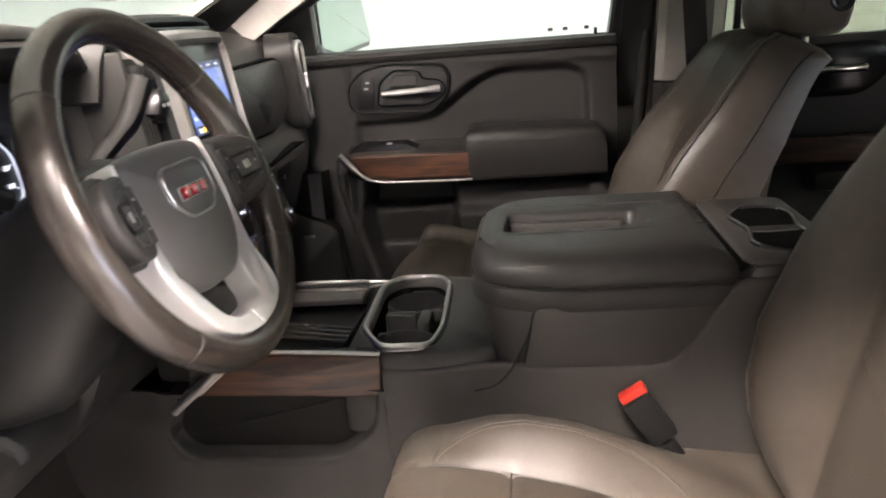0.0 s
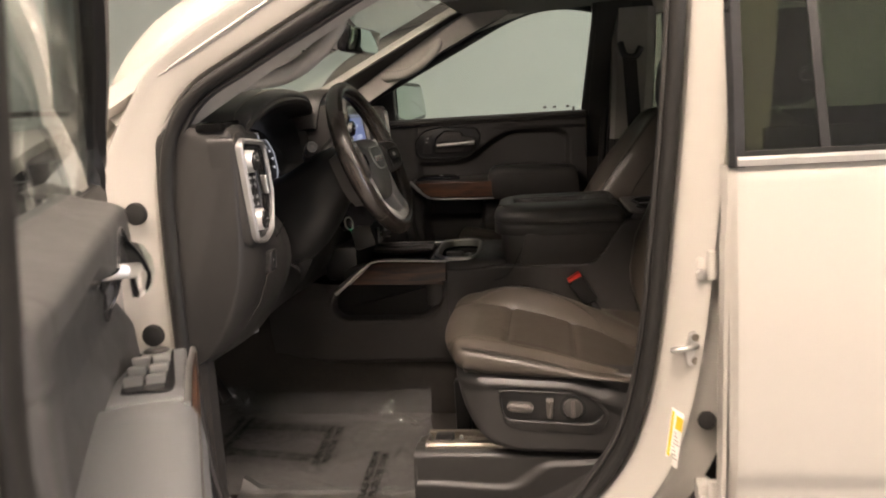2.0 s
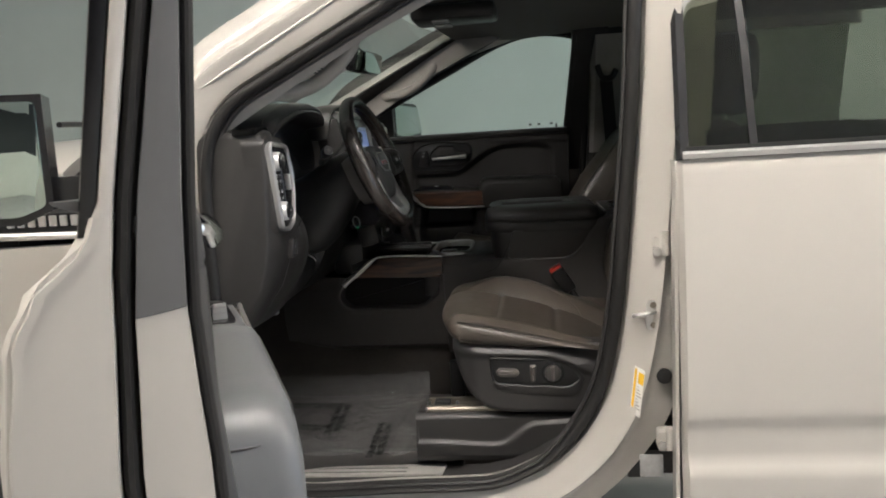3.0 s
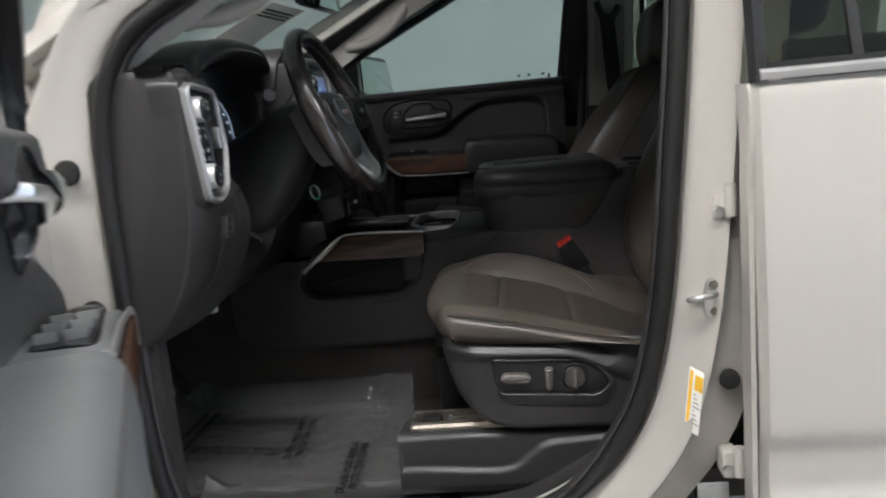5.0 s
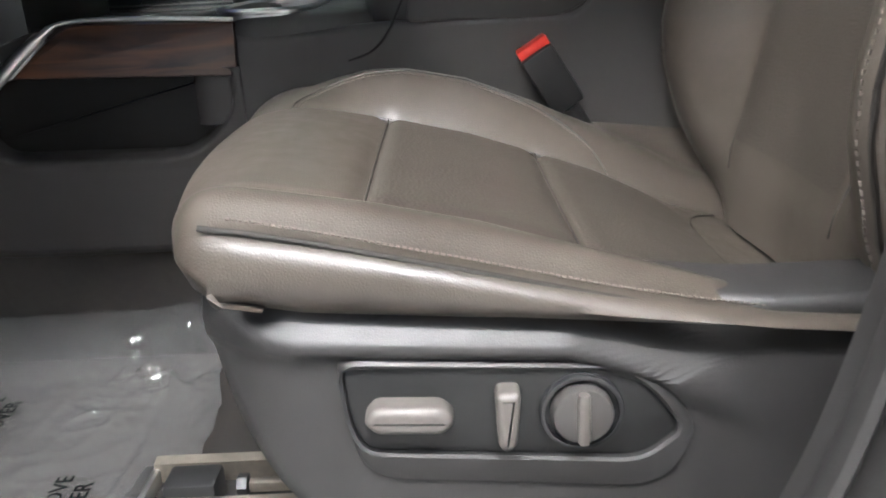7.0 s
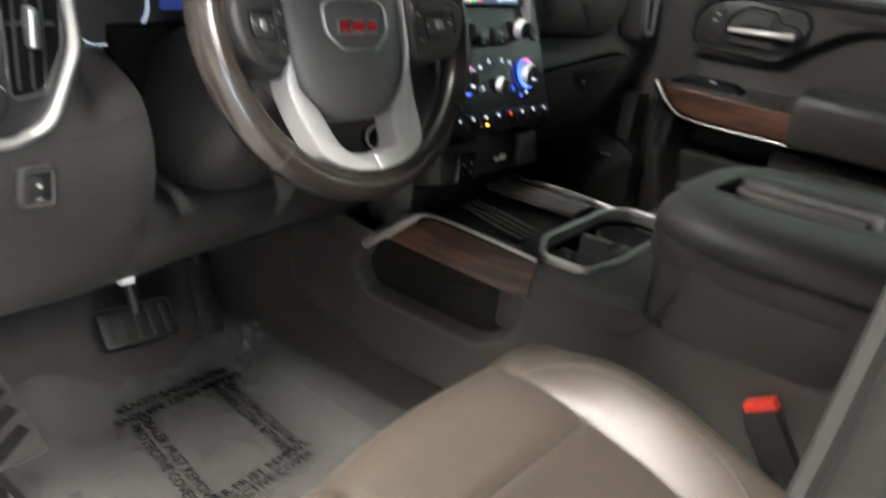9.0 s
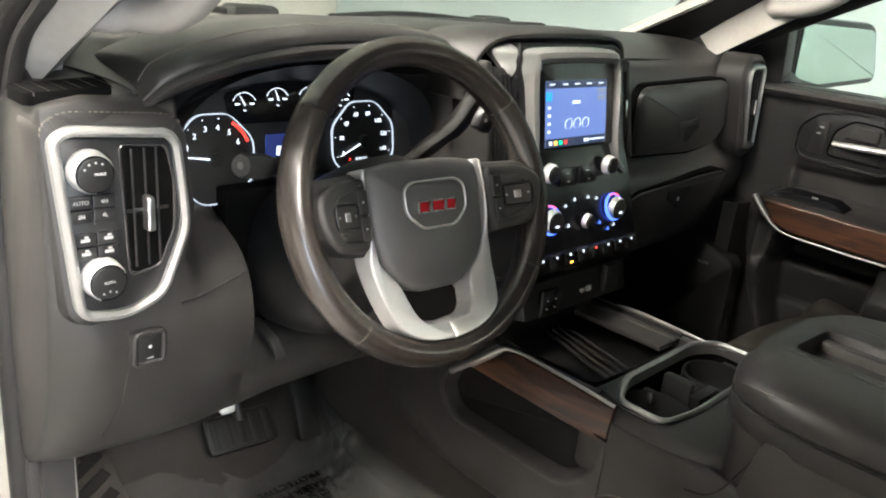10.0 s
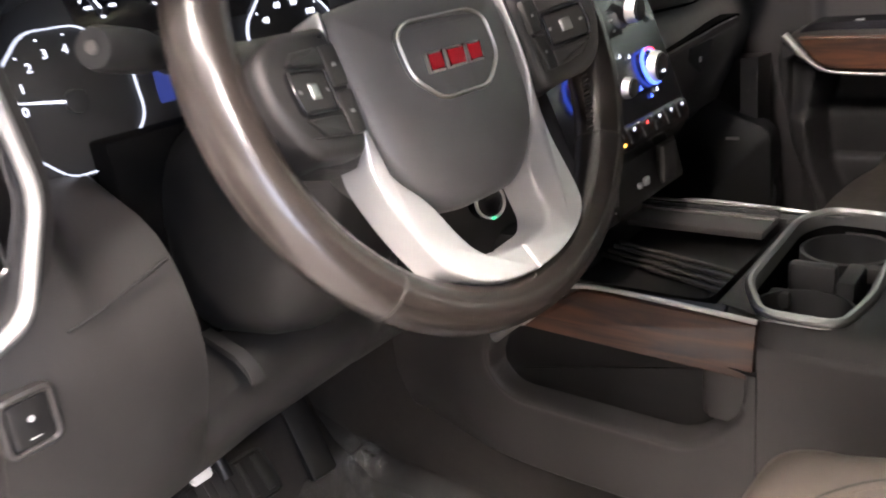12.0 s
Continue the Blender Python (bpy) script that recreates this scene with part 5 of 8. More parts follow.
hub = part("hub", loft([hubring(0.012, -0.055), hubring(0.002, -0.02), hubring(0.0, 0.010), hubring(0.0006, 0.0145), hubring(0.0025, 0.0185), hubring(0.0055, 0.0215), hubring(0.010, 0.0240), hubscale(0.90, 0.0268), hubscale(0.75, 0.0296), hubscale(0.55, 0.0318), hubscale(0.3, 0.0332), hubscale(0.05, 0.0336)]), M_HUB, sw, "dark grey airbag cover", sharp=60)
FBG = lambda u, v, d: W(u + 0.001, v - 0.006, 0.0312 + d)
BAD = rounded([(-0.045, 0.022), (-0.032, 0.030), (0.032, 0.030), (0.045, 0.022), (0.0445, -0.006), (0.024, -0.025), (-0.024, -0.025), (-0.0445, -0.006)], 0.009)
part("badge_ring", ring(BAD, FBG, 0.0030, -0.006, 0.0040, 0.0012), M_CHROME, hub, "chrome badge outline")
part("badge_field", slab(inset2(BAD, 0.0028), FBG, -0.006, 0.0022, 0.001), M_HUB, hub)
for u0, u1 in ((-0.027, -0.0115), (-0.0090, 0.0095), (0.0120, 0.0270)):
    bar = [(u0 - 0.0008, -0.0065), (u1 - 0.0008, -0.0065), (u1 + 0.0008, 0.0070), (u0 + 0.0008, 0.0070)]
    part("emblem_bar", slab(rounded(bar, 0.001), FBG, -0.001, 0.0042, 0.0006), M_CHROME, hub)
    part("emblem_bar", slab(inset2(rounded(bar, 0.001), 0.0014), FBG, -0.001, 0.0050, 0.0005), M_REDLOGO, hub)
part("airbag_mark", slab(rounded([(-0.010, -0.054), (0.010, -0.054), (0.010, -0.0505), (-0.010, -0.0505)], 0.001), lambda u, v, d: W(u, v, 0.0305 + d), 0, 0.0008, 0.0002), M_PIANO, hub)
for s in (-1, 1):
    # arm to the rim, with its switch cluster
    part("side_spoke", loft([[W(s * a, b, c) for a, b, c in ((u, h, 0.000), (u, h - 0.005, 0.010), (u, h - 0.012, 0.014), (u, -g, 0.014), (u, -g - 0.006, 0.006), (u, -g - 0.006, -0.02), (u, h, -0.02))] for u, h, g in ((0.068, 0.042, 0.044), (0.09, 0.040, 0.044), (0.130, 0.037, 0.036), (0.152, 0.036, 0.024), (0.166, 0.040, 0.020))]), M_PLASTIC, sw)
    PODW = rounded([(s * 0.0870, 0.034), (s * 0.135, 0.030), (s * 0.158, 0.016), (s * 0.160, -0.004), (s * 0.149, -0.030), (s * 0.136, -0.042), (s * 0.0925, -0.046), (s * 0.0860, -0.030)], [0.008, 0.012, 0.012, 0.012, 0.010, 0.012, 0.012, 0.01])
    podw = part("switch_pad", pillow(PODW, W, -0.012, 0.030, 0.008), M_PLASTIC, sw, "dark switch pad")
    FIELDW = rounded([(s * 0.0905, 0.021), (s * 0.130, 0.018), (s * 0.143, 0.006), (s * 0.141, -0.018), (s * 0.128, -0.031), (s * 0.0915, -0.034)], 0.006)
    part("switch_field", slab(FIELDW, W, 0.02, 0.0306, 0.0006), M_INK, podw)
    for key, mark in (([(0.0908, 0.0205), (0.1030, 0.0200), (0.1030, -0.0045), (0.0908, -0.0045)], (0.0968, 0.008)), ([(0.0908, -0.0070), (0.1030, -0.0070), (0.1030, -0.0332), (0.0920, -0.0335)], (0.0968, -0.020)),
                      ([(0.1045, 0.0200), (0.1290, 0.0176), (0.1385, 0.0092), (0.1045, 0.0092)], (0.1180, 0.0138)), ([(0.1045, -0.0200), (0.1385, -0.0200), (0.1275, -0.0306), (0.1045, -0.0328)], (0.1180, -0.0255))):
        bt = part("thumb_button", pillow(rounded([(s * u, v) for u, v in key][::s], 0.0018), W, 0.025, 0.0338, 0.0014, 3), M_PAD, podw)
        part("mark", slab([(s * mark[0] - 0.0018, mark[1] - 0.0010), (s * mark[0] + 0.0018, mark[1] - 0.0010), (s * mark[0] + 0.0010, mark[1] + 0.0012), (s * mark[0] - 0.0010, mark[1] + 0.0012)], W, 0.0330, 0.0342, 0.0002), M_PRINT, bt)
    ROCK = rounded([(s * u, v) for u, v in ((0.1050, 0.0075), (0.1405, 0.0075), (0.1420, -0.0050), (0.1395, -0.0182), (0.1050, -0.0182))][::s], 0.004)
    rk = part("rocker_frame", ring(ROCK, W, 0.0016, 0.026, 0.0350, 0.0006), M_GLOSS, podw, "gloss black rocker frame")
    part("rocker", pillow(inset2(ROCK, 0.0018), W, 0.025, 0.0340, 0.0012, 3), M_PAD, rk)
    part("roller", pillow(rounded([(s * 0.1225 - 0.0045, -0.0100), (s * 0.1225 + 0.0045, -0.0100), (s * 0.1225 + 0.0045, -0.0005), (s * 0.1225 - 0.0045, -0.0005)], 0.0012), W, 0.025, 0.0362, 0.0016, 3), M_CHROME, rk, "silver thumb roller")
    for mu in (0.1095, 0.1355):
        part("mark", slab([(s * mu - 0.0014, -0.0062), (s * mu + 0.0014, -0.0062), (s * mu + 0.0014, -0.0040), (s * mu - 0.0014, -0.0040)], W, 0.0336, 0.0344, 0.0002), M_PRINT, rk)
    # silver spoke: a thin strip beside the hub that widens below the pad and meets its twin at the foot
    SPK = [(0.0865, 0.041), (0.0805, 0.044), (0.0848, 0.018), (0.0812, -0.040), (0.0725, -0.064), (0.0500, -0.0880), (0.0440, -0.112), (0.0405, -0.124), (0.0310, -0.1335), (0.0, -0.1360), (0.0, -0.1560), (0.030, -0.1535), (0.055, -0.1450), (0.0735, -0.1320), (0.0815, -0.105), (0.0885, -0.058), (0.0868, -0.040), (0.0885, 0.018)]
    spk = refit(rounded([(s * u, v) for u, v in SPK], [0.002, 0.002, 0.02, 0.02, 0.01, 0.02, 0.02, 0.012, 0.012, 0.0005, 0.0005, 0.02, 0.02, 0.02, 0.02, 0.01, 0.01, 0.02], 4), 150)
    part("lower_spoke", loft([[W(u, v, c + 0.006 * smooth(-0.06, -0.02, v)) for u, v in inset2(spk, e)] for e, c in ((0.0, -0.012), (0.0, 0.0125), (0.0005, 0.0150), (0.0014, 0.0166), (0.0024, 0.0172))]), M_SILVER, sw, "silver lower spoke")

col = thing("steering_column", (-0.40, 0.752, 1.33), "black steering column cover with stalks", "steering column")
part("shroud", loft([[Vector((x, 0.752 + w * math.copysign(abs(math.cos(a)) ** 0.8, math.cos(a)), z + h * math.copysign(abs(math.sin(a)) ** 0.8, math.sin(a)))) for a in (2 * math.pi * k / 36 for k in range(36))] for x, z, w, h in ((-0.300, 1.380, 0.042, 0.045), (-0.325, 1.368, 0.058, 0.062), (-0.355, 1.342, 0.071, 0.090), (-0.39, 1.312, 0.077, 0.108), (-0.425, 1.286, 0.079, 0.114), (-0.47, 1.266, 0.078, 0.108), (-0.56, 1.245, 0.075, 0.10))]), M_DARK, col, "rounded plastic column cover")
part("adjuster_lever", loft([[Vector((x, y + dy, z + dz)) for dy, dz in ((-0.007, -0.003), (-0.006, 0.003), (0.006, 0.003), (0.008, -0.003))] for x, y, z in ((-0.50, 0.672, 1.180), (-0.452, 0.668, 1.172), (-0.436, 0.667, 1.163), (-0.432, 0.667, 1.154))]), M_DARK, col, "column adjuster lever")
# black box fills the recess as the shade of the gap round the column
part("column_shade", box((-0.545, 0.755, 1.245), (0.03, 0.222, 0.22), 0.004), M_SHADE_INK, col, "black box standing in for the shade round the column")
stk = part("indicator_stalk", tube([(-0.400, 0.680, 1.410), (-0.385, 0.640, 1.420), (-0.368, 0.598, 1.430)], 0.0095), M_DARK, col, "black indicator stalk")
part("stalk_ring", tube([(-0.379, 0.625, 1.4235), (-0.376, 0.617, 1.4255)], 0.0120, seg=14), M_PLASTIC, stk)
part("stalk_end", tube([(-0.371, 0.606, 1.428), (-0.366, 0.594, 1.431), (-0.352, 0.562, 1.4375), (-0.349, 0.556, 1.439)], 0.0132, seg=18, taper=[0.8, 1, 1, 0.85]), M_DARK, stk)
part("mark", cyl((-0.3485, 0.5555, 1.4392), (0.4, -0.9, 0.15), 0.0040, 0.0008, 12), M_RIBD, stk)
for k in range(3):
    part("mark", box((-0.378 + 0.004 * k, 0.632 - 0.010 * k, 1.4345), (0.004, 0.003, 0.001)), M_PRINT, stk)
sh = part("gear_lever", tube(spline([(-0.43, 0.842, 1.385), (-0.405, 0.868, 1.420), (-0.380, 0.895, 1.455), (-0.364, 0.914, 1.500)], 14), 0.0150, taper=[0.8] * 4 + [0.95] * 4 + [1.15] * 6, squash=0.8), M_LEVER_SHADE, col, "black column gear lever")
part("lever_head", box((-0.352, 0.915, 1.468), (0.022, 0.030, 0.034), 0.007, Euler((radians(-25), 0, 0)).to_matrix()), M_PIANO, sh)
for k in (-1, 1):
    part("mark", box((-0.3405, 0.915 + 0.006 * k, 1.468), (0.001, 0.004, 0.004)), M_PRINT, sh)
kb = part("kick_cover", slab(rounded([(-0.72, 0.70), (-0.400, 0.80), (-0.405, 1.055), (-0.42, 1.072), (-0.72, 1.20)], 0.012), lambda u, v, d: (u, 1.885 - d, v), -0.05, 0.0, 0.006), M_DARK, dash, "black cover beside the footwell")
part("cover_label", box((-0.478, 1.8835, 1.048), (0.026, 0.002, 0.006)), M_GREY, kb)

# ---- centre console ----
con = thing("centre_console", (0.0, 1.18, 0.66), "dark grey centre console with wood trim and padded lid", "centre console")
CY = 1.18


def console_ring(x, half, top, foot, low=0.66, bulge=0.0):
    """A section of the console across the cab."""
    return [Vector((x, CY + s * w, z)) for s, w, z in ((-1, 0.55 * foot, low), (-1, 0.62 * foot, low + 0.12), (-1, half - 0.012 + bulge, lerp(low, top, 0.60)), (-1, half, top - 0.02), (-1, half - 0.012, top - 0.004), (-1, half - 0.03, top),
                                                       (1, half - 0.03, top), (1, half - 0.012, top - 0.004), (1, half, top - 0.02), (1, half - 0.012 + bulge, lerp(low, top, 0.60)), (1, 0.62 * foot, low + 0.12), (1, 0.55 * foot, low))]


part("front_body", loft([console_ring(x, h, t, f) for x, h, t, f in ((-0.62, 0.110, 0.94, 0.16), (-0.52, 0.122, 1.00, 0.16), (-0.46, 0.130, 1.050, 0.16), (-0.40, 0.134, 1.058, 0.16), (-0.30, 0.134, 1.060, 0.16), (-0.195, 0.134, 1.060, 0.16), (-0.19, 0.134, 1.012, 0.16), (-0.06, 0.14, 1.012, 0.16), (-0.055, 0.14, 1.070, 0.16), (0.0, 0.140, 1.07, 0.16), (0.03, 0.130, 1.06, 0.16))]), M_PLASTIC, con)
part("foot_carpet", loft([[Vector((x, CY + s * w, z)) for s, w, z in ((-1, 0.105, 0.655), (-1, 0.108, 0.76), (-1, w0, top), (1, w0, top), (1, 0.108, 0.76), (1, 0.105, 0.655))] for x, top, w0 in ((-1.02, 1.06, 0.085), (-0.66, 1.0, 0.088), (-0.60, 0.90, 0.098), (-0.5, 0.86, 0.112), (0.0, 0.86, 0.112), (0.45, 0.86, 0.112))]), M_CARPET, con, "black carpet round the console foot")
# side skins stand up to the rim along the tray
def flank(u, v, s):
    """The outer cover, one smooth sheet from the cup holder back along the bin."""
    x = lerp(-0.1425, 0.40, u)
    out = 0.1655 + 0.007 * smooth(-0.14, -0.01, x) + 0.0225 * smooth(-0.03, 0.10, x)
    top = 1.074 + 0.009 * smooth(-0.10, 0.05, x) + 0.11 * smooth(0.232, 0.335, x)
    k = min(v / 0.85, 1)
    z = lerp(0.80, top, k)
    roll = max(0, (v - 0.85) / 0.15)
    inset = 0.028 * (1 - smooth(0.70, 0.98, z)) + 0.010 * (1 - math.cos(roll * math.pi / 2)) + 0.030 * (1 - smooth(0.70, 0.93, z)) * (1 - smooth(-0.13, 0.05, x))
    return (x, CY + s * (out - inset), z + 0.009 * math.sin(roll * math.pi / 2))


for s in (-1, 1):
    part("side_cover", sheet(lambda u, v: flank(u, v, s), 50, 40, (0, -s * 0.012, -0.004)), M_CONS, con, "smooth side cover")
    part("side_skin", loft([[Vector((x, CY + s * (h + dy), z)) for dy, z in ((0.0, 1.046), (0.003, 1.060), (0.0, t - 0.014), (-0.006, t - 0.003), (-0.014, t), (-0.020, t - 0.004), (-0.022, t - 0.035), (-0.01, 1.046))] for x, h, t in ((-0.43, 0.146, 1.085), (-0.36, 0.150, 1.104), (-0.25, 0.153, 1.103), (-0.18, 0.155, 1.106))]), M_CONS, con)
# rear body with the bin
PLAN = rounded([(0.002, CY - 0.125), (0.022, CY - 0.168), (0.085, CY - 0.190), (0.33, CY - 0.190), (0.478, CY - 0.178), (0.478, CY + 0.178), (0.33, CY + 0.190), (0.085, CY + 0.190), (0.022, CY + 0.168), (0.002, CY + 0.125)], [0.05, 0.04, 0.06, 0.05, 0.03, 0.03, 0.05, 0.06, 0.04, 0.05], 6)
part("bin_body", loft([[(x + (0.012 * (1.18 - z) if x < 0.1 else 0), CY + (y - CY) * k, z + (0.032 * smooth(0.325, 0.34, x) if z > 1.17 else 0)) for x, y in inset2(PLAN, e)] for z, k, e in ((0.68, 0.84, 0), (0.90, 0.975, 0), (1.06, 1.0, 0), (1.172, 1.0, 0.0), (1.180, 1.0, 0.004), (1.182, 1.0, 0.012))]), M_CONS, con)
# recessed cheek with its crease
for s in (-1, 1):
    part("cheek", slab(rounded([(0.052, 1.090), (0.235, 1.088), (0.285, 1.135), (0.318, 1.178), (0.070, 1.172)], [0.01, 0.03, 0.03, 0.01, 0.01]), lambda u, v, d: (u, CY + s * (0.190 + d), v), -0.01, 0.003, 0.002), M_CONS, con)
    part("seam", tube(spline([(x, CY + s * (o + 0.0004), z) for x, o, z in ((0.075, 0.1895, 1.165), (0.050, 0.1890, 1.115), (0.034, 0.1870, 1.084), (0.012, 0.1785, 1.060), (-0.016, 0.1735, 1.050))], 20), 0.0013, seg=6), M_INK, con)


LID = rounded([(-0.016, CY - 0.110), (0.012, CY - 0.166), (0.085, CY - 0.195), (0.326, CY - 0.194), (0.326, CY + 0.194), (0.085, CY + 0.195), (0.012, CY + 0.166), (-0.016, CY + 0.110)], [0.08, 0.05, 0.07, 0.012, 0.012, 0.07, 0.05, 0.08], 6)
TRAY = rounded([(0.030, CY - 0.048), (0.200, CY - 0.048), (0.238, CY - 0.025), (0.225, CY + 0.048), (0.034, CY + 0.048)], 0.012, 8)


lo, ti = refit(LID, 72), refit(TRAY, 72)
mix = lambda k: [tuple(np.array(a) * (1 - k) + np.array(b) * k) for a, b in zip(lo, ti)]
rows = [(inset2(lo, 0.010), 1.164), (inset2(lo, 0.0015), 1.166), (inset2(lo, 0.0005), 1.170), (inset2(lo, 0.0005), 1.192), (inset2(lo, 0.0030), 1.1955), (inset2(lo, 0.0010), 1.199), (lo, 1.205), (inset2(lo, 0.001), 1.214), (inset2(lo, 0.005), 1.223), (inset2(lo, 0.012), 1.2305), (inset2(lo, 0.024), 1.236), (mix(0.30), 1.240), (mix(0.6), 1.241), (mix(0.88), 1.240), (mix(0.97), 1.238), (mix(1.0), 1.234), (inset2(ti, 0.004), 1.216)]
lidbm = loft([[(x, y, z) for x, y in p] for p, z in rows])
lid = part("lid", lidbm, M_PAD, con, "padded black lid with a sunk tray")
part("tray_floor", slab(inset2(ti, 0.003), lambda u, v, d: (u, v, 1.2135 + d), 0, 0.002, 0.001), M_PIANO, lid)
part("tray_lip", slab(rounded([(0.036, CY + 0.022), (0.205, CY + 0.022), (0.205, CY + 0.043), (0.036, CY + 0.043)], 0.004), lambda u, v, d: (u, v, 1.2135 + d), 0, 0.016, 0.004), M_RIBD, lid, "ribbed grip in the lid tray")
for zz, rr in ((1.1955, 0.0016), (1.2015, 0.0011)):
    part("piping", tube([(x, y, zz) for x, y in inset2(lo, 0.0012)], rr, True, 6), M_INK, lid)
for yy in (CY - 0.075, CY + 0.082):
    part("lid_seam", tube(spline([(-0.004, CY + (yy - CY) * 0.85, 1.2335), (0.03, yy, 1.2398), (0.16, yy, 1.2408), (0.22, yy + (0.0 if yy > CY else 0.003), 1.2406), (0.27, yy + (0.0 if yy > CY else 0.022), 1.2400), (0.318, yy + (0.0 if yy > CY else 0.026), 1.237)], 24), 0.0013, seg=6), M_INK, lid)
for k in range(60):
    x = 0.03 + 0.285 * k / 60
    part("stitch", box((x, CY - 0.183, 1.2262), (0.0032, 0.001, 0.001)), M_THREAD, lid)
# rear cups
RT = rounded([(0.338, CY - 0.172), (0.470, CY - 0.165), (0.470, CY + 0.165), (0.338, CY + 0.172)], 0.02)
rc = part("rear_tray", slab(RT, lambda u, v, d: (u, v, 1.2125 + d), 0, 0.006, 0.004), M_CONS, con, "dark rear cup tray")
WELL = rounded([(0.362, CY - 0.105), (0.395, CY - 0.150), (0.438, CY - 0.150), (0.455, CY - 0.105), (0.440, CY - 0.035), (0.455, CY + 0.045), (0.435, CY + 0.092), (0.390, CY + 0.092), (0.362, CY + 0.045), (0.376, CY - 0.035)], 0.022)
# no hollow here: a flat black slab carries the shade of the wells
part("rear_well_shade", slab(WELL, lambda u, v, d: (u, v, 1.2155 + d), 0, 0.0045, 0.0005), M_SHADE_INK, rc, "flat black slab painted as the shade of cup wells")
part("well_rim", ring(inset2(WELL, -0.004), lambda u, v, d: (u, v, 1.2155 + d), 0.006, 0, 0.0085, 0.002), M_PIANO, rc)
for yy in (CY - 0.035,):
    part("well_finger", pillow(rounded([(0.372, yy - 0.012), (0.400, yy - 0.016), (0.445, yy - 0.010), (0.445, yy + 0.012), (0.372, yy + 0.012)], 0.006), lambda u, v, d: (u, v, 1.2155 + d), 0, 0.007, 0.003), M_PLASTIC, rc)

# cup holder with a chrome ring
CR = rounded([(-0.186, 1.10), (-0.150, 1.030), (-0.072, 1.030), (-0.060, 1.10), (-0.066, 1.30), (-0.090, 1.345), (-0.165, 1.350), (-0.192, 1.30)], 0.022)
BLK = rounded([(-0.205, CY - 0.149), (-0.152, CY - 0.1505), (-0.141, CY - 0.163), (-0.020, CY - 0.169), (0.03, CY - 0.150), (0.03, CY + 0.150), (-0.020, CY + 0.178), (-0.205, CY + 0.178)], [0.008, 0.004, 0.006, 0.06, 0.05, 0.05, 0.06, 0.012], 6)
bo, bi = refit(BLK, 72), refit(CR, 72)
bo, bi = [[(x, y) for x, y in q] for q in (bo, bi)]
part("cup_block", loft([[(x, y, z) for x, y in p] for p, z in ((bo, 0.98), (bo, 1.075), (inset2(bo, 0.003), 1.090), (inset2(bo, 0.009), 1.099), (inset2(bo, 0.018), 1.103), (inset2(bi, -0.004), 1.105), (inset2(bi, 0.004), 1.104), (inset2(bi, 0.004), 1.02))], True, False, False), M_CONS, con, "rounded block round the cup holder")
cup = part("cup_holder", ring(CR, lambda u, v, d: (u, v, 1.100 + d), 0.0095, -0.01, 0.011, 0.003), M_CHROME, con, "cup holder in a chrome ring")
# real hollow, but its near-black colour adds the shade inside
part("well", dish(inset2(CR, 0.008), lambda u, v, d: (u, v, 1.100 + d), 0.004, -0.075, 0.01), M_SHADE_INK, cup, "sunk cup wells with their shade put into the colour")
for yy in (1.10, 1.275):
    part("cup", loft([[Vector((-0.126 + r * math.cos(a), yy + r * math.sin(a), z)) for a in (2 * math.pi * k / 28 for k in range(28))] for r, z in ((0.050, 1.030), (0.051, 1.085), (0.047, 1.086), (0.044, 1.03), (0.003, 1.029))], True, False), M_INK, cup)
part("divider", box((-0.140, 1.188, 1.065), (0.05, 0.018, 0.07), 0.006), M_DARK, cup)
part("divider", box((-0.105, 1.205, 1.06), (0.02, 0.06, 0.055), 0.006), M_DARK, cup)
for xx, yy in ((-0.160, 1.14), (-0.092, 1.235)):
    part("cup_finger", box((xx, yy, 1.075), (0.022, 0.016, 0.02), 0.005), M_PLASTIC, cup)

# front tray
tr = part("front_tray", dish(rounded([(-0.44, 1.055), (-0.205, 1.055), (-0.200, 1.32), (-0.44, 1.32)], 0.02), lambda u, v, d: (u, v, 1.100 + d), 0.0, -0.028, 0.008), M_PLASTIC, con, "black rubber-lined tray")
for k in range(4):
    part("tray_rib", tube([(-0.405, 1.185 + 0.016 * k, 1.078), (-0.215, 1.118 + 0.018 * k, 1.082)], 0.0032, seg=8), M_RIB, tr)
part("tray_shutter", box((-0.315, 1.288, 1.098), (0.20, 0.075, 0.010), 0.003), M_RIBD, tr, "sliding tray cover")
part("shutter_edge", box((-0.315, 1.318, 1.105), (0.20, 0.010, 0.010), 0.002), M_PIANO, tr)
for yy, zz in ((1.318, 1.111), (1.296, 1.105)):
    part("shutter_edge", tube([(-0.41, yy, zz), (-0.215, yy, zz)], 0.0018, seg=6), M_RIB, tr)

# wood inlay and pocket of the console's side
PK = rounded([(-0.468, 0.985), (-0.440, 0.950), (-0.215, 0.947), (-0.160, 0.992), (-0.155, 1.046), (-0.44, 1.050)], [0.03, 0.03, 0.025, 0.02, 0.006, 0.03], 5)


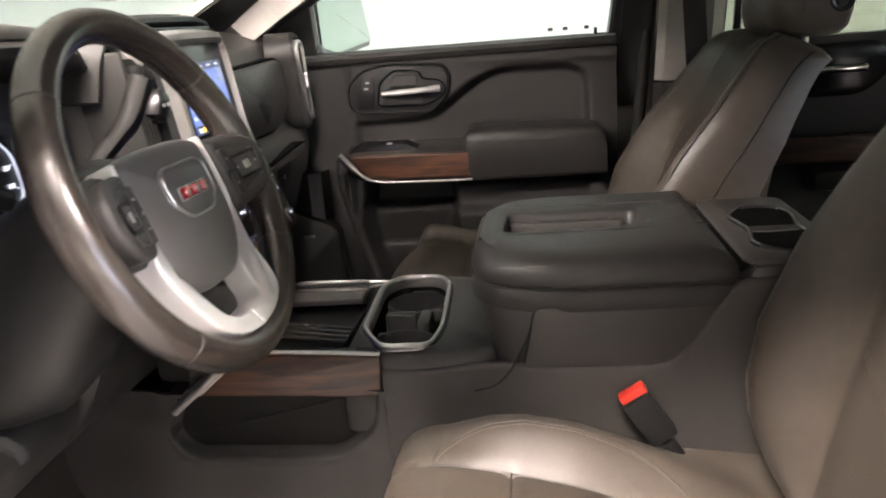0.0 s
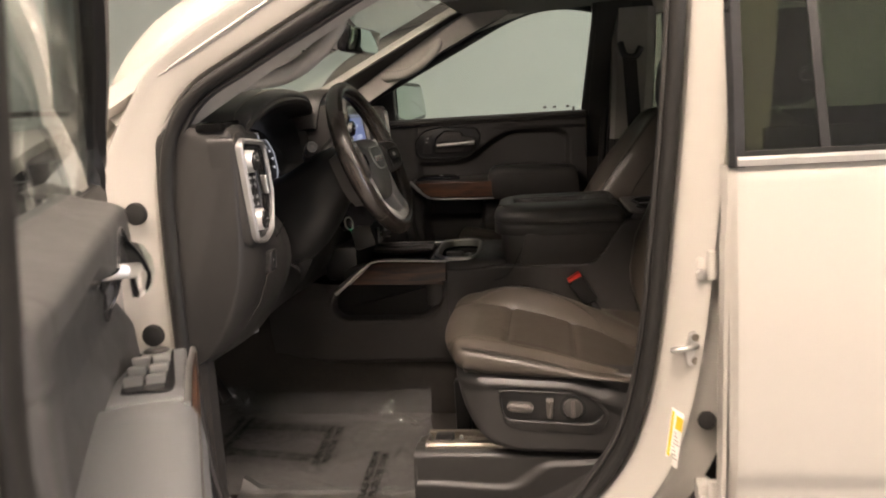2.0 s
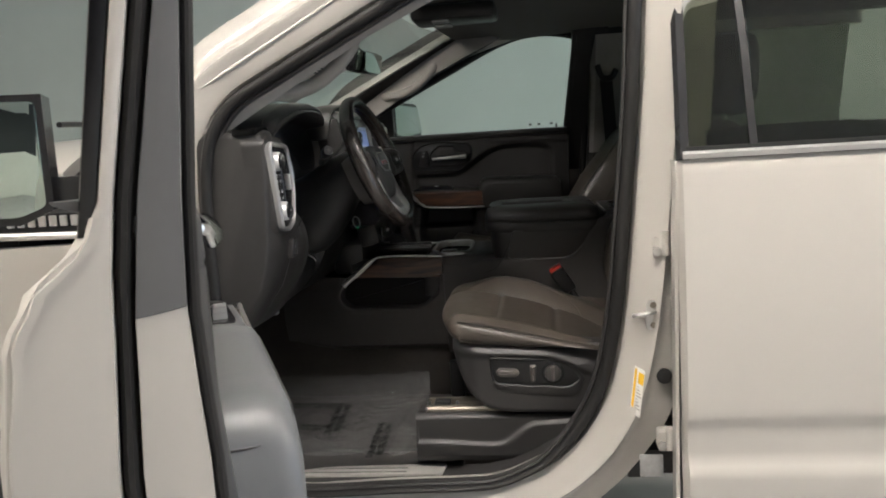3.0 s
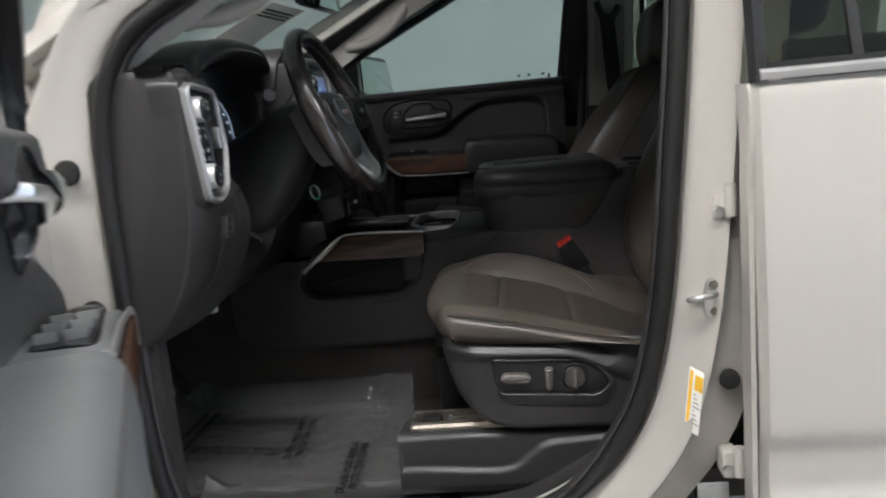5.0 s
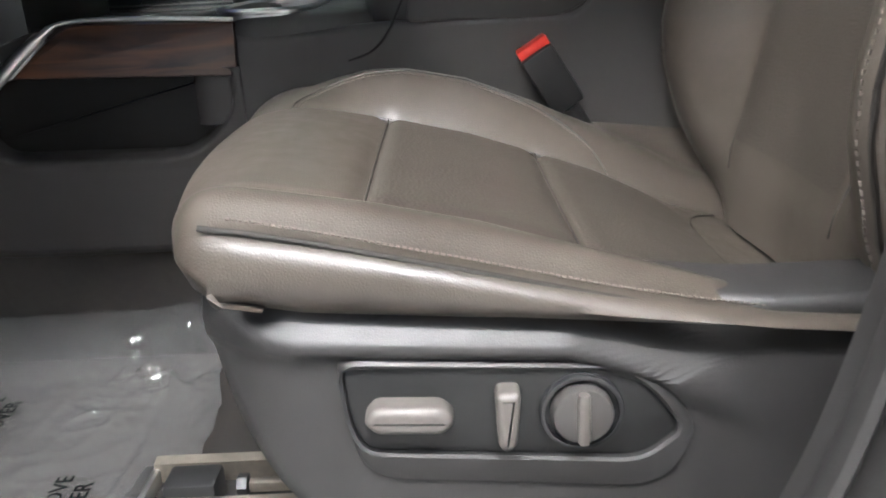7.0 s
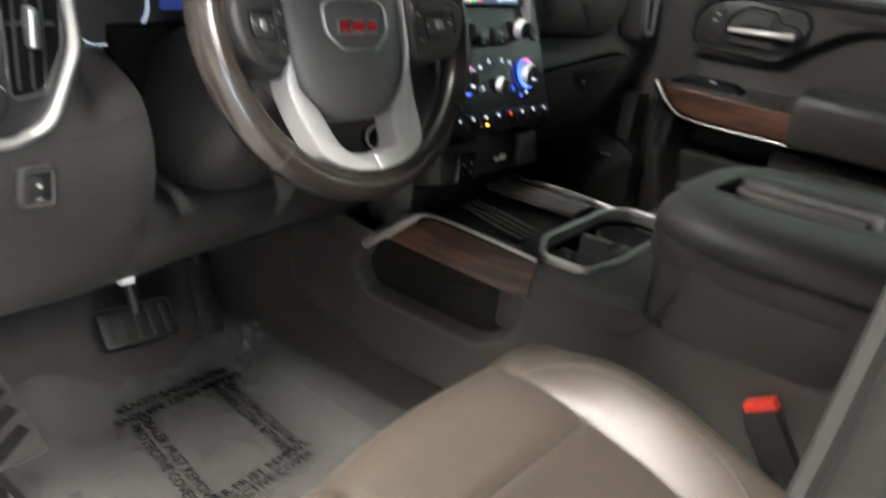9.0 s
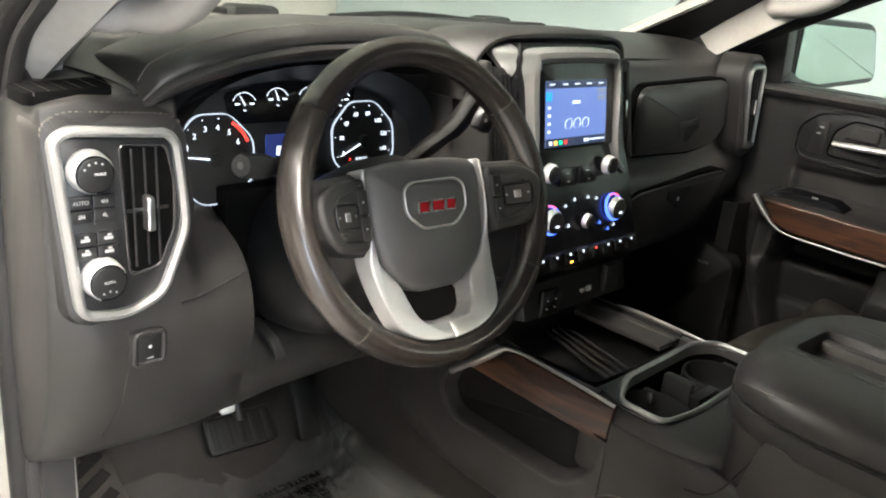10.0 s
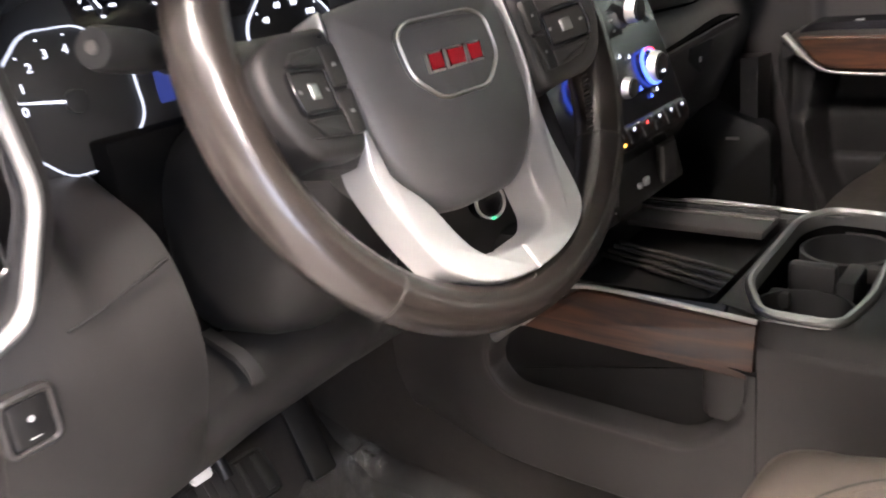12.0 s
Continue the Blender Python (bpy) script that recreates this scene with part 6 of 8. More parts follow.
for s in (-1, 1):
    fs = lambda u, v, d: Vector((u, CY + s * (0.152 + d - 0.25 * max(0, v - 1.085)), v))
    wd = part("wood_inlay", slab(rounded([(-0.412, 1.046), (-0.149 if s < 0 else -0.215, 1.038), (-0.146 if s < 0 else -0.215, 1.098), (-0.335, 1.103), (-0.365, 1.085)], [0.003, 0.003, 0.004, 0.012, 0.02]), fs, -0.01, 0.008, 0.002), M_WOOD, con, "dark brown wood inlay")
    part("inlay_edge", tube(spline([fs(-0.455, 1.022, 0.007), fs(-0.415, 1.055, 0.009), fs(-0.368, 1.092, 0.010), fs(-0.335, 1.107, 0.008), fs(-0.24, 1.106, 0.008), fs(-0.146, 1.101, 0.008)], 30), 0.004, taper=[1.8] * 12 + [1.2] * 3 + [0.7] * 15), M_CHROME, wd, "satin chrome edge")
    part("inlay_corner", slab(rounded([(-0.450, 1.040), (-0.410, 1.046), (-0.362, 1.088), (-0.375, 1.098)], 0.004), fs, -0.01, 0.009, 0.002), M_CHROME, wd)
    def cheek(u, v):
        """The lower front side: one smooth sheet with a pocket let into it behind a raised rim."""
        x, z = lerp(-0.66, -0.1435, u), lerp(0.812, 1.048, v)
        out = 0.1590 + 0.0065 * smooth(-0.19, -0.145, x) - 0.030 * smooth(-0.475, -0.66, x) - 0.012 * smooth(1.0, 1.05, z) * smooth(-0.46, -0.50, x)
        out -= 0.058 * (1 - smooth(0.70, 0.93, z)) + 0.02 * smooth(-0.40, -0.60, x) * (1 - smooth(0.70, 0.95, z))
        d = apart2(x, z, PK)
        out += 0.0045 * math.exp(-((d - 0.006) / 0.007) ** 2) * smooth(1.030, 1.0, z + 0.05 * smooth(-0.20, -0.16, x))
        out -= 0.023 * smooth(0.003, -0.005, d) + 0.010 * smooth(0.828, 0.812, z)
        return (x, CY + s * out, z)

    part("front_cheek", sheet(cheek, 130, 96, (0, -s * 0.008, 0)), M_CONS, con, "console side with a sunk pocket", sharp=60)
    # flat black slab: the shade of a deep pocket put into its colour
    part("pocket_shade", slab(inset2(PK, 0.0055), lambda u, v, d: Vector((u, CY + s * (0.1362 + d), v)), -0.004, 0.003, 0.001), M_LEVER_SHADE, con, "black slab standing in for the shade in the pocket")


# ---- seats ----
def table(pts):
    """A smooth function through (x, value) pairs."""
    def f(x):
        if x <= pts[0][0]:
            return pts[0][1]
        for (a, p), (b, q) in zip(pts, pts[1:]):
            if x <= b:
                return lerp(p, q, (x - a) / (b - a))
        return pts[-1][1]
    return f


PANEL_Z = table([(-0.15, 1.020), (-0.04, 1.019), (0.04, 1.006), (0.11, 0.990), (0.18, 0.967), (0.24, 0.946), (0.32, 0.906), (0.42, 0.868)])
CREST_Z = table([(-0.15, 1.026), (-0.06, 1.030), (-0.02, 1.041), (0.01, 1.047), (0.05, 1.047), (0.115, 1.033), (0.183, 1.006), (0.24, 0.979), (0.295, 0.952), (0.36, 0.92), (0.42, 0.90)])
PIPE_Z = table([(-0.15, 1.018), (-0.06, 1.016), (-0.024, 1.010), (0.017, 1.001), (0.10, 0.981), (0.184, 0.960), (0.227, 0.951), (0.283, 0.941), (0.42, 0.93)])
FOOT_Z = table([(-0.15, 0.980), (-0.06, 0.974), (-0.037, 0.962), (0.0, 0.955), (0.10, 0.947), (0.18, 0.943), (0.26, 0.938), (0.42, 0.92)])
BOLSTER = table([(-0.10, -0.030), (-0.05, -0.004), (0.0, 0.032), (0.05, 0.062), (0.09, 0.076), (0.17, 0.084), (0.28, 0.068), (0.38, 0.042), (0.47, 0.020), (0.56, 0.008)])
SEAM_D, SEAM_C = -0.74, 0.53


def seat(name, y0, y1, dx, mirror, label, rise=0.0, lean=16, bolster=0.0):
    """A bucket seat between y0 (door side) and y1 (console side); bolster: how far the door side bolster stands up."""
    ym, hw = (y0 + y1) / 2, abs(y1 - y0) / 2
    sgn = -1 if mirror else 1  # the door side is at -sgn
    s = thing(name, (dx + 0.15, ym, 0.66), label, "car seat", "front seats")
    Y = lambda w: ym + sgn * w * hw  # w from -1, the door side, to 1

    def top(x, w):
        """Height of the cushion at a place."""
        p = PANEL_Z(x)
        crown = 0.006 * (1 - (w / 0.8) ** 2) * smooth(0.10, -0.04, x) - 0.004 * (1 - (w / 0.8) ** 2) * smooth(0.1, 0.3, x)
        if w > 0:
            z = lerp(p, CREST_Z(x), smooth(SEAM_C - 0.02, 0.80, w) ** 0.8)
            z = lerp(z, FOOT_Z(x) + 0.030, smooth(0.80, 1.02, w) ** 1.7)
        else:
            k = smooth(SEAM_D + 0.03, -1.0, w)
            z = lerp(p, PIPE_Z(x), k) + 0.012 * math.sin(math.pi * min(k, 1)) + bolster * smooth(SEAM_D + 0.10, -0.86, w) * smooth(-1.02, -0.9, w)
        z += max(crown, -0.004)
        # seams pull the leather in
        for e in (SEAM_D, SEAM_C):
            z -= 0.0060 * math.exp(-((w - e) / 0.026) ** 2) * smooth(-0.11, -0.06, x) * smooth(0.36, 0.30, x)
        if SEAM_D < w < SEAM_C:
            for xc in (0.034, 0.180):
                z -= 0.0060 * math.exp(-((x - xc) / 0.0075) ** 2)
        return z

    def nose(w):
        """How far forward the cushion's front reaches."""
        if w > 0.3:
            return -0.117 + 0.062 * ((min(w, 1.05) - 0.3) / 1.3) ** 2.6 + 0.022 * max(0.0, w - 0.86) / 0.14
        return -0.117 + 0.046 * ((0.3 - max(w, -1.0)) / 1.3) ** 2.6 + 0.012 * smooth(-0.93, -1.0, w) * max(0.0, -0.93 - w) / 0.07 * 0.5 + 0.12 * max(0.0, -1.0 - w)

    NX, NA = 90, 9
    cols = np.concatenate((np.linspace(-1, -0.88, 10), np.linspace(-0.86, 1.0, 56)))
    side = [(-0.97, 1.0), (-1.025, 0.80), (-1.045, 0.5), (-1.035, 0.22)]
    far = [(1.02, 0.25), (1.03, 0.6), (1.0, 1.0)]

    def column(w, level):
        xf, rx = nose(w if level is None or w > 0 else -1.06), lerp(0.060, 0.020, smooth(-0.55, -1.0, w))
        line = []
        z_at = lambda x: top(x, w) if level is None else (lerp(PIPE_Z(x), FOOT_Z(x), level) if w < 0 else lerp(top(x, 1.0), FOOT_Z(x), level))
        zt, zb = z_at(xf + rx), FOOT_Z(xf) - 0.004
        mid = min(zt - 0.002, lerp(zb, zt, 0.42))
        line.append(Vector((xf + 0.030 + dx, Y(w * 0.985), zb - 0.004)))
        line.append(Vector((xf + 0.008 + dx, Y(w), zb + 0.002)))
        for k in range(NA):
            a = math.pi / 2 * k / NA
            line.append(Vector((xf + rx * (1 - math.cos(a)) + dx, Y(w), mid + (zt - mid) * math.sin(a))))
        for k in range(NX + 1):
            x = lerp(xf + rx, 0.43, k / NX)
            line.append(Vector((x + dx, Y(w), z_at(x))))
        return line

    order = [column(w, l) for w, l in side] + [column(float(w), None) for w in cols] + [column(w, l) for w, l in far]
    bm = bmesh.new()
    vs = [[bm.verts.new(p) for p in line] for line in order]
    for a, b in zip(vs, vs[1:]):
        for k in range(len(a) - 1):
            bm.faces.new((a[k], a[k + 1], b[k + 1], b[k]))
    bm.faces.new([line[0] for line in vs])
    bm.faces.new([line[-1] for line in vs][::-1])
    bm.faces.new(vs[0][::-1])
    bm.faces.new(vs[-1])
    cu = part("cushion", bm, M_LEATHER, s, "dark leather seat cushion", sharp=60)

    def on(x, w, lift=0.001):
        return Vector((x + dx, Y(w), top(x, w) + lift))

    # perforated fields behind the first cross seam
    for xa, xb in ((0.038, 0.176), (0.184, 0.318)):
        def field(u, v):
            x, w = lerp(xa, xb, u), lerp(SEAM_D + 0.028, SEAM_C - 0.028, v)
            x -= 0.045 * abs(2 * v - 1) ** 6 * smooth(0.6, 1.0, u) * (xb > 0.3)
            return on(x, w, 0.0014)
        part("centre_panel", loft([[field(i / 22, j / 30) for j in range(31)] for i in range(23)], False, False, False), M_PERF, cu, "perforated leather centre panel")
    lines = [[on(lerp(-0.062, 0.33, k / 40), e, 0.0006) for k in range(41)] for e in (SEAM_D, SEAM_C)]
    lines += [[on(xc, lerp(SEAM_D, SEAM_C, k / 24), 0.0006) for k in range(25)] for xc in (0.034, 0.180)]
    lines += [[on(0.318 + 0.05 * abs(lerp(-1, 1, k / 24)) ** 4, lerp(SEAM_D, SEAM_C, k / 24), 0.0006) for k in range(25)]]
    for q in lines:
        part("seam", tube(q, 0.0010, seg=6), M_SEAM, cu)
    # piping along the door side edge
    pipe = [Vector((x + dx, Y(-1.0), PIPE_Z(x) - 0.001)) for x in np.linspace(nose(-1.0) + 0.010, 0.31, 50)]
    part("piping", tube(pipe, 0.0020, seg=8), M_SEAM, cu, "stitched edge piping")
    runs = [[on(lerp(-0.05, 0.30, k / 90), SEAM_D - 0.035, 0.0006) for k in range(91)],
            [Vector((lerp(-0.04, 0.30, k / 90) + dx, Y(-0.975), PIPE_Z(lerp(-0.04, 0.30, k / 90)) + 0.0045)) for k in range(91)]]
    crest = [(-0.062, SEAM_C + 0.02), (-0.050, 0.63), (-0.015, 0.72), (0.05, 0.765), (0.13, 0.77), (0.19, 0.74), (0.235, 0.66), (0.255, SEAM_C + 0.02)]
    cs = spline([(x, w, 0) for x, w in crest], 80)
    part("seam", tube([on(p.x, p.y, 0.0004) for p in cs], 0.0009, seg=6), M_SEAM, cu)
    runs.append([on(p.x + 0.004, p.y - 0.022, 0.0006) for p in cs])
    for q in runs:
        for k in range(0, len(q) - 1):
            part("stitch", tube([q[k], q[k].lerp(q[k + 1], 0.6)], 0.0008, seg=4), M_THREAD, cu)

    # plastic side cover, door side
    ys, o = Y(-1.0), -sgn
    FSd = lambda u, v, d: Vector((u + dx, ys + o * d, v))
    COV = rounded([(-0.074, 0.972), (-0.072, 0.935), (-0.060, 0.880), (-0.036, 0.835), (0.000, 0.800), (0.05, 0.785), (0.44, 0.775), (0.44, 0.952), (0.25, 0.952), (0.08, 0.959), (-0.02, 0.968)], [0.012, 0.03, 0.04, 0.04, 0.03, 0.03, 0.01, 0.01, 0.05, 0.06, 0.03], 6)

    def cover_f(u, v, d):
        """The cover's face: a shoulder on top that rolls over a ridge, and a front that wraps round."""
        ridge = 0.938 - 0.06 * (u + 0.02) if u < 0.16 else 0.927 - 0.36 * (u - 0.16) - 2.2 * max(0, u - 0.20) ** 2
        d += 0.010 * smooth(ridge - 0.016, ridge - 0.001, v) * smooth(0.30, 0.24, u) - 0.024 * min(1.0, max(0.0, (v - ridge) / 0.030)) * smooth(0.30, 0.22, u)
        d -= 0.030 * smooth(0.00, -0.075, u) ** 1.6
        return FSd(u, v, d)

    fine = refit(COV, 120)
    rows = [[cover_f(u, v, -0.06) for u, v in fine], [cover_f(u, v, -0.012) for u, v in fine], [cover_f(u, v, -0.005) for u, v in inset2(fine, 0.003)]]
    mid = (0.12, 0.88)
    for k in np.linspace(0.05, 0.97, 22):
        rows.append([cover_f(lerp(u, mid[0], k), lerp(v, mid[1], k), -0.003) for u, v in inset2(fine, 0.006)])
    cov = part("side_cover", loft(rows), M_PLASTIC, s, "dark plastic seat side cover", sharp=60)
    PAN = rounded([(0.019, 0.922), (0.190, 0.912), (0.211, 0.897), (0.231, 0.868), (0.206, 0.848), (0.030, 0.861), (0.022, 0.882)], [0.010, 0.02, 0.012, 0.008, 0.012, 0.012, 0.02])
    LIP = rounded([(0.014, 0.930), (0.196, 0.918), (0.220, 0.902), (0.244, 0.866), (0.228, 0.832), (0.208, 0.823), (0.040, 0.837), (0.024, 0.850)], [0.012, 0.02, 0.012, 0.012, 0.012, 0.012, 0.02, 0.02])
    po, pi_ = refit(LIP, 72), refit(PAN, 72)
    part("panel_lip", loft([[FSd(u, v, d) for u, v in p] for p, d in ((po, -0.006), (inset2(po, 0.002), 0.000), ([tuple(np.array(a) * 0.5 + np.array(b) * 0.5) for a, b in zip(po, pi_)], 0.0035), (inset2(pi_, -0.002), 0.005), (pi_, 0.0035), (pi_, -0.004))], True, False, False), M_PLASTIC, cov, "raised lip round the seat switches")
    part("switch_panel", slab(inset2(PAN, 0.001), FSd, -0.006, 0.0006, 0.0008), M_DARK, cov, "black seat switch panel")
    part("seat_slider", pillow(rounded([(0.031, 0.889), (0.039, 0.899), (0.081, 0.897), (0.089, 0.887), (0.081, 0.878), (0.039, 0.880)], 0.005), FSd, -0.004, 0.017, 0.006), M_RIB, cov, "grey seat slide switch")
    part("recline_lever", pillow(rounded([(0.113, 0.905), (0.129, 0.905), (0.126, 0.868), (0.119, 0.863), (0.114, 0.868)], 0.005), FSd, -0.004, 0.017, 0.005), M_RIB, cov, "grey recline switch")
    c0 = FSd(0.167, 0.884, 0.000)
    kn = part("lumbar_knob", loft([[c0 + Vector((r * math.cos(a), o * d, r * math.sin(a))) for r, d in ((0.0265, -0.004), (0.0265, 0.004), (0.0255, 0.006), (0.0235, 0.006), (0.0228, 0.003), (0.0222, -0.004))] for a in (2 * math.pi * k / 36 for k in range(36))], True, True), M_PIANO, cov, "round lumbar control")
    part("knob_cap", cyl(c0, (0, o, 0), 0.0195, 0.012, 36, 0.35), M_RIBD, kn)
    part("knob_bar", box(c0 + Vector((0, o * 0.013, 0)), (0.008, 0.008, 0.036), 0.003), M_RIB, kn)
    # inner side cover, seat pan and rails
    part("inner_cover", slab(rounded([(-0.02, 0.94), (0.0, 0.82), (0.40, 0.80), (0.40, 0.90)], 0.03), lambda u, v, d: Vector((u + dx, Y(1.0) - o * d, v)), -0.05, 0.002, 0.006), M_PLASTIC, s)
    part("seat_pan", box((dx + 0.15, ym, 0.836), (0.36, 2 * hw - 0.10, 0.07), 0.02), M_DARK, s)
    for yy in (Y(-0.71), Y(0.80)):
        a0 = dx - (0.150 if yy == Y(-0.71) else 0.085)
        rail = part("slide_rail", box((0.5 * (a0 + dx + 0.39), yy + 0.003, 0.774), (dx + 0.39 - a0, 0.074, 0.008), 0.001), M_DARK, s, "bare metal slide rail with dark slots")
        part("rail_bar", loft([[(x, yy + a, z) for a, z in ((-0.034, 0.775), (-0.034, 0.786), (-0.030, 0.791), (-0.017, 0.793), (-0.014, 0.789), (-0.014, 0.775))] for x in (a0, dx + 0.39)]), M_METAL, rail)
        part("rail_bar", loft([[(x, yy + a, z) for a, z in ((0.024, 0.775), (0.024, 0.795), (0.033, 0.797), (0.037, 0.793), (0.037, 0.775))] for x in (a0 + 0.002, dx + 0.39)]), M_METAL, rail)
        part("rail_core", box((dx + 0.16, yy + 0.004, 0.787), (0.46, 0.009, 0.009), 0.002), M_METAL, rail)
        part("rail_clip", cyl((dx - 0.078, yy + 0.004, 0.787), (1, 0, 0), 0.009, 0.008, 6, 0.2), M_DARK, rail)
        part("rail_cap", box((a0 + 0.003, yy + 0.003, 0.782), (0.006, 0.074, 0.018), 0.002), M_CHROME, rail)
        for xx in (dx - 0.11, dx + 0.36):
            part("rail_foot", box((xx, yy, 0.698), (0.04, 0.03, 0.206), 0.004), M_DARK, s)

    # backrest
    ang = radians(lean)
    ux, uz = math.sin(ang), math.cos(ang)
    HW = table([(-0.10, 0.80), (-0.05, 0.90), (0.02, 0.97), (0.12, 1.0), (0.28, 1.0), (0.36, 0.97), (0.44, 0.88), (0.50, 0.80), (0.56, 0.72)])

    def back(h, w, deep):
        """A point on the backrest: h up the back, w across, deep behind the face."""
        aw = abs(w)
        lead = BOLSTER(h) * smooth(0.50, 0.90, aw)
        f = -lead + 0.030 * smooth(0.93, 1.02, aw) + 0.010 * smooth(0.5, 0.0, aw) - 0.012 * math.sin(math.pi * min(max(h, 0) / 0.45, 1)) * (1 - min(aw, 1))
        f += 0.045 * smooth(0.44, 0.56, h) ** 2 + 0.02 * smooth(0.0, -0.10, h)
        f += 0.004 * math.exp(-((aw - 0.50) / 0.02) ** 2) * smooth(-0.02, 0.03, h) * smooth(0.53, 0.50, h)
        if aw < 0.5:
            f += 0.004 * math.exp(-((h - 0.195 + 0.10 * (0.5 - aw)) / 0.006) ** 2)
        return Vector((0.378 + h * ux + (f + deep) * uz + dx, ym + sgn * w * hw * HW(h), 0.972 + h * uz - (f + deep) * ux))

    rings = []
    THICK = table([(-0.10, 0.15), (0.05, 0.175), (0.2, 0.160), (0.40, 0.110), (0.50, 0.092), (0.56, 0.08)])
    for i in range(50):
        h = -0.085 + 0.62 * i / 49
        e = THICK(h)
        close = 1 - 0.9 * smooth(0.505, 0.540, h) ** 2
        r = [back(h, lerp(-1, 1, j / 60), 0) for j in range(61)]
        r += [back(h, w, d * e) for w, d in ((1.02, 0.25), (1.03, 0.55), (1.0, 0.86), (0.94, 0.98), (0.3, 1.05), (-0.3, 1.05), (-0.94, 0.98), (-1.0, 0.86), (-1.03, 0.55), (-1.02, 0.25))]
        c = sum(r, Vector()) / len(r)
        rings.append([c + (p - c) * close for p in r])
    bk = part("backrest", loft(rings), M_LEATHER, s, "dark leather backrest", sharp=60)
    for ha, hb_, ka, kb in ((0.0, 0.189, 0, 1), (0.201, 0.50, 1, 0)):
        def quilt(i, j):
            w, t = lerp(-0.475, 0.475, j / 16), i / 20
            return back(lerp(ha - 0.10 * (0.5 - abs(w)) * ka, hb_ - 0.10 * (0.5 - abs(w)) * kb, t), w, -0.0015)
        part("back_panel", loft([[quilt(i, j) for j in range(17)] for i in range(21)], False, False, False), M_PERF, bk, "perforated leather back panel")
    for e in (-1, 1):
        part("seam", tube([back(lerp(-0.03, 0.53, k / 30), e * 0.50, -0.0004) for k in range(31)], 0.0010, seg=6), M_SEAM, bk)
        part("piping", tube([back(lerp(-0.06, 0.52, k / 40), e * 0.955, -0.0010) for k in range(41)], 0.0020, seg=6), M_SEAM, bk)
        part("seam", tube([back(lerp(-0.04, 0.51, k / 30), e * 1.028, THICK(lerp(-0.04, 0.51, k / 30)) * lerp(0.30, 0.42, k / 30)) for k in range(31)], 0.0013, seg=6), M_INK, bk)
        for k in range(100):
            p, q = back(-0.05 + 0.56 * k / 100, e * 0.925, -0.0007), back(-0.05 + 0.56 * (k + 0.58) / 100, e * 0.925, -0.0007)
            part("stitch", tube([p, q], 0.0009, seg=4), M_THREAD, bk)
    # headrest on two posts
    hc = back(0.535, 0, 0.045) + Vector((-0.004, 0, 0.004))
    blk = []
    for h, cx, rx, rw in ((0.0, 0.006, 0.030, 0.085), (0.004, 0.003, 0.052, 0.108), (0.016, 0.0, 0.068, 0.122), (0.045, 0.0, 0.075, 0.127), (0.10, 0.004, 0.077, 0.129), (0.150, 0.010, 0.072, 0.127), (0.180, 0.014, 0.060, 0.118), (0.192, 0.016, 0.040, 0.10)):
        blk.append([hc + Vector((cx + rx * math.copysign(abs(math.cos(a)) ** 0.42, math.cos(a)), rw * math.copysign(abs(math.sin(a)) ** 0.42, math.sin(a)), h)) for a in (2 * math.pi * (k + 0.5) / 40 for k in range(40))])
    hr = part("headrest", loft(blk), M_LEATHER, s, "padded leather headrest", sharp=60)
    for e in (-1, 1):
        part("headrest_post", tube([hc + Vector((0.0, e * 0.07, -0.05)), hc + Vector((0.0, e * 0.07, 0.04))], 0.006), M_CHROME, s)
        part("seam", tube([hc + Vector((x, e * y, z)) for x, y, z in ((-0.020, 0.108, 0.003), (-0.022, 0.1285, 0.05), (-0.018, 0.1300, 0.10), (-0.012, 0.1280, 0.15), (-0.004, 0.115, 0.183))], 0.0011, seg=6), M_SEAM, hr)
    hb = hc + Vector((0.040, -0.126, 0.060))
    part("headrest_button", loft([[hb + Vector((r * math.cos(a), -d, r * math.sin(a))) for r, d in ((0.020, -0.004), (0.020, 0.003), (0.017, 0.005), (0.013, 0.004), (0.012, 0.0))] for a in (2 * math.pi * k / 28 for k in range(28))], True, True), M_PIANO, hr, "round headrest button")
    part("button_cap", cyl(hb, (0, -1, 0), 0.0105, 0.006, 24, 0.4), M_DARK, hr)
    s.location.z += rise * U
    return s


seat("driver_seat", 0.505, 0.985, 0.0, False, "dark brown-grey leather driver's seat with perforated centre")
seat("passenger_seat", 1.855, 1.375, -0.11, True, "black leather passenger seat with headrest", 0.03, 24, 0.022)

# seat belt buckle beside the driver's seat
bk_ = thing("seat_belt_buckle", (0.22, 0.975, 0.98), "black seat belt buckle with red release button", "seat belt buckle")
part("body", box((0.212, 0.973, 1.022), (0.040, 0.022, 0.075), 0.005, Euler((radians(6), radians(-32), 0)).to_matrix()), M_DARK, bk_)
part("release_button", box((0.191, 0.9735, 1.057), (0.037, 0.018, 0.014), 0.003, Euler((radians(6), radians(-32), 0)).to_matrix()), M_RED, bk_, "red release button")
part("stalk", tube([(0.232, 0.973, 0.99), (0.255, 0.973, 0.955), (0.275, 0.97, 0.90), (0.29, 0.965, 0.84)], 0.011, squash=1.0), M_DARK, bk_)

# ---- passenger door, shut ----
pd = thing("passenger_door", (0.0, 1.98, 0.66), "black front passenger door trim with wood strip and armrest", "car door")


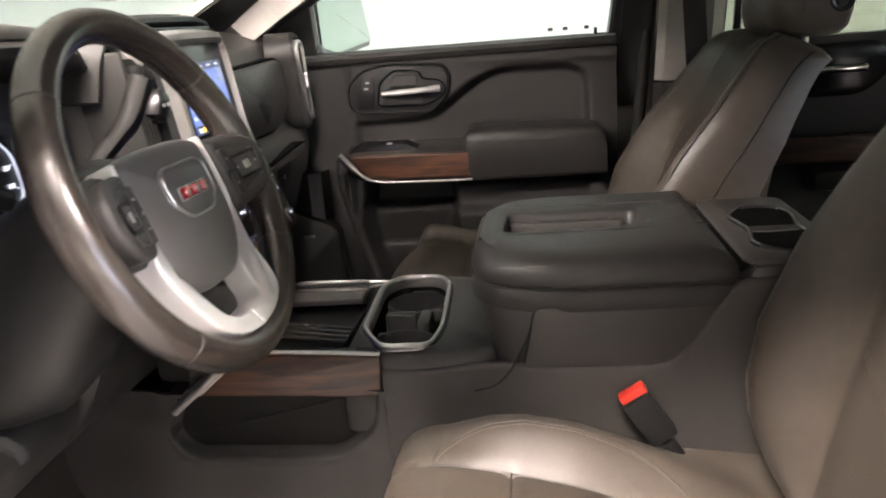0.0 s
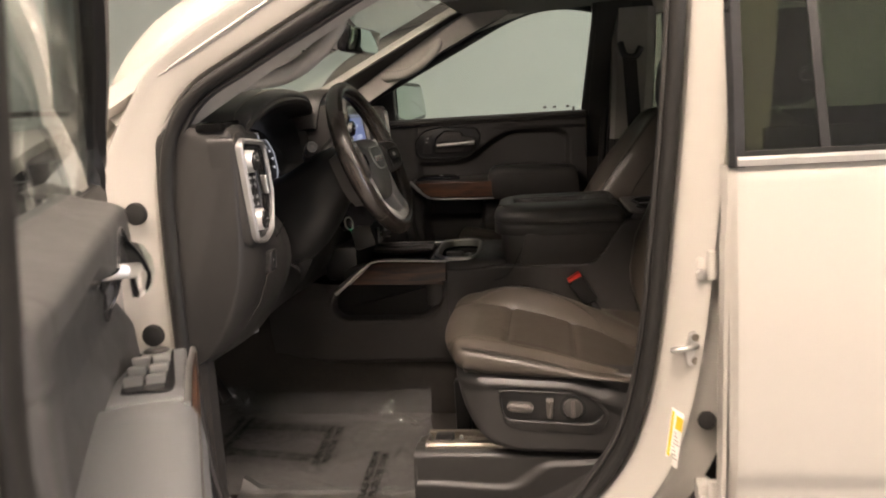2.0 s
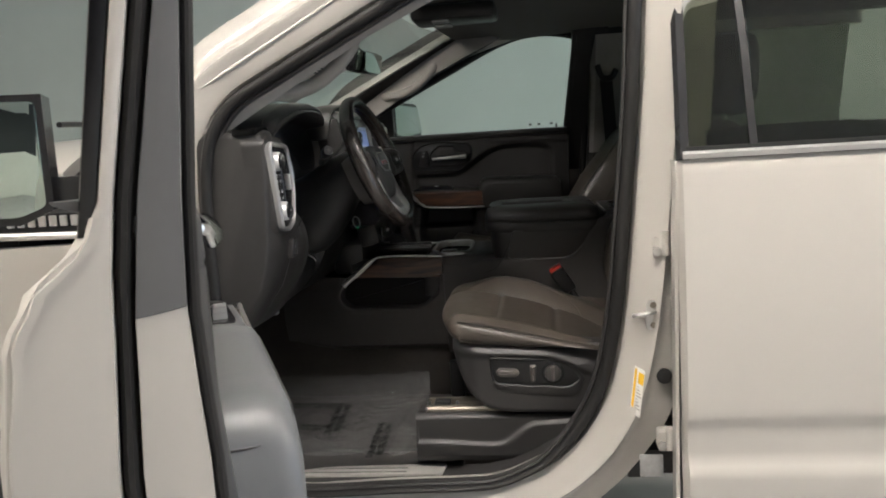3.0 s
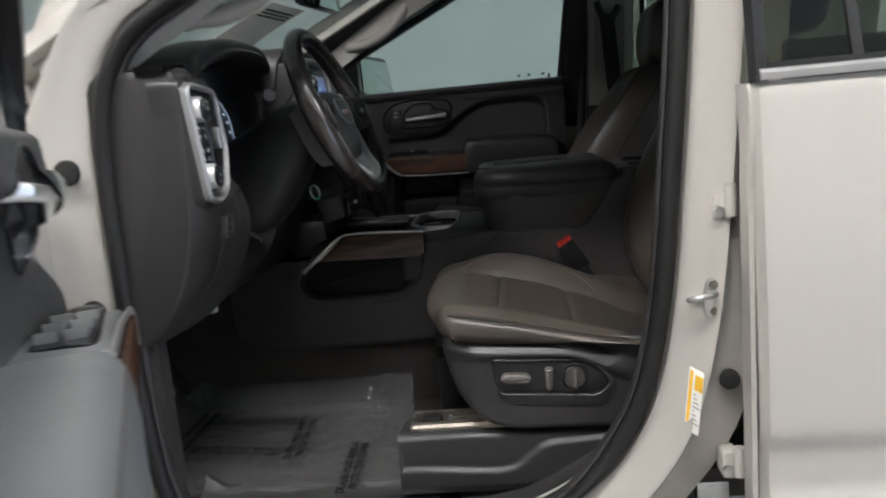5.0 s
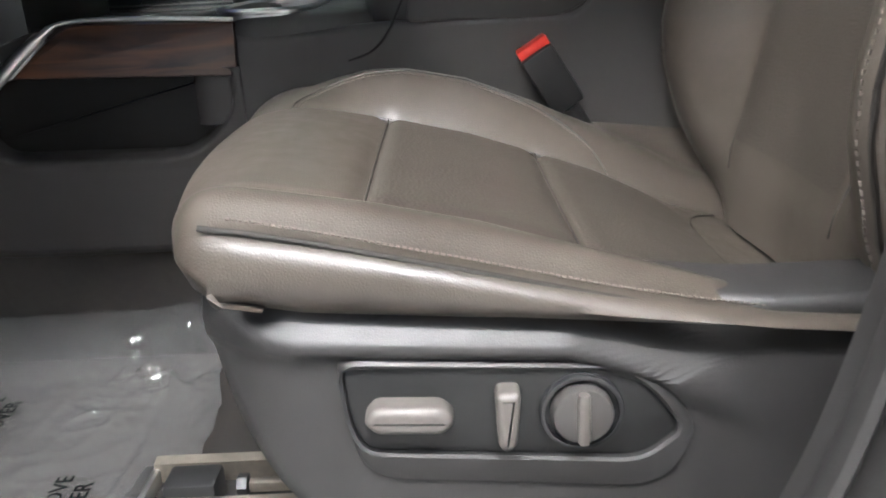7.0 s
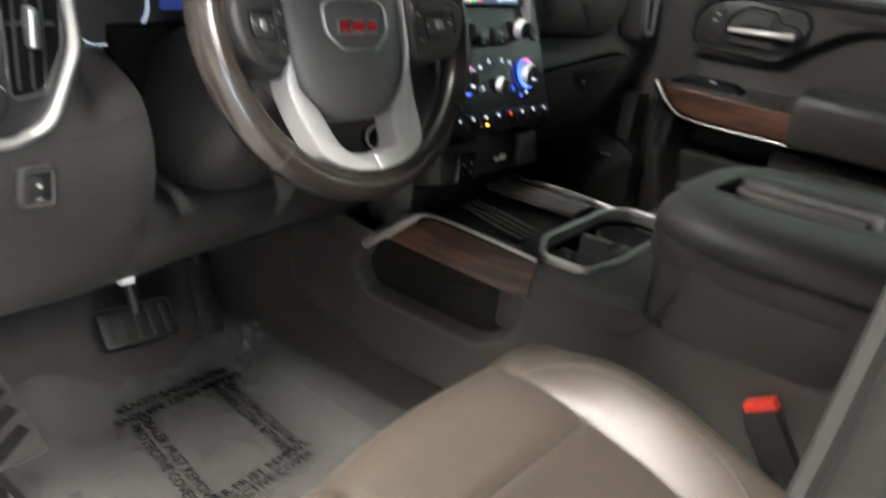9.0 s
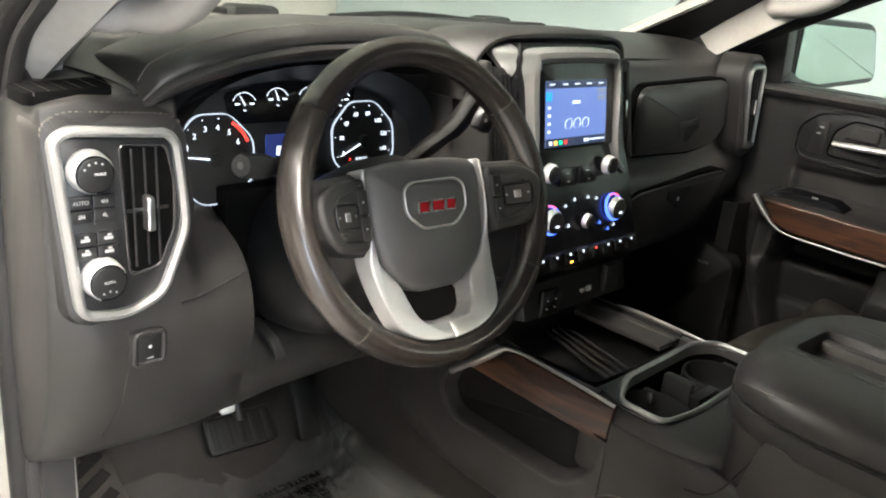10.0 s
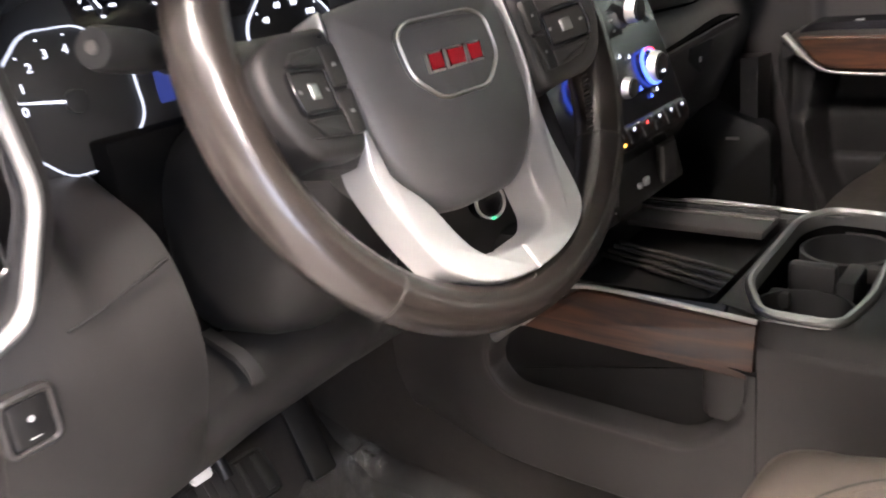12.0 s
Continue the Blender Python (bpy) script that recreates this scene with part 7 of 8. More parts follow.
FIELD = rounded([(-0.352, 1.306), (-0.180, 1.308), (-0.126, 1.340), (-0.062, 1.388), (0.0, 1.412), (0.170, 1.410), (0.210, 1.390), (0.208, 1.10), (-0.352, 1.10)], [0.01, 0.03, 0.03, 0.04, 0.04, 0.03, 0.03, 0.01, 0.01], 3)
BULGE = rounded([(-0.408, 1.222), (-0.36, 1.234), (-0.30, 1.184), (0.24, 1.170), (0.276, 1.12), (0.276, 0.56), (-0.26, 0.56), (-0.335, 0.95), (-0.378, 1.05), (-0.402, 1.15)], 0.02, 3)
CAVE = rounded([(-0.318, 1.215), (-0.336, 1.10), (-0.322, 1.01), (-0.285, 0.92), (-0.13, 0.90), (-0.105, 1.07), (-0.100, 1.215)], 0.025, 3)


def ptrim(u, v):
    """The trim's surface: a raised band over a sunk field, and a bulging lower part with a deep pocket."""
    x = lerp(-0.56, 0.278, u)
    z = lerp(0.66, 1.468, v)
    y = 1.968
    y += 0.024 * smooth(0.010, -0.012, apart2(x, z, FIELD))
    y += 0.010 * smooth(-0.352, -0.372, x)
    y += 0.004 * math.exp(-((x + 0.358) / 0.004) ** 2) * smooth(1.22, 1.26, z)
    # the band has a shallow step below the window sill
    y += 0.005 * smooth(1.428, 1.420, z + 0.03 * (x - 0.1)) * smooth(-0.10, -0.04, x)
    y -= 0.006 * smooth(1.444, 1.462, z)
    b = smooth(0.008, -0.022, apart2(x, z, BULGE))
    c = smooth(0.004, -0.020, apart2(x, z, CAVE))
    y -= 0.115 * b * (1 - 0.88 * c)
    # ledge inside the pocket
    y -= 0.020 * c * smooth(1.108, 1.098, z)
    y -= 0.016 * c * smooth(1.02, 1.012, z)
    return (x, y, z)


trim = part("trim_panel", sheet(ptrim, 150, 130, (0, 0.05, 0)), M_PLASTIC, pd, "black moulded door trim", sharp=60)
part("top_rail", loft([[(x, y, z) for y, z in ((1.960, 1.452), (1.956, 1.462), (1.962, 1.471), (1.976, 1.474), (2.03, 1.474), (2.03, 1.44))] for x in (-0.56, -0.2, 0.278)]), M_PAD, pd)
FD = lambda u, v, d: (u, 1.968 - d, v)
HB = rounded([(-0.358, 1.395), (-0.322, 1.428), (-0.255, 1.440), (-0.128, 1.430), (-0.116, 1.405), (-0.126, 1.362), (-0.166, 1.326), (-0.338, 1.330), (-0.358, 1.345)], 0.016)
hb = part("handle_bezel", slab(HB, FD, -0.01, 0.004, 0.003), M_PIANO, pd, "gloss black handle surround")
part("bezel_edge", ring(inset2(HB, -0.007), FD, 0.008, -0.004, 0.0075, 0.003), M_DARK, hb, "raised dark rim")
part("bezel_edge", tube([FD(u, v, 0.0068) for u, v in inset2(HB, -0.0015)], 0.0016, True, 6), M_GLOSS, hb)
CUP = rounded([(-0.290, 1.346), (-0.282, 1.398), (-0.246, 1.426), (-0.186, 1.422), (-0.180, 1.402), (-0.140, 1.398), (-0.126, 1.385), (-0.130, 1.360), (-0.170, 1.343)], 0.012)
part("handle_cup", slab(CUP, FD, 0, 0.0055, 0.001), M_INK, hb)
part("cup_rim", ring(inset2(CUP, -0.003), FD, 0.004, 0.0, 0.008, 0.0015), M_GLOSS, hb)
part("handle_pad", pillow(rounded([(-0.262, 1.388), (-0.190, 1.386), (-0.190, 1.414), (-0.246, 1.416)], 0.006), FD, 0, 0.010, 0.003), M_PLASTIC, hb)
part("handle_pad", pillow(rounded([(-0.276, 1.350), (-0.180, 1.348), (-0.180, 1.364), (-0.276, 1.366)], 0.005), FD, 0, 0.008, 0.002), M_PLASTIC, hb)
part("pull_handle", tube(spline([FD(-0.276, 1.374, 0.018), FD(-0.225, 1.376, 0.024), FD(-0.170, 1.378, 0.024), FD(-0.138, 1.379, 0.016)], 14), 0.0085, taper=[0.85] * 3 + [1.0] * 7 + [1.25] * 4, squash=0.8), M_SILVER, hb, "bright chrome pull handle")
part("lock_keys", slab(rounded([(-0.336, 1.345), (-0.300, 1.343), (-0.296, 1.414), (-0.322, 1.412)], 0.006), FD, 0, 0.006, 0.001), M_DARK, hb)
for k in range(2):
    part("mark", box(FD(-0.312 - 0.004 * k, 1.402 - 0.014 * k, 0.0068), (0.009, 0.001, 0.004)), M_PRINT, hb)
# arm with wood strip
part("arm_shelf", loft([[(x, y, z) for y, z in ((2.0, t + 0.008), (1.90, t + 0.006), (1.852, t + 0.002), (1.834, t - 0.006), (1.828, t - 0.03), (1.834, b), (1.90, b - 0.012), (2.0, b - 0.02))] for x, t, b in ((-0.372, 1.240, 1.225), (-0.345, 1.248, 1.205), (-0.30, 1.250, 1.192), (-0.07, 1.246, 1.182))]), M_PLASTIC, pd)
FA = lambda u, v, d: (u, 1.828 - d, v)
pw = part("wood_strip", pillow(rounded([(-0.345, 1.248), (-0.318, 1.208), (-0.290, 1.192), (-0.066, 1.186), (-0.066, 1.244)], [0.006, 0.02, 0.02, 0.003, 0.003]), FA, -0.005, 0.006, 0.004), M_WOOD, pd, "reddish brown wood strip")
part("chrome_edge", tube(spline([FA(-0.366, 1.252, 0.004), FA(-0.340, 1.224, 0.006), FA(-0.308, 1.196, 0.006), (-0.275, 1.823, 1.186), (-0.18, 1.823, 1.182), (-0.064, 1.823, 1.181)], 30), 0.0035, taper=[2.0] * 8 + [1.3] * 6 + [0.8] * 16), M_CHROME, pw, "satin chrome edge")
part("window_switch", loft([[(x, y, z) for y, z in ((1.860, 1.250), (1.862, t), (1.905, t + 0.004), (1.910, 1.25))] for x, t in ((-0.350, 1.253), (-0.325, 1.266), (-0.215, 1.265), (-0.190, 1.252))]), M_GLOSS, pd)
part("switch_mark", box((-0.255, 1.866, 1.2675), (0.012, 0.006, 0.002)), M_PRINT, pd)
part("armrest_pad", loft([[(x, CYa + s * 0.075 * k, z) for s, k, z in ((1, 1, 1.185), (1, 1, t - 0.006), (1, 0.7, t), (-1, 0.5, t), (-1, 0.80, t - 0.004), (-1, 0.93, t - 0.012), (-1, 0.985, t - 0.026), (-1, 1.0, t - 0.050), (-1, 1.0, 1.200), (-1, 0.96, 1.183), (-1, 0.85, 1.176), (1, 0.8, 1.176))] for x, t, CYa in ((-0.084, 1.262, 1.912), (-0.078, 1.278, 1.902), (-0.066, 1.289, 1.895), (-0.045, 1.293, 1.892), (0.20, 1.286, 1.892), (0.226, 1.280, 1.895), (0.240, 1.262, 1.90))]), M_PAD, pd, "padded black armrest")
part("pad_seam", tube(spline([(-0.072, 1.828, 1.258), (-0.04, 1.8195, 1.266), (0.08, 1.8185, 1.262), (0.22, 1.822, 1.256)], 16), 0.0014, seg=6), M_INK, pd)
part("speaker", cyl((-0.47, 1.93, 0.93), (0, -1, 0), 0.075, 0.03, 36, 0.3), M_DARK, pd)
part("front_post_trim", loft([[(x, y, z) for x, y in ((-0.52, 1.93), (-0.47, 1.905), (-0.44, 1.915), (-0.43, 1.96), (-0.52, 1.96))] for z in (0.70, 0.9, 1.1, 1.20)]), M_PLASTIC, pd)
# window and its frame
WIN = [(-0.52, 1.47), (0.272, 1.468), (0.318, 1.80), (0.318, 1.885), (0.10, 1.885), (-0.08, 1.848), (-0.30, 1.755), (-0.45, 1.655), (-0.52, 1.60)]
fw = lambda u, v, d: (u, 2.03 - 0.22 * (v - 1.46) - d, v)
dg = part("window_pane", slab(WIN, fw, -0.004, 0.0, 0.0005), M_GLASS, pd, "clear side window")
dg.visible_shadow = False
part("window_frame", ring(rounded([(-0.60, 1.44), (0.296, 1.44), (0.345, 1.80), (0.345, 1.93), (0.10, 1.93), (-0.09, 1.895), (-0.33, 1.795), (-0.60, 1.63)], 0.02), fw, 0.036, -0.03, 0.035, 0.008), M_DARK, pd, "black window frame")
part("post_lining", loft([[(x + dx, y - 0.22 * (z - 1.46), z) for dx, y in ((0.0, 1.99), (0.0, 2.035), (0.12, 2.035), (0.12, 1.99))] for x, z in ((0.282, 1.30), (0.288, 1.44), (0.30, 1.60), (0.325, 1.80), (0.33, 1.90))]), M_DARK, pd)
part("sail_panel", slab(rounded([(-0.60, 1.455), (-0.437, 1.455), (-0.432, 1.70), (-0.60, 1.60)], 0.006), fw, -0.01, 0.03, 0.004), M_DARK, pd)
for xx in (0.13, 0.165, 0.215):
    part("etched_mark", box((xx, 2.018, 1.492), (0.012, 0.001, 0.008)), M_INK, dg)
part("lock_pin", cyl((0.235, 2.005, 1.468), (0, 0, 1), 0.004, 0.022, 10), M_INK, pd)
part("outer_skin", sheet(lambda u, v: (lerp(-0.66, 0.40, u), 2.115 - 0.012 * ((lerp(0.6, 1.45, v) - 1.05) / 0.35) ** 2, lerp(0.6, 1.45, v)), 10, 20, (0, -0.04, 0)), M_PAINT, pd)
# its mirror
MIR = rounded([(2.030, 1.626), (2.325, 1.622), (2.350, 1.608), (2.395, 1.494), (2.380, 1.476), (2.145, 1.456), (2.035, 1.474)], 0.012)
FM = lambda u, v, d: (-0.442 + d + 0.19 * (u - 2.04), u, v)
pm = part("door_mirror", slab(MIR, FM, -0.09, 0.004, 0.012), M_GLOSS, pd, "black-framed door mirror")
part("mirror_glass", slab(inset2(MIR, 0.016), FM, 0.0, 0.0065, 0.0008), M_MIRROR, pm, "mirror glass")
part("mirror_arm", box((-0.47, 2.08, 1.48), (0.08, 0.16, 0.05), 0.02), M_GLOSS, pd)

# ---- window posts and trims inside ----
cab = thing("cabin_trim", (0.0, 1.18, 1.45), "grey and black pillar trims inside the cab", "pillar trim")
for mirror in (False, True):
    turn = flip if mirror else (lambda b: b)
    part("windscreen_post_trim", turn(loft([[Vector((x, y, z)) + Vector(d) for d in ((0.01, -0.012, -0.03 + 0.03 * mirror), (0.03, 0.02, -0.045 + 0.04 * mirror), (0.02, 0.055, -0.02), (-0.03, 0.055, 0.035), (-0.06, 0.0, 0.05))] for x, y, z in ((-0.66, 0.405, 1.49), (-0.52, 0.418, 1.575), (-0.38, 0.43, 1.655), (-0.24, 0.445, 1.735), (-0.10, 0.46, 1.80), (0.0, 0.47, 1.84))])), M_TRIM, cab, "grey windscreen post trim")
    hpts = spline([(-0.470, 0.455, 1.580), (-0.435, 0.490, 1.578), (-0.385, 0.500, 1.583), (-0.335, 0.502, 1.605), (-0.285, 0.50, 1.645), (-0.255, 0.49, 1.685), (-0.245, 0.46, 1.72)], 30)
    hpts = [p + Vector((0.02 * mirror, 0, 0.058 * mirror)) for p in hpts]
    gh = part("grab_handle", turn(tube(hpts, 0.0175, seg=14, taper=[1.3] * 4 + [1.0] * 22 + [1.35] * 4)), M_TRIM, cab, "grey grab handle")
    part("handle_end", turn(box((-0.235, 0.462, 1.725 + 0.05 * mirror), (0.07, 0.03, 0.045), 0.012, Euler((0, radians(-28), 0)).to_matrix())), M_TRIM, gh)
    part("handle_end", turn(box((-0.475, 0.447, 1.575 + 0.058 * mirror), (0.07, 0.03, 0.045), 0.012, Euler((0, radians(-28), 0)).to_matrix())), M_TRIM, gh)
    part("door_post_trim", turn(loft([[(x + dx, y, z) for dx, y in ((0.0, 0.425), (0.02, 0.455), (0.11, 0.46), (0.14, 0.43))] for x, z in ((0.32, 0.80), (0.34, 1.10), (0.352, 1.36))])), M_PLASTIC, cab, "dark lower door post trim")
    part("door_post_trim", turn(loft([[(x + dx, y, z) for dx, y in ((0.0, 0.425), (0.02, 0.452), (0.12, 0.455), (0.15, 0.43))] for x, z in ((0.354, 1.365), (0.37, 1.6), (0.38, 1.82))])), M_TRIM, cab, "grey upper door post trim")
    part("belt_anchor", turn(tube(spline([(0.40, 0.475, 1.70), (0.415, 0.485, 1.655), (0.45, 0.485, 1.65), (0.47, 0.478, 1.68)], 14), 0.012)), M_DARK, cab, "black belt guide loop")
    part("seat_belt", turn(loft([[(x + dx, y, z) for dx, y in ((-0.024, 0.475), (-0.024, 0.478), (0.024, 0.478), (0.024, 0.475))] for x, y_, z in ((0.43, 0, 1.66), (0.45, 0, 1.3), (0.47, 0, 0.85))])), M_DARK, cab, "black seat belt webbing")
    # rear door lining with handle and wood strip
    rl = part("rear_door_lining", turn(sheet(lambda u, v: (lerp(0.50, 1.40, u), 0.395 + 0.05 * smooth(1.2, 1.05, lerp(0.66, 1.435, v)), lerp(0.66, 1.435, v)), 12, 30, (0, -0.05, 0))), M_DARK, cab, "black rear door lining")
    part("rear_strip", turn(box((0.85, 0.445, 1.185), (0.5, 0.02, 0.06), 0.008)), M_WOOD, rl)
    part("rear_bezel", turn(slab(rounded([(0.66, 1.415), (0.86, 1.42), (0.88, 1.35), (0.82, 1.30), (0.68, 1.30)], 0.03), lambda u, v, d: (u, 0.405 + d, v), -0.01, 0.012, 0.005)), M_GLOSS, rl)
    part("rear_handle", turn(tube([(0.70, 0.428, 1.362), (0.76, 0.434, 1.362), (0.82, 0.428, 1.362)], 0.009)), M_BRIGHT, rl, "chrome pull handle")
    part("rear_arm", turn(box((1.0, 0.45, 1.12), (0.6, 0.08, 0.05), 0.015)), M_DARK, rl)

# roof console and inside mirror
ov = thing("roof_console", (-0.12, 1.18, 1.84), "dark roof console with lamps", "roof console")
part("body", box((-0.08, 1.18, 1.830), (0.26, 0.17, 0.05), 0.018), M_DARK, ov)
for s in (-1, 1):
    part("lamp_lens", box((-0.12, 1.18 + 0.05 * s, 1.803), (0.05, 0.045, 0.006), 0.002), M_PRINT, ov)
rm = thing("inside_mirror", (-0.36, 1.18, 1.74), "black inside rear-view mirror", "mirror")
part("housing", box((-0.375, 1.18, 1.705), (0.035, 0.24, 0.072), 0.014, Euler((0, radians(12), radians(-8))).to_matrix()), M_GLOSS, rm)
part("mirror_face", box((-0.356, 1.178, 1.703), (0.004, 0.22, 0.058), 0.001, Euler((0, radians(12), radians(-8))).to_matrix()), M_MIRROR, rm)
part("mount", tube([(-0.385, 1.18, 1.73), (-0.42, 1.18, 1.775)], 0.014), M_DARK, rm)
# sheet of paper behind the windscreen
pp = thing("window_sheet", (-0.62, 1.62, 1.60), "greyish printed paper sheet on the windscreen", "paper sheet")
SH = lambda u, v: Vector(screen(lerp(0.30, 0.62, v), lerp(0.66, 0.80, u) )) + Vector((0.012, 0, -0.012))
part("sheet", sheet(SH, 6, 8, (0.001, 0, -0.001)), shader("translucent paper", (0.62, 0.57, 0.56), 0.7, vary=0.1, alpha=0.55), pp)
for k in range(3):
    part("print_bar", tube([SH(0.1, 0.75 + 0.06 * k) + Vector((0.003, 0, -0.003)), SH(0.9, 0.75 + 0.06 * k) + Vector((0.003, 0, -0.003))], 0.003, seg=6), M_PLASTIC, pp)

# ---- floor things ----
mat_ = thing("floor_film", (-0.52, 0.85, 0.662), "clear plastic floor cover printed with black lettering", "floor cover")


def ridged(p, f, k):
    """Sharp crumple ridges."""
    return 1 - min(1, 2.2 * abs(noise.noise(Vector((p[0] * f, p[1] * f, k)))))


SPOTS = ((-0.31, 0.995, 0.050, 0.9), (-0.25, 0.945, 0.034, 0.9), (-0.34, 0.90, 0.045, 0.5), (-0.76, 1.03, 0.050, 2.0), (-0.68, 0.99, 0.034, 1.5), (-0.82, 0.80, 0.05, 0.6), (-0.24, 0.70, 0.05, 0.35))


def film(u, v):
    """The thin cover on the carpet: it climbs the console's foot and lies in creases."""
    x, y = lerp(-0.93, -0.178, u), lerp(0.552, 1.072, v)
    x += 0.06 * (1 - u) * (1 - v) + 0.02 * math.sin(9 * v) * (1 - u) - 0.035 * u * smooth(0.45, 1.0, v)
    x += 0.010 * noise.noise(Vector((1, y * 14, 2))) * (u > 0.9) * (u - 0.9) * 10
    y += 0.014 * noise.noise(Vector((x * 11, 4, 2))) * smooth(0.1, 0.0, v)
    z = 0.666 + 0.05 * smooth(0.25, 0.0, u) + 0.06 * smooth(0.985, 1.072, y)
    z += 0.004 * noise.noise(Vector((x * 9, y * 9, 0))) + 0.0022 * noise.noise(Vector((x * 30, y * 22, 3)))
    z += 0.0030 * ridged((x + 0.3 * y, y), 7.0, 11) ** 5 + 0.0016 * ridged((x, y), 17.0, 13) ** 4
    rk = sum(a * math.exp(-((x - cx) ** 2 + (y - cy) ** 2) / r ** 2) for cx, cy, r, a in SPOTS)
    z += 0.014 * rk * ridged((x, y), 30.0, 7) ** 2 + 0.006 * rk * ridged((x, y), 70.0, 9)
    # a long fold beside the seat rail and ruffled borders
    fold = abs(u - 0.93 + 0.05 * (1 - v))
    z += 0.008 * max(0, 1 - fold / 0.018) + 0.012 * max(0, (u - 0.95) / 0.05) * (0.3 + ridged((x, y), 16.0, 5))
    edge = math.exp(-((u / 0.05) ** 2)) + 0.4 * math.exp(-((v / 0.03) ** 2))
    z += 0.008 * edge * (0.3 + abs(noise.noise(Vector((x * 26, y * 26, 5)))))
    return (x, y, z)


part("film", sheet(film, 210, 150, (0, 0, 0.0006)), M_FILM, mat_, "creased clear plastic film")
LA, LB, LC, LD = (Vector(p) for p in ((-0.735, 0.76, 0), (-0.735, 0.955, 0), (-0.44, 0.915, 0), (-0.424, 0.700, 0)))


def letter_row(a, b, off):
    d = (b - a).normalized()
    up = Vector((0, 0, 1)).cross(d)
    m = (a + b) / 2
    for k, s in ((1, "DEALER MUST REMOVE"), (0, "PROTECTIVE COVER")):
        p = m + up * (off + 0.024 * k)
        text(s, 0.0245, (p.x, p.y, 0.679 + 0.05 * smooth(-0.70, -0.86, p.x)), d, up, M_SHADE_INK, mat_)


letter_row(LA, LD, 0.0)
letter_row(LD, LC, 0.0)
letter_row(LC, LB, 0.0)
letter_row(LB, LA, 0.0)
letter_row(Vector((-0.27, 0.50, 0)), Vector((-0.285, 0.77, 0)), 0.0)
ped = thing("brake_pedal", (-0.80, 0.83, 0.72), "wide black brake pedal", "pedal")
ROTP = Euler((0, radians(-42), radians(-6))).to_matrix()
part("pad", box((-0.79, 0.825, 0.805), (0.012, 0.135, 0.072), 0.012, ROTP), M_RUBBER, ped)
for k in range(5):
    part("tread", box(Vector((-0.79, 0.825, 0.805)) + ROTP @ Vector((0.006, -0.05 + 0.025 * k, 0)), (0.005, 0.012, 0.055), 0.002, ROTP), M_RUBBER, ped)
part("arm", tube([(-0.80, 0.83, 0.82), (-0.85, 0.83, 0.93), (-0.88, 0.83, 1.08)], 0.010), M_DARK, ped)
acc = thing("accelerator_pedal", (-0.82, 0.98, 0.70), "narrow black accelerator pedal", "pedal")
part("pad", box((-0.815, 0.985, 0.80), (0.014, 0.048, 0.15), 0.008, Euler((0, radians(-28), radians(-8))).to_matrix()), M_RUBBER, acc)
part("arm", tube([(-0.84, 0.985, 0.86), (-0.90, 0.985, 0.98), (-0.92, 0.985, 1.08)], 0.010), M_DARK, acc)
dp = thing("foot_rest", (-0.82, 0.575, 0.70), "ribbed dark grey foot rest", "foot rest")
ROTD = Euler((0, radians(26), 0)).to_matrix()
part("plate", box((-0.85, 0.572, 0.745), (0.30, 0.10, 0.014), 0.005, ROTD), M_RIB, dp)
for k in range(7):
    part("rib", box(Vector((-0.85, 0.572, 0.745)) + ROTD @ Vector((-0.12 + 0.04 * k, 0, 0.009)), (0.022, 0.078, 0.008), 0.002, ROTD @ Euler((0, 0, radians(30))).to_matrix()), M_PLASTIC, dp)

# ---- driver's door, standing open ----
M_ARM = shader("armrest leather", (0.112, 0.117, 0.121), 0.40, grain=0.15, grain_scale=480, kind="leather", vary=0.08, vary_scale=6)
M_DOORPAD = shader("door leather", (0.050, 0.050, 0.050), 0.45, grain=0.2, grain_scale=480, kind="leather", vary=0.12, vary_scale=6, rough_vary=0.15)
dd = thing("driver_door", (-0.40, -0.25, 0.60), "open white driver's door with dark trim and grey armrest", "car door")
DH = Vector((-0.675, 0.262, 0))
DA = radians(-65.2)
DX, DN = Vector((math.cos(DA), math.sin(DA), 0)), Vector((-math.sin(DA), math.cos(DA), 0))
D = lambda s, z, d: DH + DX * float(s) + DN * float(d) + Vector((0, 0, float(z)))  # s from the hinge, d towards the cab
LEN = 1.165


def skin_d(z):
    """The outer skin's section: a shoulder under the belt line."""
    pts = ((0.55, -0.075), (0.74, -0.075), (0.78, -0.092), (0.86, -0.088), (1.05, -0.096), (1.20, -0.092), (1.30, -0.080), (1.345, -0.060), (1.366, -0.034), (1.378, -0.018), (1.41, -0.010))
    for (a, p), (b, q) in zip(pts, pts[1:]):
        if z <= b:
            return lerp(p, q, smooth(a, b, z))
    return pts[-1][1]


def dskin(u, v):
    s, z = LEN * ease(u), lerp(0.56, 1.40, v)
    return D(s, z, skin_d(z) + 0.010 * smooth(0.99, 1.0, ease(u)))


part("outer_skin", sheet(dskin, 30, 60, tuple(DN * 0.008)), M_PAINT, dd, "white painted door skin")
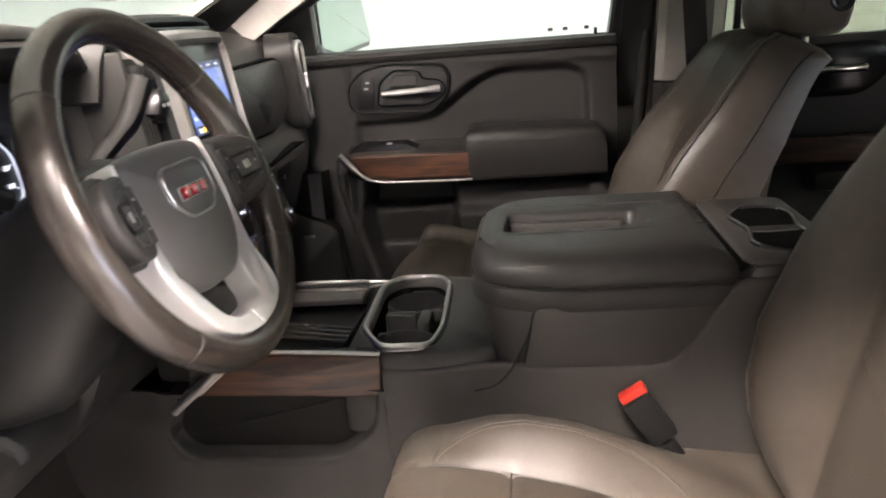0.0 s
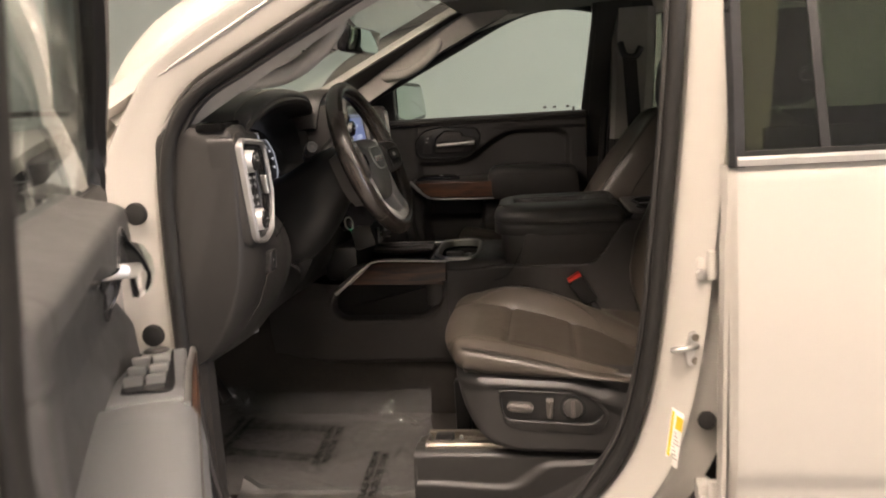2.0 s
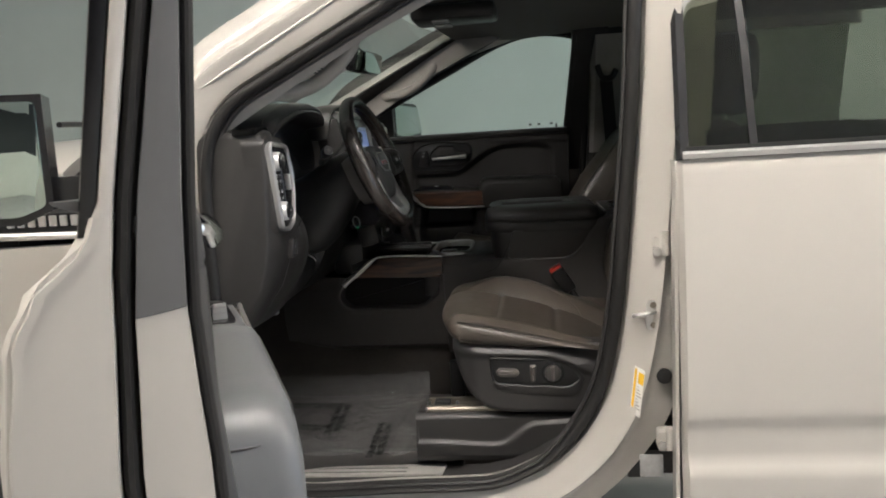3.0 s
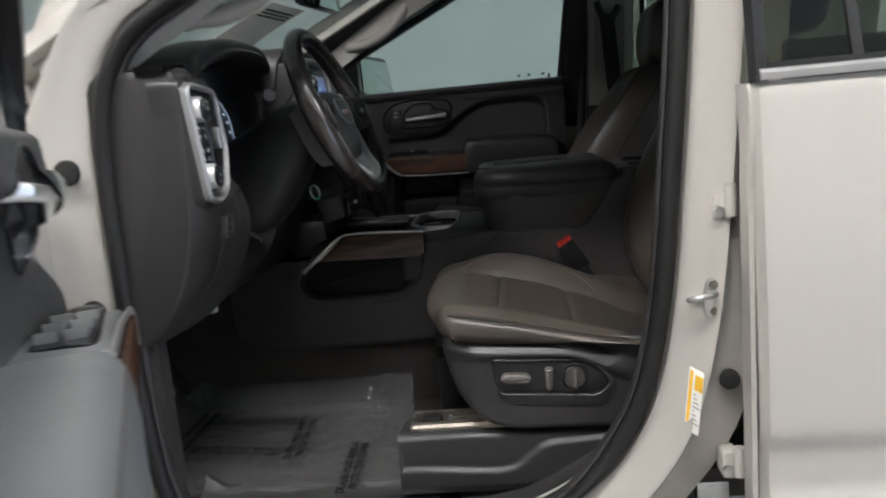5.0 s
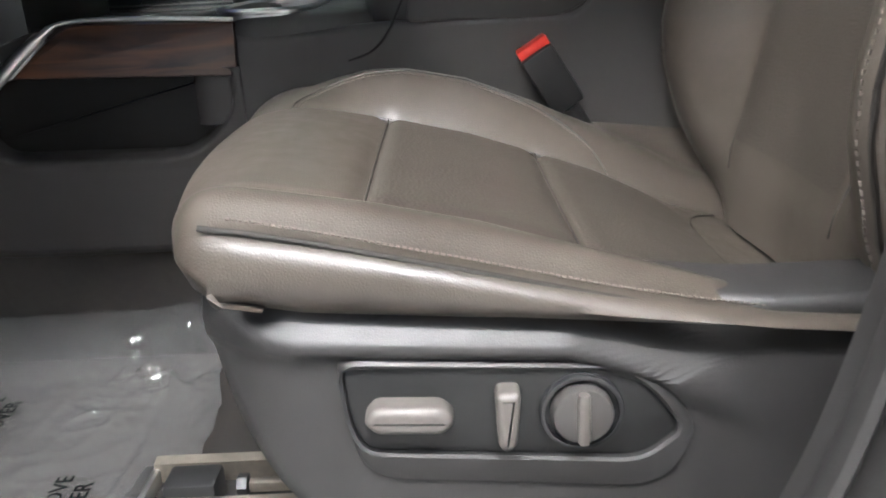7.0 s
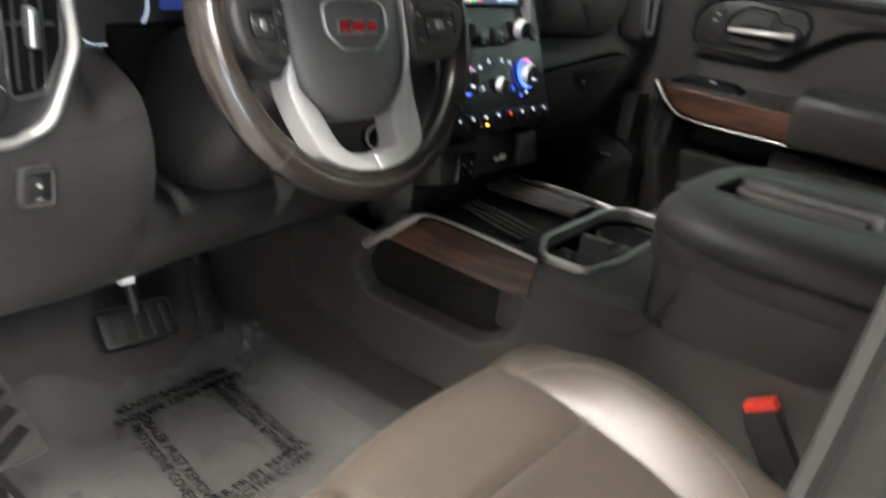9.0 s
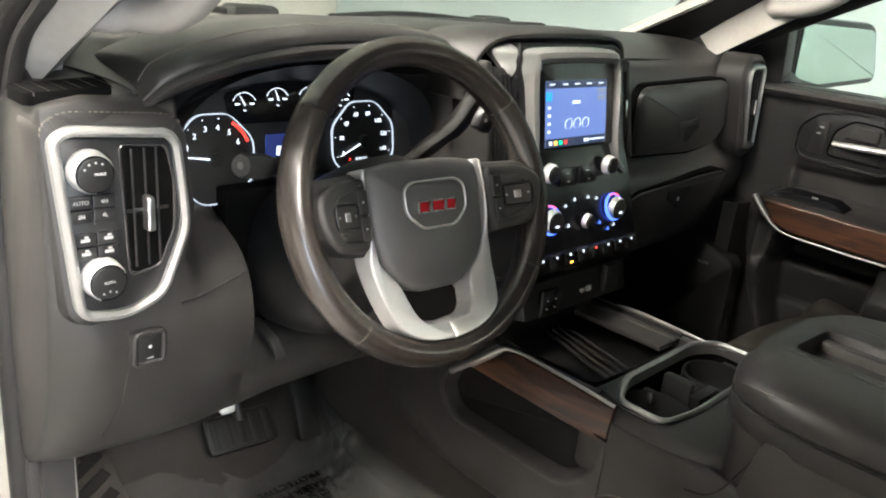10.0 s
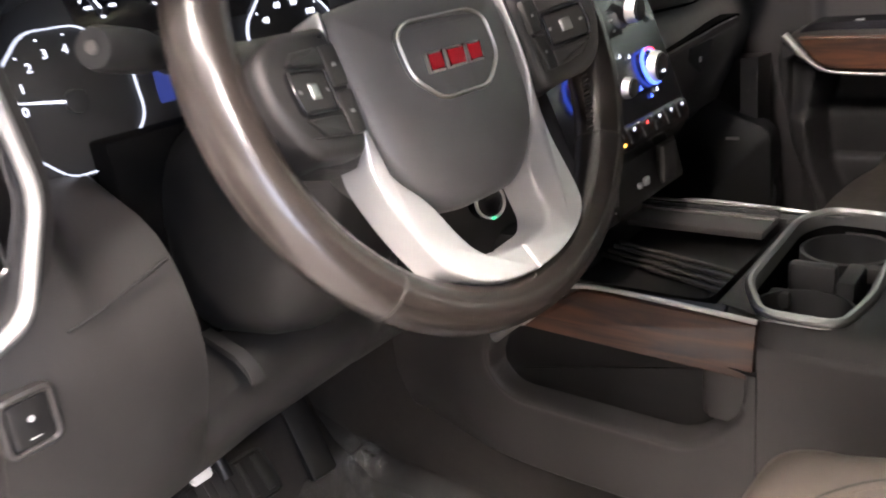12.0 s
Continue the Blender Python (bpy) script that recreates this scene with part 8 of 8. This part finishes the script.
# shut edge: painted flange, seal strip, face, dark inner seal, each a strip up to the roof
M_EDGE = shader("grey door edge", (0.095, 0.095, 0.097), 0.45, grain=0.1, grain_scale=700, vary=0.06)
ZE = [0.57, 0.75, 1.0, 1.187, 1.25, 1.299, 1.316, 1.353, 1.38, 1.412, 1.49, 1.576, 1.70, 1.84]
CUT_A = lambda z: np.interp(z, (0.57, 1.187, 1.299, 1.353, 1.412, 1.576, 1.84), (-0.008, -0.005, 0.003, 0.006, 0.013, 0.041, 0.086))
CUT_B = lambda z: np.interp(z, (0.57, 1.182, 1.268, 1.314, 1.411, 1.575, 1.84), (0.010, 0.012, 0.017, 0.019, 0.030, 0.059, 0.103))
CUT_C = lambda z: np.interp(z, (0.57, 1.171, 1.251, 1.320, 1.407, 1.575, 1.84), (0.072, 0.068, 0.063, 0.060, 0.064, 0.078, 0.113))
CUT_O = lambda z: skin_d(z) + 0.004 if z < 1.385 else 0.002 + 0.161 * (z - 1.415)


def strip(name, z0, z1, lo, hi, face, material, label="", round_=0.003, slope=0.0):
    zs = [z0] + [z for z in ZE if z0 + 0.004 < z < z1 - 0.004] + [z1]
    rows = []
    for i, z in enumerate(zs):
        a, b = float(lo(z)), float(hi(z))
        tip = slope if i in (0, len(zs) - 1) and abs(z - 1.316) < 0.003 else 0.0
        rows.append([D(face + ds, z + tip * (d - a) / (b - a), d) for ds, d in ((-0.05, a), (-round_, a), (-0.3 * round_, a + 0.3 * min(round_, b - a)), (0, 0.65 * a + 0.35 * b), (0, 0.35 * a + 0.65 * b), (-0.3 * round_, b - 0.3 * min(round_, b - a)), (-round_, b), (-0.05, b))])
    part(name, loft(rows), material, dd, label)


strip("shut_flange", 0.57, 1.84, CUT_O, CUT_A, LEN - 0.002, M_PAINT, "white rounded door edge", 0.004)
strip("shut_seal", 0.57, 1.84, lambda z: CUT_A(z) + 0.001, lambda z: CUT_B(z) - 0.001, LEN - 0.004, M_RUBBER, "black door edge seal", 0.012)
strip("shut_face", 0.57, 1.316, CUT_B, CUT_C, LEN - 0.006, M_PAINT, "white shut face", 0.003, 0.006)
strip("grey_edge", 1.3165, 1.84, CUT_B, CUT_C, LEN - 0.005, M_EDGE, "dark grey upper door edge", 0.003, 0.006)
strip("inner_seal", 0.57, 1.84, lambda z: CUT_C(z) + 0.0005, lambda z: CUT_C(z) + 0.011, LEN - 0.012, M_RUBBER, "black inner seal", 0.006)
part("inner_shell", sheet(lambda u, v: D(LEN * u * 0.965, lerp(0.57, 1.36, v), 0.030), 6, 12, tuple(DN * -0.03)), M_PAINT, dd)
# window frame of the open door
strip("window_frame", 1.385, 1.84, lambda z: -0.012 + 0.155 * (z - 1.415), lambda z: CUT_O(z) - 0.0005, LEN - 0.006, M_GLOSS, "black window frame", 0.004)
part("window_frame", tube(spline([D(LEN - 0.06, 1.83, 0.085), D(0.75, 1.86, 0.09), D(0.45, 1.79, 0.08), D(0.20, 1.63, 0.05), D(0.05, 1.50, 0.02), D(0.03, 1.38, 0.0)], 36), 0.024, seg=8), M_DARK, dd)
part("belt_rail", loft([[D(s, z, d) for d, z in ((-0.012, 1.385), (-0.012, 1.398), (0.0, 1.404), (0.02, 1.404), (0.026, 1.39), (0.026, 1.35), (0.0, 1.36))] for s in (0.02, 0.5, LEN - 0.03)]), M_DARK, dd)
wg = part("window_pane", slab([(0.10, 1.39), (LEN - 0.06, 1.39), (LEN - 0.09, 1.82), (0.70, 1.845), (0.42, 1.76), (0.20, 1.62)], lambda u, v, d: D(u, v, 0.012 + 0.14 * (v - 1.40) + d), 0, 0.004, 0.0005), M_GLASS, dd, "clear side window")
wg.visible_shadow = False


def trim_crease(s):
    return 1.353 - 0.067 * min(1.0, max(0.0, (0.75 - s) / 0.35))


HB = rounded([(0.635, 1.345), (0.575, 1.378), (0.50, 1.376), (0.375, 1.300), (0.365, 1.250), (0.415, 1.240), (0.53, 1.292)], [0.02, 0.02, 0.03, 0.03, 0.02, 0.02, 0.04])


def trim_d(s, z):
    """How proud the inner trim stands: a rolled top pad over a crease, a hollow below it, a rounded column at the rear edge."""
    zc = trim_crease(s)
    up = smooth(zc - 0.003, zc + 0.016, z)
    col = smooth(1.035, 1.068, s)
    d = 0.055 + 0.008 * smooth(1.25, 1.1, z) + 0.025 * up
    d -= 0.004 * math.exp(-(((z - zc + 0.003) / 0.004) ** 2)) * (1 - col)
    d -= 0.016 * smooth(zc - 0.004, zc - 0.05, z) * smooth(1.18, 1.25, z) * (1 - col)
    d += 0.026 * col * (1 - up) - 0.003 * math.exp(-(((s - 1.043) / 0.005) ** 2)) * smooth(1.10, 1.14, z)
    d -= 0.0022 * math.exp(-(((z - 1.349 - 0.10 * (s - 1.10)) / 0.003) ** 2)) * col
    d -= 0.034 * smooth(1.085, LEN - 0.014, s) ** 1.6
    d -= 0.060 * smooth(1.380, 1.414, z) ** 2
    d -= 0.070 * smooth(0.10, -0.05, s - 0.10 - 0.9 * max(0, z - 1.18))
    return d + 0.0015 * noise.noise(Vector((s * 6, z * 6, 1)))


def dtrim(u, v):
    s, z = lerp(0.06, LEN - 0.014, u), lerp(0.60, 1.414, lerp(0, 0.55, v / 0.2) if v < 0.2 else lerp(0.55, 1, (v - 0.2) / 0.8))
    k = apart2(s, z, HB)
    return D(s, z, trim_d(s, z) + 0.004 * math.exp(-((k / 0.006) ** 2)) - 0.026 * smooth(0.002, -0.010, k))


part("trim_panel", sheet(dtrim, 170, 150, tuple(DN * -0.02)), M_DOORPAD, dd, "dark moulded door trim with a padded top", sharp=60)
part("crease_thread", tube([D(s, trim_crease(s) + 0.002, trim_d(s, trim_crease(s) + 0.002) + 0.0005) for s in np.linspace(1.03, 0.50, 50)], 0.0020, seg=6), M_RIB, dd, "pale stitched crease")
ARM = [(-0.02, 1.06), (0.020, 1.185), (0.030, 1.198), (0.045, 1.204), (0.085, 1.207), (0.120, 1.206), (0.136, 1.203), (0.146, 1.195), (0.152, 1.182), (0.156, 1.15), (0.155, 1.08), (0.135, 0.92), (0.06, 0.74), (-0.02, 0.72)]
AC = (0.06, 1.02)
rows = []
for sa, ka, kz in [(0.672, 0.97, -0.006), (0.676, 0.99, -0.002), (0.69, 1.0, 0.0)] + [(0.75 + 0.08 * k, 1.0, 0.0) for k in range(4)] + [(1.02, 1.0, 0.0), (1.045, 0.995, -0.003), (1.062, 0.985, -0.011), (1.074, 0.97, -0.022), (1.082, 0.95, -0.036), (1.087, 0.92, -0.055), (1.089, 0.80, -0.09)]:
    rows.append([D(sa, AC[1] + (z - AC[1]) * ka + kz * smooth(1.0, 1.19, z), AC[0] + (d - AC[0]) * ka) for d, z in ARM])
part("armrest", loft(rows), M_ARM, dd, "padded grey armrest", sharp=60)
part("arm_seam", tube(spline([D(sa, z, d) for sa, d, z in ((0.69, 0.1505, 1.1865), (0.80, 0.1508, 1.1865), (0.92, 0.1508, 1.1865), (1.02, 0.1506, 1.186), (1.05, 0.148, 1.180), (1.068, 0.139, 1.172), (1.079, 0.11, 1.166), (1.081, 0.06, 1.166), (1.080, 0.03, 1.160))], 50), 0.0012, seg=6), M_RIBD, dd, "stitched armrest seam")
M_SWG = shader("grey switch frame", (0.115, 0.120, 0.124), 0.42, grain=0.05, grain_scale=900, vary=0.05)
part("arm_front", loft([[D(s, z, d) for d, z in ((0.0, t - 0.06), (0.0, t - 0.01), (0.13, t - 0.01), (0.145, t - 0.018), (0.146, t - 0.05), (0.10, t - 0.10))] for s, t in ((0.31, 1.145), (0.345, 1.160), (0.48, 1.178), (0.668, 1.184))]), M_DOORPAD, dd)
part("arm_gap", box(D(0.665, 1.165, 0.085), (0.012, 0.12, 0.06), 0.002, Euler((0, 0, DA)).to_matrix()), M_SHADE_INK, dd)
SWF = lambda u, v, d: D(u, 1.176 + 0.040 * (u - 0.36) - 0.25 * max(0, 0.40 - u) + d, v)
sp = part("switch_panel", pillow(rounded([(0.345, 0.078), (0.56, 0.052), (0.658, 0.052), (0.658, 0.141), (0.350, 0.138)], [0.02, 0.03, 0.008, 0.008, 0.014]), SWF, -0.035, 0.010, 0.006), M_SWG, dd, "grey window switch panel")
part("switch_well", slab(rounded([(0.385, 0.082), (0.47, 0.070), (0.615, 0.066), (0.628, 0.122), (0.600, 0.127), (0.400, 0.122)], [0.012, 0.02, 0.012, 0.012, 0.02, 0.015]), SWF, 0.006, 0.0112, 0.001), M_GLOSS, sp, "gloss black switch well")
for k in range(3):
    for j in range(2):
        cs_, cd_ = 0.462 + 0.052 * k, 0.0835 + 0.0255 * j - 0.002 * k
        part("window_key", loft([[SWF(cs_ + ds, cd_ + w, h) for ds, h in ((-0.019, 0.010), (-0.019, 0.014), (-0.012, 0.016), (0.004, 0.0175), (0.014, 0.021), (0.019, 0.021), (0.020, 0.010))] for w in (-0.0105, -0.009, 0.009, 0.0105)]), M_CHROME, sp)
mk = part("mirror_knob", loft([[SWF(0.418 + r * math.cos(a), 0.1005 + r * math.sin(a), h) for r, h in ((0.018, 0.009), (0.018, 0.014), (0.015, 0.017), (0.009, 0.018), (0.002, 0.018))] for a in (2 * math.pi * k / 24 for k in range(24))], True, True), M_RIBD, sp, "round mirror control")
part("knob_ring", tube([SWF(0.418 + 0.0185 * math.cos(a), 0.1005 + 0.0185 * math.sin(a), 0.012) for a in (2 * math.pi * k / 24 for k in range(24))], 0.0018, True, 6), M_CHROME, mk)
part("arm_wood", slab(rounded([(0.33, 1.165), (0.70, 1.186), (0.70, 1.13), (0.40, 1.118)], 0.01), lambda u, v, d: D(u, v, 0.1465 + d), -0.004, 0.004, 0.002), M_WOOD, dd, "brown wood strip")
part("arm_chrome", tube([D(s, z, d) for s, z, d in ((0.315, 1.12, 0.147), (0.33, 1.158, 0.148), (0.38, 1.178, 0.147), (0.52, 1.190, 0.142), (0.68, 1.196, 0.140))], 0.004), M_CHROME, dd)
HF = lambda u, v, d: D(u, v, trim_d(u, v) + d)
lb = part("handle_bezel", loft([[HF(u, v, d) for u, v in inset2(HB, e)] for e, d in ((-0.004, 0.001), (-0.002, 0.0055), (0.001, 0.0055), (0.003, 0.001))], True, True), M_PIANO, dd, "dark handle surround")
part("handle_well", slab(inset2(HB, 0.012), HF, -0.026, -0.020, 0.001), M_DARK, lb, "dark handle well")
part("pull_handle", loft([[D(s + ds, z + w * 0.5, d + w) for ds, w in ((0.0, -k), (0.004, -0.4 * k), (0.003, 0.5 * k), (0.0, k), (-0.008, 0.4 * k), (-0.008, -0.6 * k))] for s, z, d, k in ((0.470, 1.352, 0.082, 0.004), (0.500, 1.347, 0.094, 0.010), (0.550, 1.337, 0.102, 0.013), (0.595, 1.326, 0.105, 0.014), (0.630, 1.317, 0.106, 0.011), (0.640, 1.314, 0.106, 0.004))]), M_BRIGHT, lb, "bright chrome pull handle")
part("handle_arm", loft([[D(s, z + 0.009 * math.sin(a), d + 0.006 * math.cos(a)) for a in (2 * math.pi * k / 12 for k in range(12))] for s, z, d in ((0.575, 1.332, 0.100), (0.610, 1.338, 0.088), (0.620, 1.340, 0.066))]), M_CHROME, lb)
part("lock_knob", cyl(HF(0.455, 1.290, -0.020), tuple(DN), 0.012, 0.012, 20, 0.4), M_CHROME, lb)
part("lower_pocket", loft([[D(s, z, d) for d, z in ((0.0, 0.98), (0.10, 0.965), (0.115, 0.93), (0.105, 0.68), (0.0, 0.66))] for s in (0.14, 0.18, 0.60, 0.70)]), M_DOORPAD, dd)
# its mirror, seen from the open side
dm = part("door_mirror", loft([[D(s, z, -0.16 - w) for w, z in ((0.0, 1.36), (0.06, 1.335), (0.22, 1.345), (0.25, 1.37), (0.25, 1.55), (0.22, 1.575), (0.0, 1.575))] for s in (0.06, 0.12, 0.17)]), M_GLOSS, dd, "black-framed door mirror")
part("mirror_glass", slab(rounded([(0.012, 1.368), (0.06, 1.350), (0.215, 1.357), (0.238, 1.378), (0.238, 1.545), (0.215, 1.562), (0.012, 1.562)], 0.012), lambda u, v, d: D(0.171 + d, v, -0.16 - u), 0, 0.002, 0.0008), M_MIRROR, dm, "mirror glass")
part("mirror_arm", loft([[D(s, z, d) for s, z in ((0.03, 1.36), (0.11, 1.36), (0.11, 1.42), (0.03, 1.42))] for d in (-0.20, -0.09)]), M_GLOSS, dd)
part("check_strap", box((-0.60, 0.24, 0.98), (0.05, 0.12, 0.02), 0.004), M_DARK, dd)
